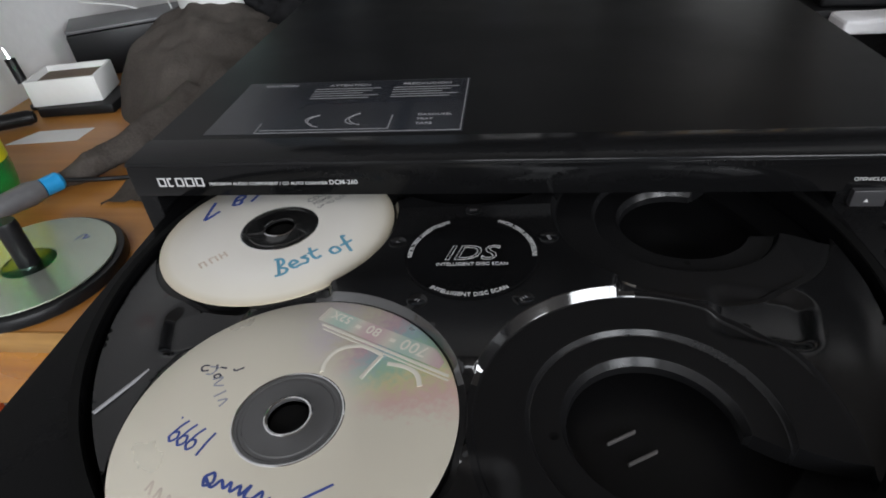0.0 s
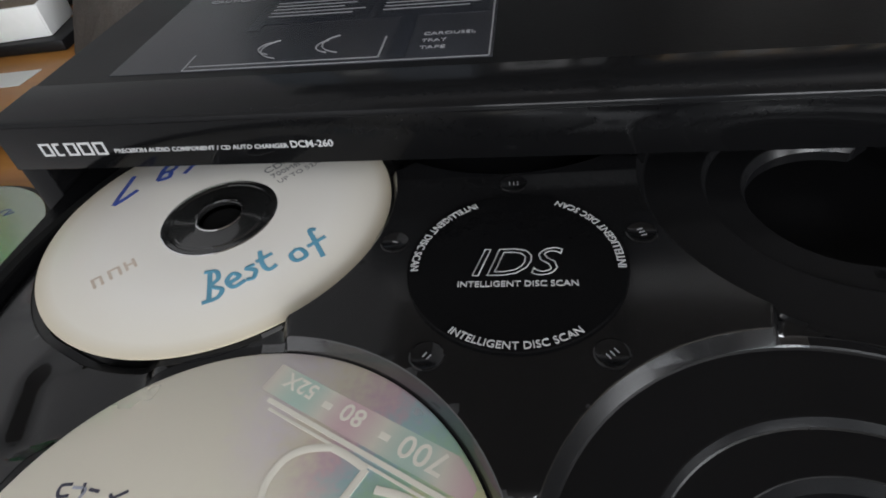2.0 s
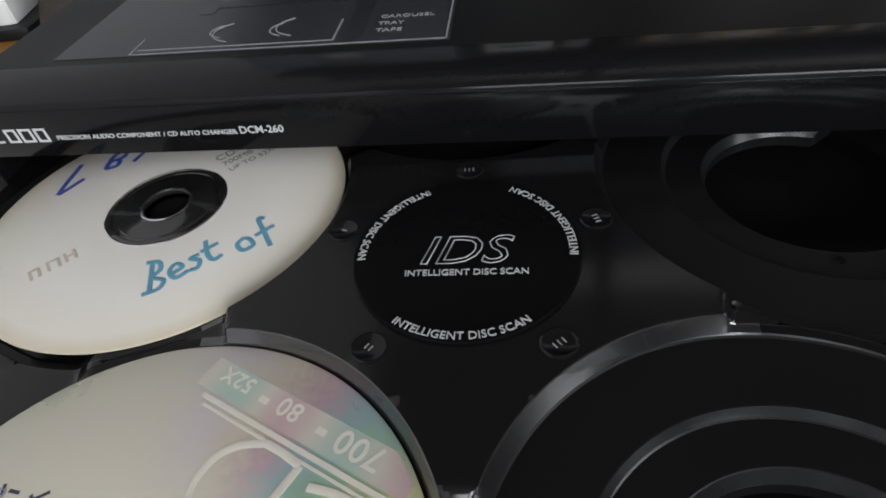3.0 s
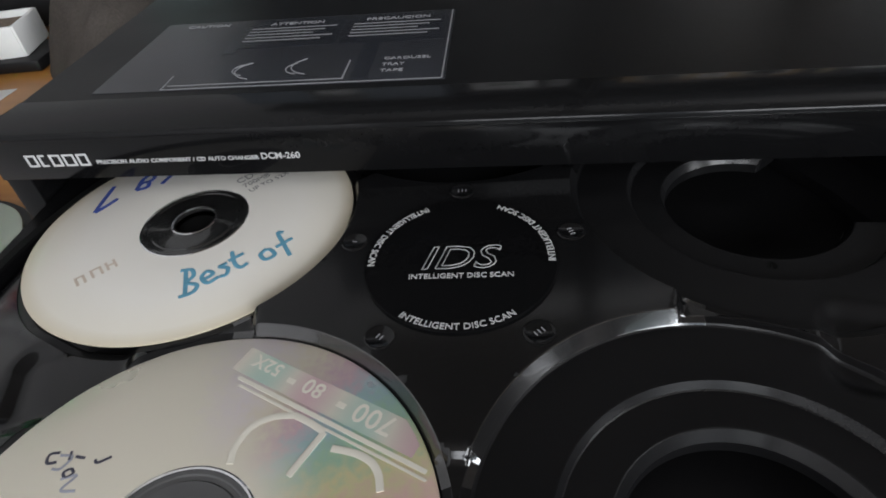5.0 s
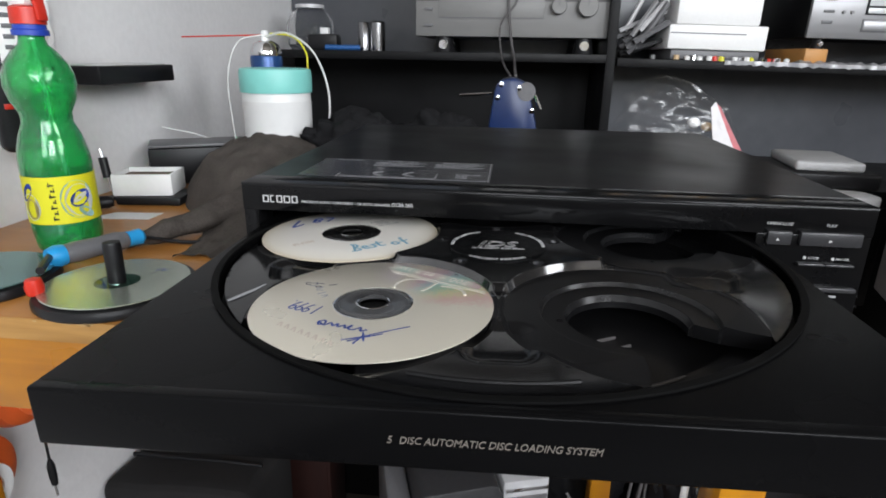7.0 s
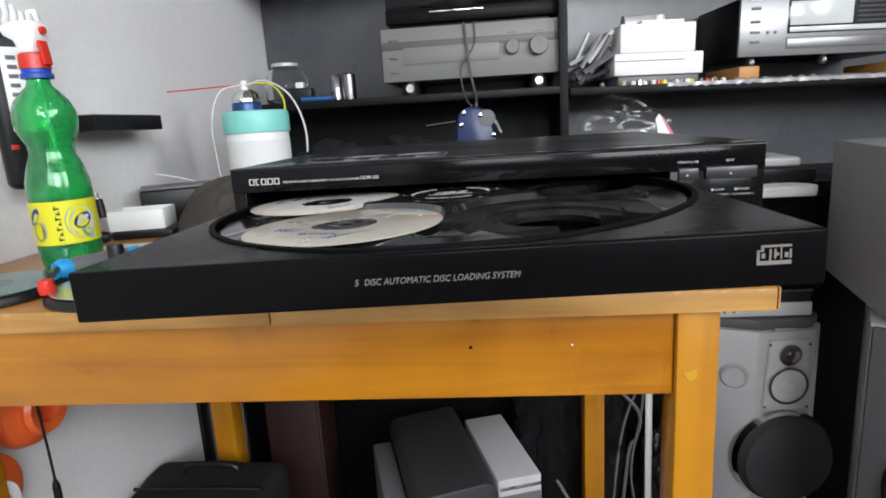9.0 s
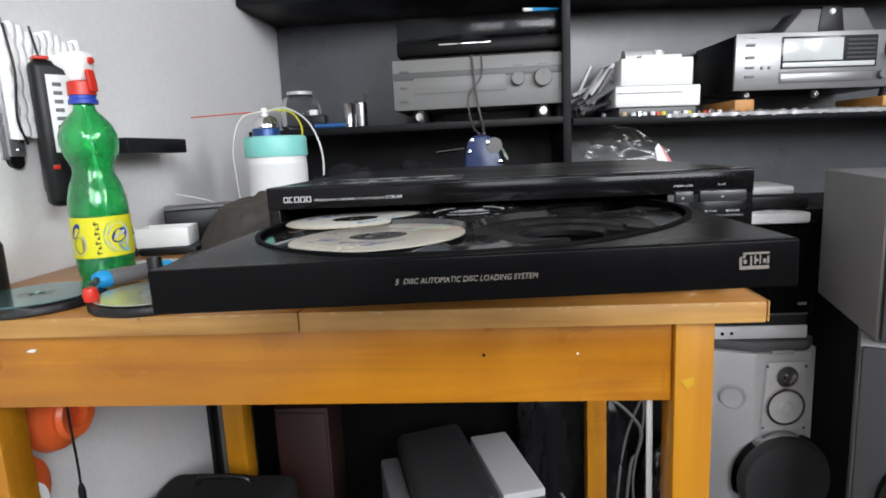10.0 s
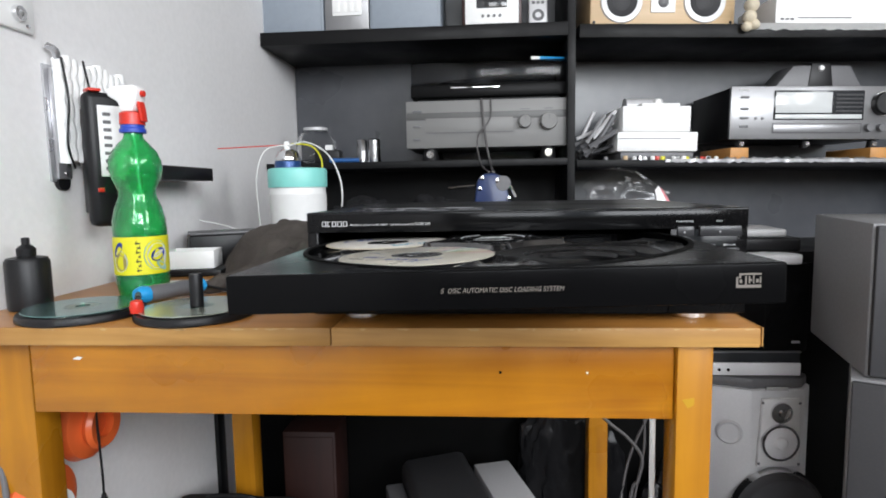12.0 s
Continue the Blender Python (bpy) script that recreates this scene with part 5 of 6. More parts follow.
def crumpled(sx, sy, sz, seed):
    bm = bmesh.new()
    bmesh.ops.create_icosphere(bm, subdivisions=5, radius=1)
    for v in bm.verts:
        d = v.co.normalized()
        k = 1 + 0.30 * noise.fractal(d * 2.6 + Vector((seed, 0, 0)), 0.8, 2.0, 5) + 0.10 * abs(noise.noise(d * 7 + Vector((0, seed, 0))))
        v.co = Vector((d.x * sx * k, d.y * sy * k, max(-sz, d.z * sz * k) + sz))
    return bm


single("dark_cloth", crumpled(0.085, 0.045, 0.056, 2.3), M_CLOTH_K, "crumpled black cloth lying behind the changer", "cloth", pose(-0.262, 0.500, 0.7505), angle=180)
single("dark_cloth", crumpled(0.075, 0.040, 0.058, 6.1), M_CLOTH_K, "crumpled black cloth heaped behind the changer", "cloth", pose(-0.125, 0.520, 0.7505), angle=180)

# plastic bag
def bag_mesh():
    bm = bmesh.new()
    nu, nv = 44, 34
    grid = []
    for j in range(nv + 1):
        v = j / nv
        row = []
        for i in range(nu):
            a = 2 * math.pi * i / nu
            rx = (0.125 * (1 - 0.55 * v ** 1.6)) * (1 + 0.16 * noise.noise((math.cos(a) * 2, math.sin(a) * 2, v * 5)))
            ry = (0.060 * (1 - 0.35 * v)) * (1 + 0.25 * noise.noise((math.cos(a) * 3, math.sin(a) * 3, v * 6 + 4)))
            k = math.sqrt(max(0.0, 1 - max(0, (v - 0.75) / 0.25) ** 2)) if v > 0.75 else 1
            n2 = 0.012 * noise.fractal((math.cos(a) * 5, math.sin(a) * 5, v * 7), 0.8, 2.0, 4)
            row.append(bm.verts.new(((rx * k + n2) * math.cos(a) - 0.05 * v, (ry * k + n2) * math.sin(a), 0.178 * v + 0.006 * noise.noise((a * 3, v * 4, 1)))))
        grid.append(row)
    for j in range(nv):
        for i in range(nu):
            bm.faces.new((grid[j][i], grid[j][(i + 1) % nu], grid[j + 1][(i + 1) % nu], grid[j + 1][i]))
    for v in bm.verts:
        v.co.z = max(v.co.z, 0.0)
    bmesh.ops.recalc_face_normals(bm, faces=bm.faces)
    return bm


bag = thing("plastic_bag", pose(0.300, 0.73, 0.7482), "crinkled clear plastic bag with small parts and a red print", "plastic bag")
M_BAG = bpy.data.materials.new("crinkled_bag_film")
M_BAG.use_nodes = True
bt = M_BAG.node_tree
bt.nodes.remove(bt.nodes["Principled BSDF"])
b_tr, b_gl, b_mx = bt.nodes.new("ShaderNodeBsdfTransparent"), bt.nodes.new("ShaderNodeBsdfGlossy"), bt.nodes.new("ShaderNodeMixShader")
b_gl.inputs["Roughness"].default_value = 0.22
b_mx.inputs[0].default_value = 0.05
bt.links.new(b_tr.outputs[0], b_mx.inputs[1])
bt.links.new(b_gl.outputs[0], b_mx.inputs[2])
bt.links.new(b_mx.outputs[0], bt.nodes["Material Output"].inputs["Surface"])
M_PRINT_W = mat("white_bag_print", (0.84, 0.82, 0.83), 0.4, grain=0.1, scale=90)
part("bag_film", bag_mesh(), M_BAG, bag, "clear crinkled film", angle=60)
for i, (bx, by, bz, r, mm) in enumerate(((0.0, 0.0, 0.065, 0.024, M_GREY), (-0.03, 0.01, 0.05, 0.022, M_GREY), (0.04, 0.0, 0.04, 0.028, M_WHITE), (0.03, -0.01, 0.092, 0.010, M_PINE), (0.008, -0.01, 0.098, 0.011, M_WHITE))):
    blobm = bmesh.new()
    bmesh.ops.create_icosphere(blobm, subdivisions=2, radius=r)
    for v in blobm.verts:
        v.co *= 1 + 0.3 * noise.noise(v.co * 40 + Vector((i * 3, 0, 0)))
        v.co.z *= 0.8
    part("content_lump", blobm, mm, bag, "", pose(bx, by, bz))
part("white_print", prism([(0.022, 0.128), (0.029, 0.138), (0.070, 0.06), (0.072, 0.01), (0.036, 0.06)], -0.001, 0.001, m=pose(0.0, -0.043, 0.0, 90)), M_PRINT_W, bag, "white printed strip")
part("red_print", prism([(0.030, 0.136), (0.038, 0.130), (0.092, 0.045), (0.108, 0.01), (0.086, 0.03)], -0.001, 0.001, m=pose(0.0, -0.040, 0.0, 90)), mat("red_white_print", (0.62, 0.20, 0.22), 0.4, grain=0.3, scale=90), bag, "red printed strip")

# ---- on the wall ----
SHIFT = pose(0, 0.008, -0.008)
WX = WALL_X
brk = thing("wall_bracket", pose(WX, 0.19, 0.918) @ Matrix.Diagonal((1, 1, 0.86, 1)), "worn metal strap bracket hanging on the wall", "bracket")
part("strap", box(0.004, 0.010, -0.012, 0.014, 0.0, 0.175, 0.002), M_BRK, brk)
part("strap_back", box(0.0, 0.0038, -0.018, 0.018, -0.004, 0.18, 0.001), M_BRK, brk)
part("hook", tube(curve_points([(0.006, 0.0, 0.175), (0.014, -0.004, 0.19), (0.016, -0.010, 0.202), (0.008, -0.014, 0.208)], 14), 0.005, 10), M_BRK, brk)
part("end_plate", lathe([(0, 0), (0.012, 0), (0.012, 0.006), (0, 0.006)], 24, m=pose(0.0, 0.002, -0.006, 0, 90, 0)), M_RUBBER, brk, "dark round end")
for z in (0.01, 0.085, 0.165):
    part("rivet", lathe([(0, 0), (0.003, 0), (0.002, 0.002), (0, 0.002)], 12, m=pose(0.010, 0.001, z, 0, 90, 0)), M_CHROME, brk)
cfl = thing("wall_lamp_panel", pose(WX, 0.246, 0.940) @ Matrix.Diagonal((1, 0.95, 0.86, 1)), "bundle of white corrugated strips hanging on the wall", "strip bundle")
M_STRIP = mat("bright_white_plastic", (0.92, 0.92, 0.91), 0.3, grain=0.03)
for i in range(11):
    y = -0.060 + 0.0142 * i
    pts = [(0.012 + 0.0012 * math.sin(9 * t / 24.0 * math.pi), y, 0.165 * t / 24.0 + 0.006 * math.sin(i * 1.3)) for t in range(25)]
    part("strip", tube(pts, 0.0082, 10), M_STRIP, cfl)
part("strap", tube(curve_points([(0.022, -0.02, 0.17), (0.024, -0.012, 0.12), (0.022, 0.0, 0.06), (0.020, -0.006, 0.0)], 20), 0.0016, 8), M_RUBBER, cfl, "black strap")
part("strap", tube(curve_points([(0.022, -0.066, 0.165), (0.024, -0.060, 0.10), (0.022, -0.066, 0.03), (0.020, -0.052, -0.008)], 20), 0.0016, 8), M_RUBBER, cfl, "black strap")
hnd = thing("cordless_handset", pose(WX + 0.040, 0.222, 0.851, 0, 0, -38) @ Matrix.Diagonal((1, 1, 0.93, 1)), "black handset with a white key label hung on the wall", "handset")
part("handset_body", box(0.012, 0.040, -0.026, 0.026, 0.0, 0.200, 0.010, 3), M_RUBBER, hnd)
part("holder", box(-0.020, 0.014, -0.018, 0.018, 0.02, 0.18, 0.002), M_RUBBER, hnd)
part("key_label", box(0.0398, 0.0410, -0.012, 0.022, 0.075, 0.180, 0.0004), M_WHITE, hnd, "white strip with keys")
for i in range(8):
    part("key", box(0.0410, 0.0418, -0.006, 0.004, 0.084 + 0.0115 * i, 0.089 + 0.0115 * i, 0.0003), M_GREY, hnd)
part("red_clip", box(0.015, 0.037, -0.020, -0.004, 0.2002, 0.205, 0.001), M_RED, hnd)
part("red_clip", box(0.0395, 0.0425, -0.018, -0.010, 0.052, 0.058, 0.0006), M_RED, hnd)
wb = thing("wall_ledge", pose(WX, 0.43, 0.918), "small black box ledge fixed to the wall", "wall shelf")
part("ledge_body", box(0.0, 0.072, -0.10, 0.075, 0.0, 0.024, 0.002), M_RUBBER, wb)
part("ledge_inlay", box(0.012, 0.064, -0.09, 0.066, 0.0242, 0.0256, 0.0005), M_PAPER, wb, "pale top")
part("ledge_mark", box(0.030, 0.033, -0.1006, -0.0994, 0.008, 0.017), M_INK_G, wb)
sock = thing("wall_socket", pose(WX, 0.125, 1.125), "old cream wall socket with a metal contact", "socket")
part("plate", box(0.0, 0.008, -0.035, 0.035, -0.020, 0.05, 0.003), M_WHITE, sock)
part("contact", lathe([(0.004, 0), (0.010, 0), (0.009, 0.006), (0.004, 0.006), (0.004, 0)], 20, m=pose(0.008, 0.006, 0.0, 0, 90, 0)), M_CHROME, sock)
part("screw", lathe([(0, 0), (0.003, 0), (0.002, 0.002), (0, 0.002)], 12, m=pose(0.008, 0.022, -0.012, 0, 90, 0)), M_CHROME, sock)

# orange headphones hanging under the table
hp = thing("orange_headphones", pose(WX, 0.135, 0.508), "orange headphones hanging on the wall under the table", "headphones")
cup = [(0, 0), (0.034, 0.002), (0.046, 0.010), (0.050, 0.022), (0.046, 0.034), (0.030, 0.042), (0, 0.044)]
HX = -0.562 - WX
part("ear_cup", lathe(cup, 40, m=pose(HX - 0.044, 0.0, 0.080, 0, 90, 0)), M_ORANGE, hp)
part("ear_pad", lathe([(0.018, 0), (0.030, 0.0), (0.034, 0.008), (0.030, 0.014), (0.018, 0.012), (0.018, 0)], 40, m=pose(HX - 0.002, 0.0, 0.080, 0, 90, 0)), M_ORANGE, hp)
part("ear_cup", lathe(cup, 40, m=pose(HX - 0.044, -0.082, 0.012, 0, 90, 0)), M_ORANGE, hp)
part("ear_ring", lathe([(0.016, 0), (0.030, 0), (0.028, 0.006), (0.016, 0.006), (0.016, 0)], 40, m=pose(HX - 0.004, -0.084, 0.000, 0, 90, 0)), M_WHITE, hp, "white cup ring")
part("headband", tube(curve_points([(HX - 0.022, 0.050, 0.075), (HX - 0.022, 0.060, 0.110), (0.02, 0.03, 0.150), (0.012, -0.04, 0.165), (0.02, -0.10, 0.12), (HX - 0.022, -0.130, 0.010)], 40), 0.0035, 8), M_GREY, hp)
part("hook", tube([(0.0002, -0.04, 0.1590), (0.018, -0.04, 0.1590), (0.022, -0.04, 0.166)], 0.0025, 8), M_CHROME, hp)
cab = thing("plug_cable", pose(-0.553, 0.117, 0.687), "thin black cable with a plug hanging under the table", "cable")
part("cord", tube(curve_points([(-0.002, 0, 0.041), (0.001, 0.0, -0.05), (0.004, 0.0, -0.15), (0.004, 0, -0.19)], 20), 0.0016, 8), M_RUBBER, cab)
part("plug", lathe([(0, 0), (0.0035, 0.001), (0.0045, 0.012), (0.0045, 0.028), (0.0025, 0.036), (0, 0.038)], 16, m=pose(0.004, 0, -0.225)), M_RUBBER, cab)
part("pin", tube([(0.004, 0, -0.225), (0.004, 0, -0.24)], 0.0016, 8), M_CHROME, cab)

# ---- on the shelves ----
SHIFT = SHELF_SHIFT
Y0 = 0.955


def feet(parent, xs, y, z0, z1, r=0.016):
    for x in xs:
        part("foot", lathe([(0, z0), (r, z0), (r * 1.05, z0 + 0.003), (r * 0.8, z1), (0, z1)], 24, m=pose(x, y, 0)), M_RUBBER, parent)
        part("foot_cap", lathe([(0, 0), (r * 0.5, 0), (r * 0.45, 0.002), (0, 0.002)], 16, m=pose(x, y - r, (z0 + z1) / 2, 90)), M_CHROME, parent)


amp = thing("amplifier", pose(-0.0235, Y0, 0.992), "silver stereo amplifier with two round knobs on the shelf", "amplifier")
part("case", box(-0.211, 0.211, 0.006, 0.235, 0.034, 0.155, 0.001), M_AMP, amp)
part("front_panel", box(-0.213, 0.213, -0.004, 0.0055, 0.034, 0.158, 0.0015), M_AMP, amp, "brushed silver front")
part("panel_band", box(-0.212, 0.212, -0.0048, -0.0038, 0.108, 0.127, 0.0003), M_AMP_D, amp, "darker grey band across the front")
part("flap", box(-0.160, 0.072, -0.0062, -0.0030, 0.074, 0.112, 0.0006), M_AMP, amp)
part("flap_line", box(-0.160, 0.072, -0.0068, -0.0060, 0.0725, 0.0745), M_GREY, amp)
for kx, kr in ((0.103, 0.0165), (0.165, 0.022)):
    kn = part("knob", lathe([(0, 0), (kr, 0), (kr, 0.014), (kr * 0.92, 0.018), (0, 0.018)], 36, m=pose(kx, -0.0048, 0.098, 90)), M_AMP, amp, "turned silver knob")
    part("pointer", box(kx - 0.0008, kx + 0.0008, -0.0240, -0.0226, 0.100, 0.098 + kr * 0.85), M_GREY, kn)
    part("legend", box(kx - 0.012, kx + 0.012, -0.0046, -0.0036, 0.130, 0.133), M_GREY, amp)
for bz, bw in ((0.128, 0.024), (0.088, 0.020), (0.054, 0.020)):
    part("button", box(-0.195, -0.195 + bw, -0.0075, -0.003, bz, bz + 0.006, 0.0008), M_GREY, amp)
feet(amp, (-0.15, 0.165), 0.02, 0.0002, 0.034, 0.022)
feet(amp, (-0.15, 0.165), 0.20, 0.0002, 0.034, 0.022)
tt = thing("turntable", pose(-0.016, Y0 + 0.005, 1.1505), "black turntable with a closed smoked lid, on the amplifier", "turntable")
part("plinth", box(-0.208, 0.208, 0.0, 0.22, 0.010, 0.044, 0.004), M_BLACK, tt)
part("plinth_strip", box(-0.10, 0.03, -0.0015, 0.001, 0.0325, 0.0355, 0.0004), M_CHROME, tt)
part("lid", box(-0.206, 0.206, 0.002, 0.218, 0.0445, 0.102, 0.004), M_SMOKE, tt, "smoked clear lid")
part("platter", lathe([(0, 0.0445), (0.10, 0.0445), (0.10, 0.058), (0, 0.058)], 48, m=pose(-0.04, 0.11, 0)), M_RUBBER, tt)
part("foot", box(-0.19, 0.19, 0.02, 0.20, 0.0, 0.0098, 0.002), M_RUBBER, tt)
pen = thing("blue_pen", pose(0.12, Y0 + 0.03, 1.2530), "blue and white pen lying on the turntable lid", "pen")
part("barrel", tube([(0.0, 0, 0.006), (0.07, 0.02, 0.006)], 0.0055, 10), M_BLUE, pen)
part("end", tube([(-0.022, -0.006, 0.006), (0.0, 0, 0.006)], 0.005, 10), M_WHITE, pen)
cord_pts = curve_points([(-0.035, 0.948, 1.153), (-0.03, 0.940, 1.10), (-0.022, 0.930, 1.03), (-0.012, 0.90, 0.98), (-0.01, 0.78, 0.962), (-0.008, 0.66, 0.952)], 50)
single("hanging_cable", tube(cord_pts, 0.0030, 8), M_CABLE_G, "grey cable hanging over the amplifier front", "cable")
cord_pts = curve_points([(-0.010, 0.948, 1.153), (-0.012, 0.938, 1.10), (-0.045, 0.928, 1.05), (-0.040, 0.90, 0.99), (-0.03, 0.78, 0.966), (-0.018, 0.66, 0.952)], 50)
single("hanging_cable", tube(cord_pts, 0.0020, 8), M_CABLE_G, "thin grey cable hanging over the amplifier front", "cable")

# small things left of the amplifier
for i, (sx, sr, sh) in enumerate(((-0.365, 0.014, 0.060), (-0.332, 0.017, 0.062))):
    single("metal_cylinder", lathe([(0, 0), (sr, 0), (sr, sh), (sr * 0.85, sh + 0.003), (0, sh + 0.003)], 28, m=pose(sx, 0.985, 0.9922)), M_GUN, "small polished metal cylinder on the shelf", "cylinder", group="metal cylinders")
jar = thing("glass_jar", pose(-0.505, 1.02, 0.9922), "clear glass jar with a lid on the shelf", "jar")
part("jar_body", lathe([(0, 0), (0.048, 0), (0.055, 0.01), (0.056, 0.06), (0.042, 0.085), (0.030, 0.092), (0.028, 0.092), (0.040, 0.083), (0.053, 0.058), (0.052, 0.012), (0, 0.004)], 40), M_FILM, jar)
part("jar_lid", lathe([(0.025, 0.094), (0.034, 0.094), (0.034, 0.102), (0, 0.103), (0, 0.0945)], 32), M_SILVER_P, jar)
single("black_charger", box(-0.035, 0.035, -0.02, 0.02, 0, 0.035, 0.004), M_RUBBER, "small black charger on the shelf", "charger", pose(-0.455, 0.965, 0.9922))
single("white_plug", box(-0.010, 0.010, -0.008, 0.008, 0, 0.014, 0.002), M_WHITE, "small white plug on the black charger", "plug", pose(-0.452, 0.962, 1.0274))
single("blue_tool", tube([(-0.04, 0, 0.006), (0.04, 0, 0.006)], 0.006, 12), mat("deep_blue_plastic", (0.02, 0.10, 0.30), 0.4, grain=0.1), "blue pen lying at the shelf edge", "pen", pose(-0.405, 0.940, 0.9922, 0, 0, 4))
SHIFT = SHELF_SHIFT @ RIGHT
for i in range(17):
    random.seed(40 + i)
    p0 = Vector((0.220 + 0.045 * random.random(), 0.955 + 0.09 * random.random(), 0.9905 + 0.012 * (i % 5)))
    ang = radians(18 + 58 * random.random())
    L = 0.075 + 0.06 * random.random()
    d = Vector((math.cos(ang), 0.2 * (random.random() - 0.5), math.sin(ang))) * L
    if p0.x + d.x > 0.322:
        d.x = 0.322 - p0.x
    single("flat_bar", tube([p0 + Vector((0, 0, 0.006)), p0 + d], 0.0050 + 0.003 * random.random(), 6), (M_CHAR, M_GREY, M_GREY, M_SPK, M_SILVER_P)[i % 5], "grey metal bar in a leaning bundle on the shelf", "metal bar", group="leaning metal bars")

printer = thing("small_printer", pose(0.428, Y0, 0.9865), "white compact printer on a dark base on the shelf", "printer")
part("base", box(-0.095, 0.100, 0.004, 0.16, 0.0002, 0.022, 0.003), M_GREY, printer)
part("lower_body", box(-0.107, 0.107, -0.004, 0.17, 0.0225, 0.074, 0.004), M_WHITE, printer)
part("seam", box(-0.104, 0.060, -0.0048, -0.003, 0.055, 0.0575), M_INK_G, printer)
part("upper_body", box(-0.093, 0.088, 0.0, 0.165, 0.0745, 0.142, 0.004), M_WHITE, printer)
part("paper_roll", lathe([(0, -0.05), (0.022, -0.05), (0.022, 0.05), (0, 0.05)], 28, m=pose(-0.015, 0.08, 0.150, 0, 90, 0)), M_SILVER_P, printer)
part("paper_guide", box(-0.040, 0.062, 0.010, 0.06, 0.1425, 0.150, 0.002), M_WHITE, printer)
part("guide_knob", lathe([(0, 0), (0.012, 0), (0.010, 0.012), (0, 0.014)], 20, m=pose(0.008, 0.03, 0.1505)), M_WHITE, printer)
for i in range(26):
    random.seed(80 + i)
    mm = random.choice((M_RED, M_YELLOW, M_WHITE, M_CHROME, M_RUBBER, M_PINE, M_WHITE, M_CHROME, M_GREY))
    sx = 0.225 + 0.36 * random.random()
    single("small_part", lathe([(0, 0), (0.004 + 0.003 * random.random(), 0), (0.006, 0.006 + 0.004 * random.random()), (0, 0.010)], 10, m=pose(sx, 0.932 + 0.016 * random.random(), 0.9868)), mm, "small coloured electronic part at the shelf edge", "component", group="loose components on the shelf")

rec = thing("av_receiver", pose(0.832, Y0, 0.9965), "silver receiver with a wide display, on wooden blocks on the shelf", "receiver")
part("case", box(-0.212, 0.212, 0.006, 0.235, 0.046, 0.178, 0.001), M_BLACK, rec, "black sheet metal case")
part("front_panel", box(-0.215, 0.215, -0.004, 0.0055, 0.044, 0.181, 0.0015), M_SILVER, rec, "brushed silver front")
part("display_frame", box(-0.102, 0.135, -0.0065, -0.0035, 0.094, 0.170, 0.001), M_DISPLAY_D, rec)
# white reflection on the display is painted as a pale base colour
part("display", box(-0.098, 0.050, -0.0075, -0.006, 0.112, 0.165, 0.0006), M_DISPLAY, rec, "display painted pale for its white reflection")
part("display_strip", box(-0.098, 0.130, -0.0075, -0.006, 0.097, 0.108, 0.0006), M_DISPLAY, rec)
for i in range(5):
    part("vent_slat", box(0.060, 0.130, -0.0085, -0.006, 0.114 + 0.0105 * i, 0.119 + 0.0105 * i, 0.0006), M_CHAR, rec)
part("drawer_frame", box(-0.104, 0.132, -0.0060, -0.0035, 0.059, 0.086, 0.001), M_GREY, rec)
part("drawer_flap", box(-0.101, 0.129, -0.0072, -0.0055, 0.063, 0.082, 0.0008), M_SILVER, rec)
for bz in (0.150, 0.120, 0.096, 0.074):
    part("button", box(-0.190, -0.168, -0.007, -0.003, bz, bz + 0.006, 0.0008), M_GREY, rec)
for bx in (-0.148, -0.130):
    part("jack", lathe([(0, 0), (0.004, 0), (0.0035, 0.003), (0, 0.003)], 14, m=pose(bx, -0.004, 0.098, 90)), M_GREY, rec)
part("volume_knob", lathe([(0, 0), (0.029, 0), (0.029, 0.016), (0.026, 0.020), (0, 0.020)], 40, m=pose(0.182, -0.004, 0.135, 90)), M_RUBBER, rec, "dark volume knob")
part("knob_ring", lathe([(0.0292, 0), (0.0325, 0), (0.0315, 0.004), (0.0292, 0.004), (0.0292, 0)], 40, m=pose(0.182, -0.004, 0.135, 90)), M_CHROME, rec)
for bx in (0.150, 0.182):
    part("small_knob", lathe([(0, 0), (0.011, 0), (0.010, 0.012), (0, 0.012)], 24, m=pose(bx, -0.004, 0.074, 90)), M_GREY, rec)
part("maker_plate", box(-0.192, -0.168, -0.0052, -0.0035, 0.169, 0.174), M_INK_W, rec)
feet(rec, (-0.175, 0.0, 0.18), 0.02, 0.022, 0.044, 0.012)
for bx in (-0.190, 0.180):
    single("wooden_block", box(-0.024, 0.024, 0.0, 0.18, 0, 0.0318, 0.0015), mat("orange_wood_block", (0.55, 0.26, 0.07), 0.5, grain=0.2, scale=30), "orange-brown wooden block under the receiver", "wood block", pose(0.832 + bx, Y0 - 0.012, 0.9867), "wooden blocks under the receiver")
foil = bmesh.new()
rowsf = []
for i in range(150):
    xx = 0.44 + 0.68 * i / 149
    back = 0.975 if xx > 0.60 else 0.9265
    rowsf.append([foil.verts.new((xx, 0.9225 + 0.002 * noise.noise((xx * 90, 5, 0)), 0.9795 + 0.004 * noise.noise((xx * 80, 7, 0)))),
                  foil.verts.new((xx, 0.9225 + 0.0025 * noise.noise((xx * 60, 2, 0)), 0.9880)),
                  foil.verts.new((xx, 0.9250 if back < 0.95 else 0.936, 0.9880 + (0.008 if back > 0.95 else 0.001) * (0.5 + noise.noise((xx * 70, 1, 0))))),
                  foil.verts.new((xx, back, 0.9870))])
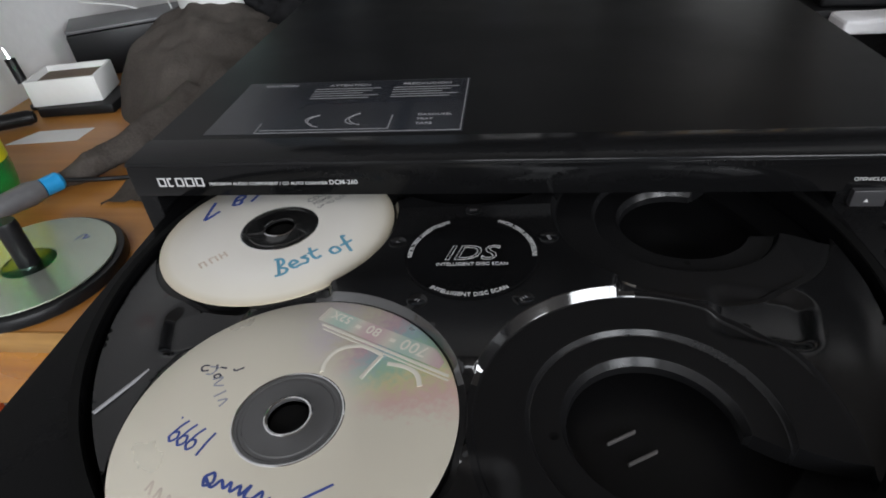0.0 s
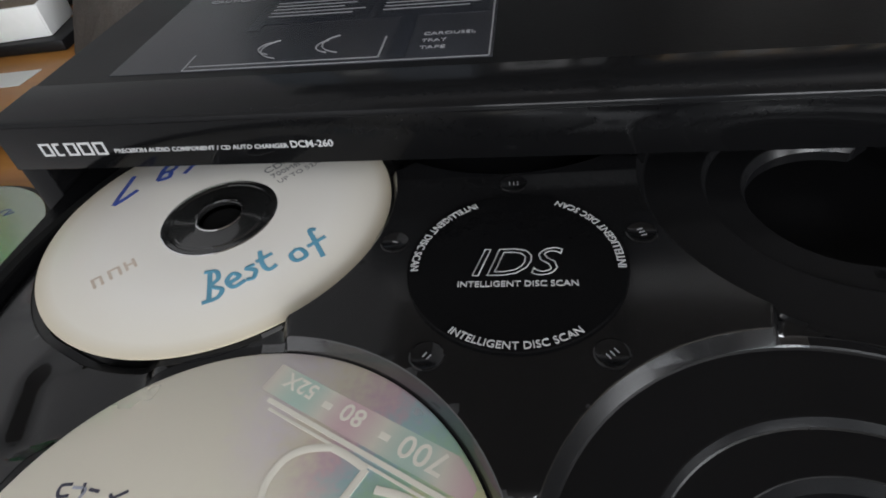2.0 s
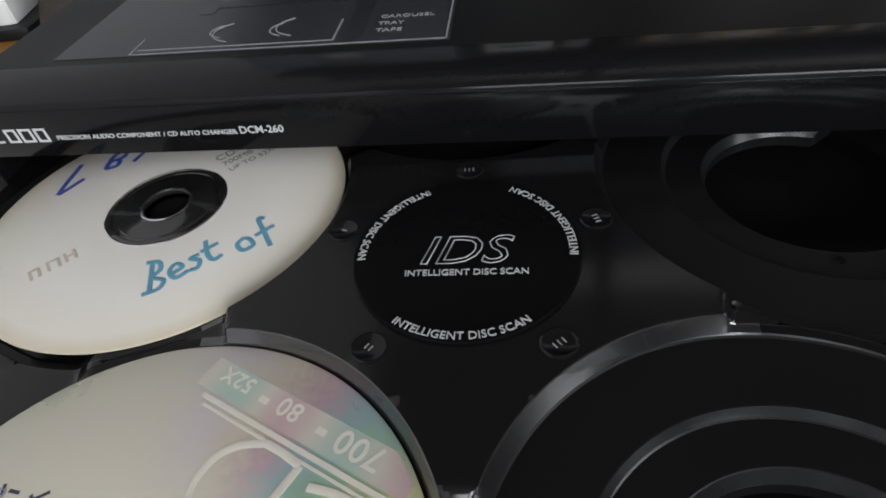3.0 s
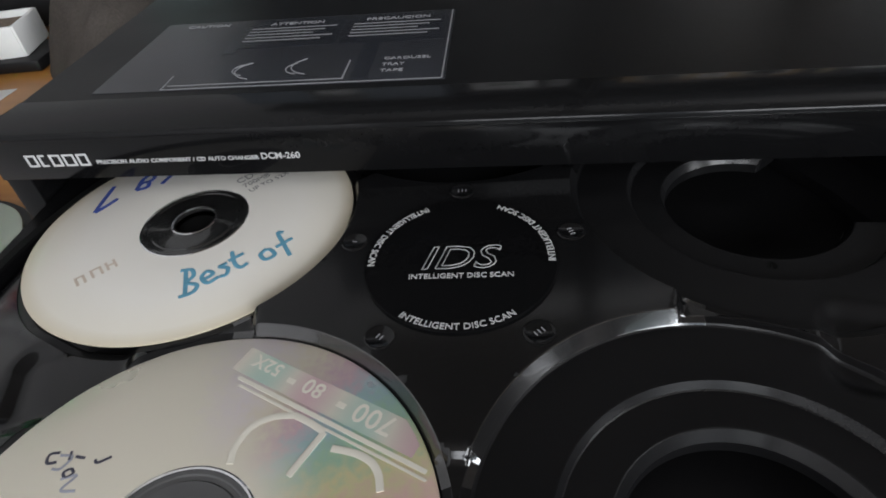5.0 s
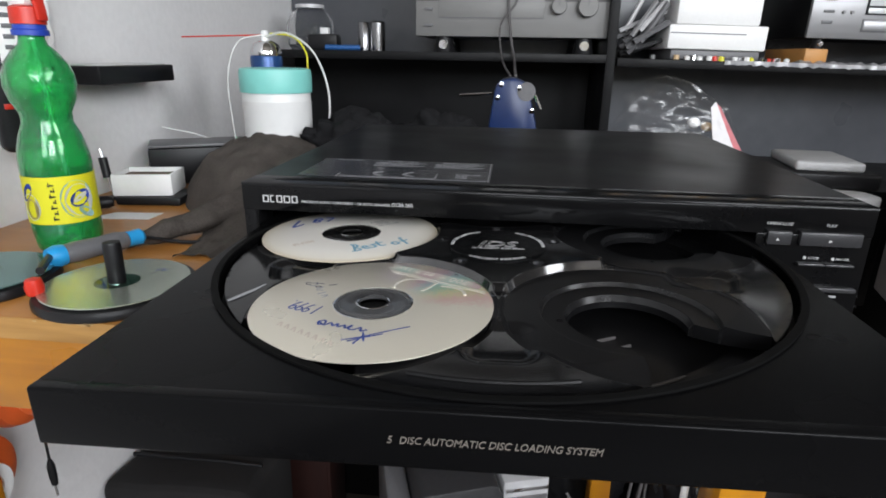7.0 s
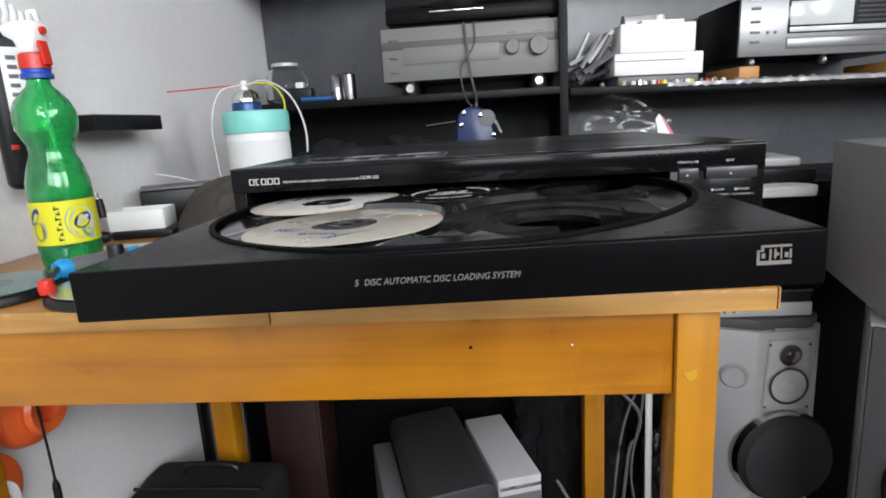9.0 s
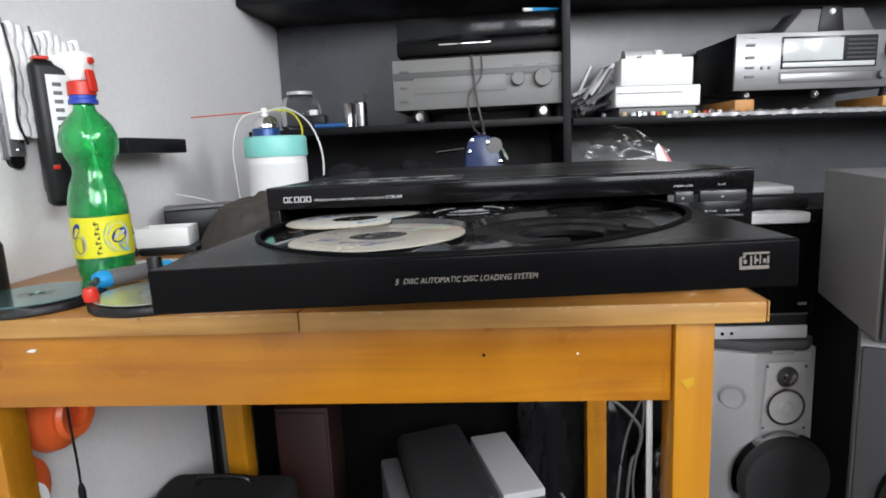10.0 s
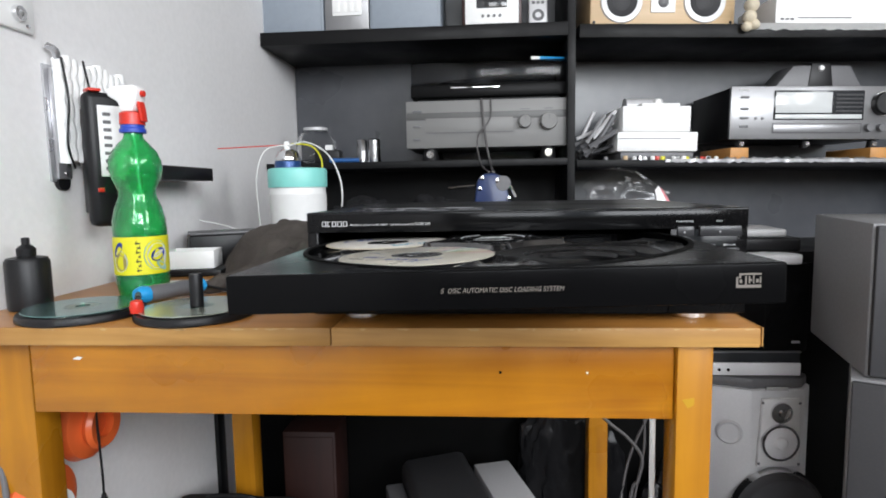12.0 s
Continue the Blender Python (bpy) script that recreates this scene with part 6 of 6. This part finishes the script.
for r0, r1 in zip(rowsf, rowsf[1:]):
    for k in range(3):
        foil.faces.new((r0[k], r1[k], r1[k + 1], r0[k + 1]))
bmesh.ops.solidify(foil, geom=foil.faces[:], thickness=0.0004)
single("crumpled_foil", foil, M_FOIL, "strip of crumpled silver film along the shelf edge", "foil", angle=20)
dock = thing("speaker_dock", pose(0.885, Y0 + 0.06, 1.178), "grey trapezoid desktop dock on the receiver", "dock")
part("dock_body", prism([(-0.125, 0), (0.125, 0), (0.085, 0.066), (-0.070, 0.066)], 0, 0.09, m=pose(0, 0.09, 0, 90), r=0.004), M_GREY, dock)
part("dock_center", prism([(-0.030, 0), (0.040, 0), (0.030, 0.072), (-0.022, 0.072)], 0, 0.095, m=pose(0, 0.092, 0, 90), r=0.003), M_RUBBER, dock)
part("dock_light", lathe([(0, 0), (0.008, 0), (0.006, 0.004), (0, 0.005)], 16, m=pose(0.004, -0.003, 0.058, 90)), M_WHITE, dock)

# upper shelf
SHIFT = SHELF_SHIFT
TZ = 1.3365
M_GREYBLUE = mat("grey_blue_speaker_box", (0.27, 0.31, 0.36), 0.5, grain=0.08, scale=60, big=6)
for x0, x1 in ((-0.632, -0.455), (-0.330, -0.140)):
    sb = thing("bookshelf_speaker", pose((x0 + x1) / 2, Y0 + 0.01, TZ), "grey-blue box on the top shelf", "loudspeaker", "grey-blue boxes")
    w = (x1 - x0) / 2
    part("cabinet", box(-w, w, 0, 0.2, 0, 0.26, 0.003), M_GREYBLUE, sb)
    part("grille", box(-w + 0.006, w - 0.006, -0.004, -0.0002, 0.008, 0.252, 0.002), M_GREYBLUE, sb)
cs = thing("mini_system", pose(-0.392, Y0 + 0.01, TZ), "white and silver mini system on the top shelf", "mini system")
part("cabinet", box(-0.060, 0.060, 0, 0.2, 0, 0.26, 0.003), M_SILVER, cs)
part("front_window", box(-0.038, 0.042, -0.004, -0.0002, 0.045, 0.11, 0.002), M_WHITE, cs)
for i in range(4):
    part("key", box(-0.030 + 0.018 * i, -0.018 + 0.018 * i, -0.007, -0.0038, 0.054, 0.098, 0.001), M_WHITE, cs)
part("foot_strip", box(-0.058, 0.058, -0.003, -0.0002, 0.002, 0.010, 0.001), M_GREY, cs)
rad = thing("table_radio", pose(-0.005, Y0 + 0.01, TZ), "wood-cased table radio with a lit white front", "radio")
part("cabinet", box(-0.078, 0.078, 0, 0.16, 0, 0.16, 0.004), M_RED_WOOD, rad)
part("front", box(-0.070, 0.070, -0.004, -0.0002, 0.010, 0.15, 0.002), M_WHITE, rad, "white front")
part("display", box(-0.040, 0.040, -0.0052, -0.0038, 0.050, 0.08, 0.001), M_DISPLAY_D, rad)
for i in range(4):
    part("key", lathe([(0, 0), (0.004, 0), (0.0035, 0.003), (0, 0.003)], 14, m=pose(-0.024 + 0.015 * i, -0.004, 0.030, 90)), M_GREY, rad)
rem = thing("remote_control", pose(0.118, Y0 + 0.03, TZ, -8, 0, 0), "grey remote control standing upright on the top shelf", "remote control")
part("remote_body", box(-0.025, 0.025, 0, 0.018, 0.001, 0.17, 0.005), M_SILVER_P, rem)
part("pad", lathe([(0.008, 0), (0.016, 0), (0.015, 0.002), (0.008, 0.002), (0.008, 0)], 24, m=pose(0, 0.0, 0.036, 90)), M_GREY, rem)
for i in range(9):
    part("key", box(-0.016 + 0.012 * (i % 3), -0.008 + 0.012 * (i % 3), -0.002, 0.001, 0.066 + 0.013 * (i // 3), 0.073 + 0.013 * (i // 3), 0.0008), M_GREY, rem)
TZR = 1.3295
SHIFT = SHELF_SHIFT @ RIGHT
ws = thing("centre_speaker", pose(0.432, Y0 + 0.005, TZR), "pale wood centre loudspeaker with two dark cones on the top shelf", "loudspeaker")
part("cabinet", box(-0.188, 0.188, 0, 0.2, 0.0002, 0.13, 0.003), M_PINE, ws)
for cx in (-0.108, 0.108):
    part("surround", lathe([(0.036, 0), (0.055, 0), (0.053, 0.005), (0.040, 0.006), (0.036, 0)], 40, m=pose(cx, -0.0002, 0.064, 90)), M_SILVER_P, ws)
    part("cone_basket", lathe([(0, 0.0002), (0.0365, 0.0002), (0.0365, 0.0016), (0, 0.0016)], 40, m=pose(cx, -0.0002, 0.064, 90)), M_RUBBER, ws)
    part("cone", lathe([(0.0, 0.002), (0.012, 0.003), (0.024, -0.001), (0.039, 0.004)], 40, m=pose(cx, -0.0035, 0.064, 90)), M_CONE, ws)
part("tweeter_plate", box(-0.032, 0.032, -0.004, -0.0002, 0.036, 0.11, 0.002), M_WHITE, ws)
part("tweeter", lathe([(0, 0.006), (0.010, 0.004), (0.014, 0), (0, 0)], 24, m=pose(0, -0.004, 0.062, 90)), M_GREY, ws)
for cx in (-0.178, 0.178):
    part("screw", lathe([(0, 0), (0.004, 0), (0.003, 0.002), (0, 0.002)], 12, m=pose(cx, -0.0002, 0.012, 90)), M_RUBBER, ws)
toy = bmesh.new()
for cx, cz, r in ((0, 0.012, 0.017), (0.012, -0.006, 0.014), (-0.006, -0.012, 0.013), (0.004, 0.040, 0.018), (0.010, 0.070, 0.015), (-0.002, 0.095, 0.016)):
    s_ = bmesh.new()
    bmesh.ops.create_icosphere(s_, subdivisions=2, radius=r)
    for v in s_.verts:
        v.co *= 1 + 0.15 * noise.noise(v.co * 90)
        v.co += Vector((cx, -0.012, cz))
    join(toy, s_)
single("garlic_string", toy, mat("cream_plait", (0.62, 0.55, 0.42), 0.8, grain=0.2, scale=200, bump=0.0006), "cream coloured plaited string hanging over the shelf edge", "ornament", pose(0.634, SH_Y - 0.008, TZR))
dvd = thing("white_player", pose(0.875, Y0 + 0.005, TZR), "white and silver disc player on the top shelf", "disc player")
part("case", box(-0.148, 0.148, 0, 0.2, 0.006, 0.08, 0.003), M_WHITE, dvd)
part("tray_line", box(-0.09, 0.05, -0.001, 0.001, 0.022, 0.025), M_GREY, dvd)
part("foot", box(-0.14, 0.14, 0.01, 0.19, 0.0002, 0.0058, 0.001), M_RUBBER, dvd)
for i in range(3):
    part("key", box(-0.135 + 0.013 * i, -0.126 + 0.013 * i, -0.002, 0.001, 0.018, 0.023, 0.0006), M_GREY, dvd)
foil2 = bmesh.new()
rowsf = []
for i in range(60):
    xx = 0.66 + 0.5 * i / 59
    rowsf.append([foil2.verts.new((xx, 0.9240, TZR - 0.016 - 0.006 * noise.noise((xx * 50, 4, 0)))), foil2.verts.new((xx, 0.9238, TZR + 0.001)), foil2.verts.new((xx, 0.952, TZR + 0.001))])
for r0, r1 in zip(rowsf, rowsf[1:]):
    for k in range(2):
        foil2.faces.new((r0[k], r1[k], r1[k + 1], r0[k + 1]))
bmesh.ops.solidify(foil2, geom=foil2.faces[:], thickness=0.0004)
single("torn_film", foil2, M_PAPER, "torn white film along the top shelf edge", "film", angle=20)

SHIFT = Matrix.Identity(4)

# ---- stack beside the table ----
SY = 0.60
M_CAB = mat("mid_silver_paint", (0.70, 0.70, 0.71), 0.4, 0.1, grain=0.06, scale=200)
M_PALE = mat("pale_silver_cone", (0.82, 0.82, 0.83), 0.45, grain=0.06, scale=200)
M_COVER = mat("charcoal_cloth_cover", (0.06, 0.06, 0.065), 0.7, grain=0.2, scale=500, bump=0.0002)
M_BAFFLE = mat("bright_silver_paint", (0.80, 0.80, 0.80), 0.35, 0.05, grain=0.05, scale=200)
SHIFT = pose(-0.012, 0.02, -0.024)
sony = thing("silver_speaker", pose(0.543, SY, 0.0), "silver-grey loudspeaker with a big dark woofer cover on the floor", "loudspeaker")
part("cabinet", prism([(-0.104, 0.22), (0.104, 0.22), (0.104, 0.03), (0.080, 0.0), (-0.030, -0.012), (-0.104, 0.02)], 0.040, 0.492, r=0.004), M_CAB, sony)
part("top_cap", prism([(-0.100, 0.215), (0.100, 0.215), (0.097, 0.03), (0.075, 0.004), (-0.028, -0.006), (-0.098, 0.024)], 0.4925, 0.514, r=0.005), M_GREY, sony)
part("plinth", box(-0.10, 0.10, 0.02, 0.21, 0.0242, 0.0395, 0.002), M_GREY, sony)
part("driver_plate", prism([(-0.020, 0.335), (0.066, 0.335), (0.062, 0.478), (-0.012, 0.478)], 0, 0.008, m=pose(0, -0.012, 0, 90, 0, 4), r=0.002), M_BAFFLE, sony, "bright silver driver plate")
for z, r, mt in ((0.450, 0.020, M_CHROME), (0.387, 0.036, M_PALE)):
    part("driver_ring", lathe([(r * 0.92, 0), (r * 1.08, 0), (r * 1.05, 0.005), (r * 0.92, 0.005), (r * 0.92, 0)], 36, m=pose(0.024, -0.020, z, 90, 0, 4)), M_CHROME, sony)
    part("driver_cone", lathe([(0, 0.012), (r * 0.3, 0.010), (r * 0.4, 0.006), (r * 0.92, 0.003), (r * 0.92, 0.0)], 36, m=pose(0.024, -0.020, z, 90, 0, 4)), mt, sony)
part("woofer_ring", lathe([(0.088, 0), (0.097, 0), (0.093, 0.014), (0.086, 0.014), (0.088, 0)], 56, m=pose(0.024, -0.014, 0.235, 90, 0, 4)), M_CHROME, sony)
part("woofer_cover", lathe([(0, 0.036), (0.07, 0.035), (0.083, 0.030), (0.088, 0.018), (0.088, 0.0)], 56, m=pose(0.024, -0.014, 0.235, 90, 0, 4)), M_COVER, sony, "dark domed woofer cover")
part("port", lathe([(0, 0.002), (0.018, 0.002), (0.022, 0.005), (0.026, 0), (0.018, 0)], 32, m=pose(-0.068, 0.0, 0.40, 90, 0, -22)), M_CAB, sony)
part("maker_plate", box(-0.002, 0.040, -0.0145, -0.010, 0.4935, 0.500, 0.0006), M_INK_W, sony)
for px_, pz_ in ((-0.012, 0.470), (0.060, 0.470), (-0.016, 0.342), (0.062, 0.342)):
    part("screw", lathe([(0, 0), (0.003, 0), (0.002, 0.002), (0, 0.002)], 10, m=pose(px_, -0.0205, pz_, 90)), M_GREY, sony)
slim = thing("slim_player", pose(0.525, SY + 0.005, 0.5145), "slim silver disc player on the loudspeaker", "disc player")
part("case", box(-0.090, 0.090, 0.0, 0.20, 0.004, 0.030, 0.002), M_PALE, slim)
part("foot", box(-0.08, 0.08, 0.02, 0.18, 0.0001, 0.0039, 0.001), M_RUBBER, slim)
part("dark_deck", box(-0.088, 0.088, 0.002, 0.20, 0.0302, 0.052, 0.002), M_DISPLAY_D, slim, "black glossy upper half")
part("trim", box(-0.089, 0.089, -0.001, 0.20, 0.0522, 0.0550, 0.0006), M_GREY, slim)
for px_ in (-0.072, -0.054):
    part("jack", lathe([(0, 0), (0.0032, 0), (0.003, 0.002), (0, 0.002)], 12, m=pose(px_, 0.0, 0.016, 90)), M_DARK, slim)
micro = thing("black_receiver", pose(0.540, SY, 0.5705), "black micro system box standing on the slim player", "micro system")
part("case", box(-0.100, 0.082, 0.004, 0.22, 0.0, 0.180, 0.004), M_BLACK, micro)
part("front", box(-0.099, 0.081, -0.002, 0.0035, 0.002, 0.178, 0.002), M_FACE, micro)
part("split", box(-0.004, -0.002, -0.0026, -0.0018, 0.004, 0.176), M_DARK, micro)
part("maker_plate", box(0.050, 0.066, -0.0028, -0.0018, 0.018, 0.023), M_INK_G, micro)
film = box(-0.082, 0.068, -0.098, 0.085, 0.0003, 0.0205, 0.005, 2)
bmesh.ops.subdivide_edges(film, edges=film.edges[:], cuts=7, use_grid_fill=True)
for v in film.verts:
    if v.co.z > 0.003:
        v.co += Vector((0.003, 0.003, 0.0022)) * noise.noise(v.co * 60)
M_FOAM = mat("white_foam", (0.80, 0.80, 0.82), 0.7, grain=0.06, scale=150, bump=0.0008)
single("foam_wrap", film, M_FOAM, "thick crinkled white foam sheet on the black micro system", "wrapping", pose(0.527, SY + 0.075, 0.7508), angle=60)
M_LIDG = mat("worn_grey_lid", (0.40, 0.40, 0.40), 0.45, grain=0.15, scale=120, big=14, rough_var=0.08)
boxs = thing("drive_case", pose(0.535, SY + 0.105, 0.7728, 0, 0, -6), "dark drive case with a pale lid on the foam sheet", "case")
part("case_body", box(-0.095, 0.085, -0.080, 0.085, 0.0, 0.028, 0.006, 3), M_RUBBER, boxs)
part("case_lid", box(-0.048, 0.060, -0.072, 0.072, 0.0282, 0.045, 0.005, 3), M_LIDG, boxs, "pale grey lid")

# two big loudspeakers, turned a little
SHIFT = Matrix.Identity(4)
for name, z0, z1, dx, turn, label in (("floor_speaker", 0.0, 0.597, -0.020, -31, "big dark grey floor loudspeaker with a round woofer"), ("stacked_speaker", 0.598, 0.827, 0.002, -14, "dark grey loudspeaker standing on the floor loudspeaker")):
    bs = thing(name, pose(0.521 + dx, 0.30, z0, 0, 0, turn), label, "loudspeaker", "stacked grey loudspeakers")
    hgt = z1 - z0
    part("cabinet", box(0.0, 0.26, 0.006, 0.29, 0.0, hgt, 0.003), M_SPK, bs)
    part("front_baffle", box(0.003, 0.257, -0.006, 0.0055, 0.003, hgt - 0.003, 0.003), M_CHAR, bs)
    wz = hgt * (0.45 if z0 else 0.62)
    part("woofer_ring", lathe([(0.080, 0), (0.098, 0), (0.094, 0.010), (0.082, 0.010), (0.080, 0)], 48, m=pose(0.128, -0.006, wz, 90)), M_RUBBER, bs)
    part("woofer_cone", lathe([(0, 0.006), (0.03, 0.004), (0.055, -0.002), (0.084, 0.008)], 48, m=pose(0.128, -0.006, wz, 90)), M_CONE, bs)
    part("badge", box(0.11, 0.146, -0.0075, -0.0055, 0.015, 0.022), M_INK_G, bs)

# ---- under the table ----
M_HOOD = mat("charcoal_plastic", (0.032, 0.032, 0.034), 0.5, grain=0.2, scale=120)
pcs = thing("office_machine", pose(0.065, 0.357, 0.0, 0, 0, 17), "charcoal and silver office machine standing under the table", "office machine")
part("body", box(-0.0735, 0.0, 0.0, 0.205, 0.0002, 0.340, 0.004), M_SILVER_P, pcs, "silver flank")
part("tilted_hood", prism([(-0.212, 0.0003), (-0.212, 0.335), (-0.205, 0.343), (-0.198, 0.346), (-0.098, 0.352), (-0.086, 0.348), (-0.0780, 0.330), (-0.0740, 0.300), (-0.0740, 0.0003)], 0, 0.262, m=pose(0, 0.245, 0, 90), r=0.004), M_HOOD, pcs, "charcoal rounded hood")
part("side_flap", box(-0.249, -0.2135, 0.002, 0.215, 0.0002, 0.316, 0.005), M_GREY, pcs, "grey side flap")
part("silver_strip", box(-0.070, -0.002, -0.0026, -0.0002, 0.322, 0.328, 0.0006), M_CHROME, pcs)
part("front_panel", box(-0.071, -0.003, -0.0022, -0.0002, 0.03, 0.312, 0.0008), M_SILVER, pcs)
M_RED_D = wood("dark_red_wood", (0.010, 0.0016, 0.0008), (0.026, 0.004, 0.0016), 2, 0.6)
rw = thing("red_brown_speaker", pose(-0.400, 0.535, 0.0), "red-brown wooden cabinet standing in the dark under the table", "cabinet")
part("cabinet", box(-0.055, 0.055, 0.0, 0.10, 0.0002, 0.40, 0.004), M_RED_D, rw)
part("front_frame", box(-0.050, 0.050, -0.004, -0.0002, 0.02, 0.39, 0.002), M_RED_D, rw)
bag = thing("dark_bag", pose(-0.502, 0.365, 0.0), "big dark grey bag standing against the wall under the table", "bag")
shell = box(-0.122, 0.122, -0.095, 0.080, 0.0002, 0.322, 0.024, 4)
bmesh.ops.subdivide_edges(shell, edges=shell.edges[:], cuts=3, use_grid_fill=True)
for v in shell.verts:
    if v.co.z > 0.02:
        v.co += 0.006 * noise.noise_vector(v.co * 14)
part("body", shell, M_SHELL, bag)
part("zip", tube([(-0.110, -0.02, 0.3235), (-0.03, -0.022, 0.3250), (0.05, -0.02, 0.3245), (0.110, -0.02, 0.3225)], 0.0032, 8), M_RUBBER, bag)
part("carry_handle", tube(curve_points([(-0.05, 0.03, 0.318), (-0.042, 0.03, 0.334), (0.0, 0.03, 0.338), (0.042, 0.03, 0.334), (0.05, 0.03, 0.318)], 24), 0.005, 8), M_RUBBER, bag)
# narrow dark strip, upright on the wall behind the table's rear leg
single("dark_wall_strip", box(0.0002, 0.010, -0.016, 0.016, 0.0, 0.66, 0.002), M_RUBBER, "dark vertical strip running up the wall under the table", "cable duct", pose(WX, 0.615, 0.0))
wc = curve_points([(0.139, 0.03, 0.653), (0.141, 0.035, 0.60), (0.146, 0.05, 0.50), (0.151, 0.055, 0.40), (0.15, 0.06, 0.2), (0.16, 0.08, 0.006)], 40)
single("white_power_cable", tube(wc, 0.0032, 10), M_CABLE_W, "thick white cable hanging down under the table", "cable")
gc = curve_points([(0.09, 0.30, 0.60), (0.14, 0.30, 0.535), (0.179, 0.30, 0.501), (0.201, 0.30, 0.469), (0.196, 0.30, 0.432), (0.185, 0.30, 0.40), (0.165, 0.28, 0.20), (0.16, 0.26, 0.006)], 60)
single("grey_cable", tube(gc, 0.0026, 10), M_CABLE_G, "grey cable hanging in a bow under the table", "cable")
gc = curve_points([(0.22, 0.30, 0.56), (0.18, 0.30, 0.46), (0.16, 0.28, 0.34), (0.15, 0.28, 0.2), (0.14, 0.28, 0.006)], 40)
single("grey_cable", tube(gc, 0.0020, 10), M_CABLE_G, "thin grey cable hanging under the table", "cable")

for ctrl, r in (([(0.08, 0.28, 0.38), (0.12, 0.25, 0.33), (0.17, 0.25, 0.35), (0.20, 0.27, 0.30), (0.16, 0.28, 0.22), (0.14, 0.28, 0.006)], 0.0024), ([(0.19, 0.30, 0.62), (0.205, 0.30, 0.50), (0.19, 0.30, 0.38), (0.205, 0.30, 0.25), (0.20, 0.30, 0.006)], 0.0018)):
    single("grey_cable", tube(curve_points(ctrl, 50), r, 8), M_CABLE_G, "tangled thin grey cable under the table", "cable")


def sack(name, m, sx, sy, sz, seed, label):
    bm = bmesh.new()
    bmesh.ops.create_icosphere(bm, subdivisions=5, radius=1)
    for v in bm.verts:
        d = v.co.normalized()
        k = 1 + 0.18 * noise.fractal(d * 2.2 + Vector((seed, 0, 0)), 0.8, 2.0, 5) + 0.05 * abs(noise.noise(d * 9 + Vector((0, seed, 0))))
        v.co = Vector((d.x * sx * k, d.y * sy * k, max(-sz, d.z * sz * k) + sz))
    return single(name, bm, M_SACK, label, "plastic sack", m, "black plastic sacks", angle=30)


M_SACK = mat("black_sack_film", (0.008, 0.008, 0.009), 0.3, grain=0.3, scale=80, big=12, bump=0.001, spec=0.2)
sack("black_sack", pose(0.13, 0.592, 0.002), 0.11, 0.045, 0.24, 3.1, "shiny black plastic sack under the table")
sack("black_sack", pose(0.33, 0.56, 0.002), 0.07, 0.07, 0.16, 8.7, "shiny black plastic sack beside the loudspeaker")
# marks of wear on the apron, leg and edge
rnd = random.Random(5)
M_SPOT = mat("ochre_paint", (0.52, 0.29, 0.012), 0.5)
M_CHIP = mat("bare_worn_wood", (0.50, 0.32, 0.13), 0.7, grain=0.2, scale=300)
part("chip", lathe([(0, 0), (0.0016, 0.0002), (0.0006, 0.0006), (0, 0.0006)], 10, m=pose(-0.022, 0.0038, 0.699, 90)), M_DARK, table, "dark knot")
part("chip", lathe([(0, 0), (0.0011, 0.0002), (0.0006, 0.0004), (0, 0.0004)], 10, m=pose(0.066, 0.0038, 0.699, 90)), M_PAPER, table, "pale chip")
part("chip", prism([(-0.006, -0.001), (0.002, -0.002), (0.006, 0.001), (0.0, 0.002)], 0, 0.0004, m=pose(-0.478, 0.0038, 0.712, 90)), M_PAPER, table, "pale scratch")
part("chip", prism([(-0.006, 0.002), (0.006, 0.004), (0.006, -0.003), (0.0, -0.007)], 0, 0.0004, m=pose(0.164, -0.0022, 0.672, 90)), M_SPOT, table, "yellow paint spot")
for i in range(26):
    u = rnd.uniform(-0.50, 0.225)
    if abs(u + 0.193) < 0.008:
        continue
    w = rnd.uniform(0.0015, 0.009)
    part("edge_chip", prism([(-w, 0), (-0.3 * w, -rnd.uniform(0.0008, 0.0025)), (0.6 * w, -rnd.uniform(0.0005, 0.002)), (w, 0), (0.2 * w, 0.0006)], 0, 0.0003, m=pose(u, TF - 0.0019, 0.7488, 90)), M_CHIP, table)
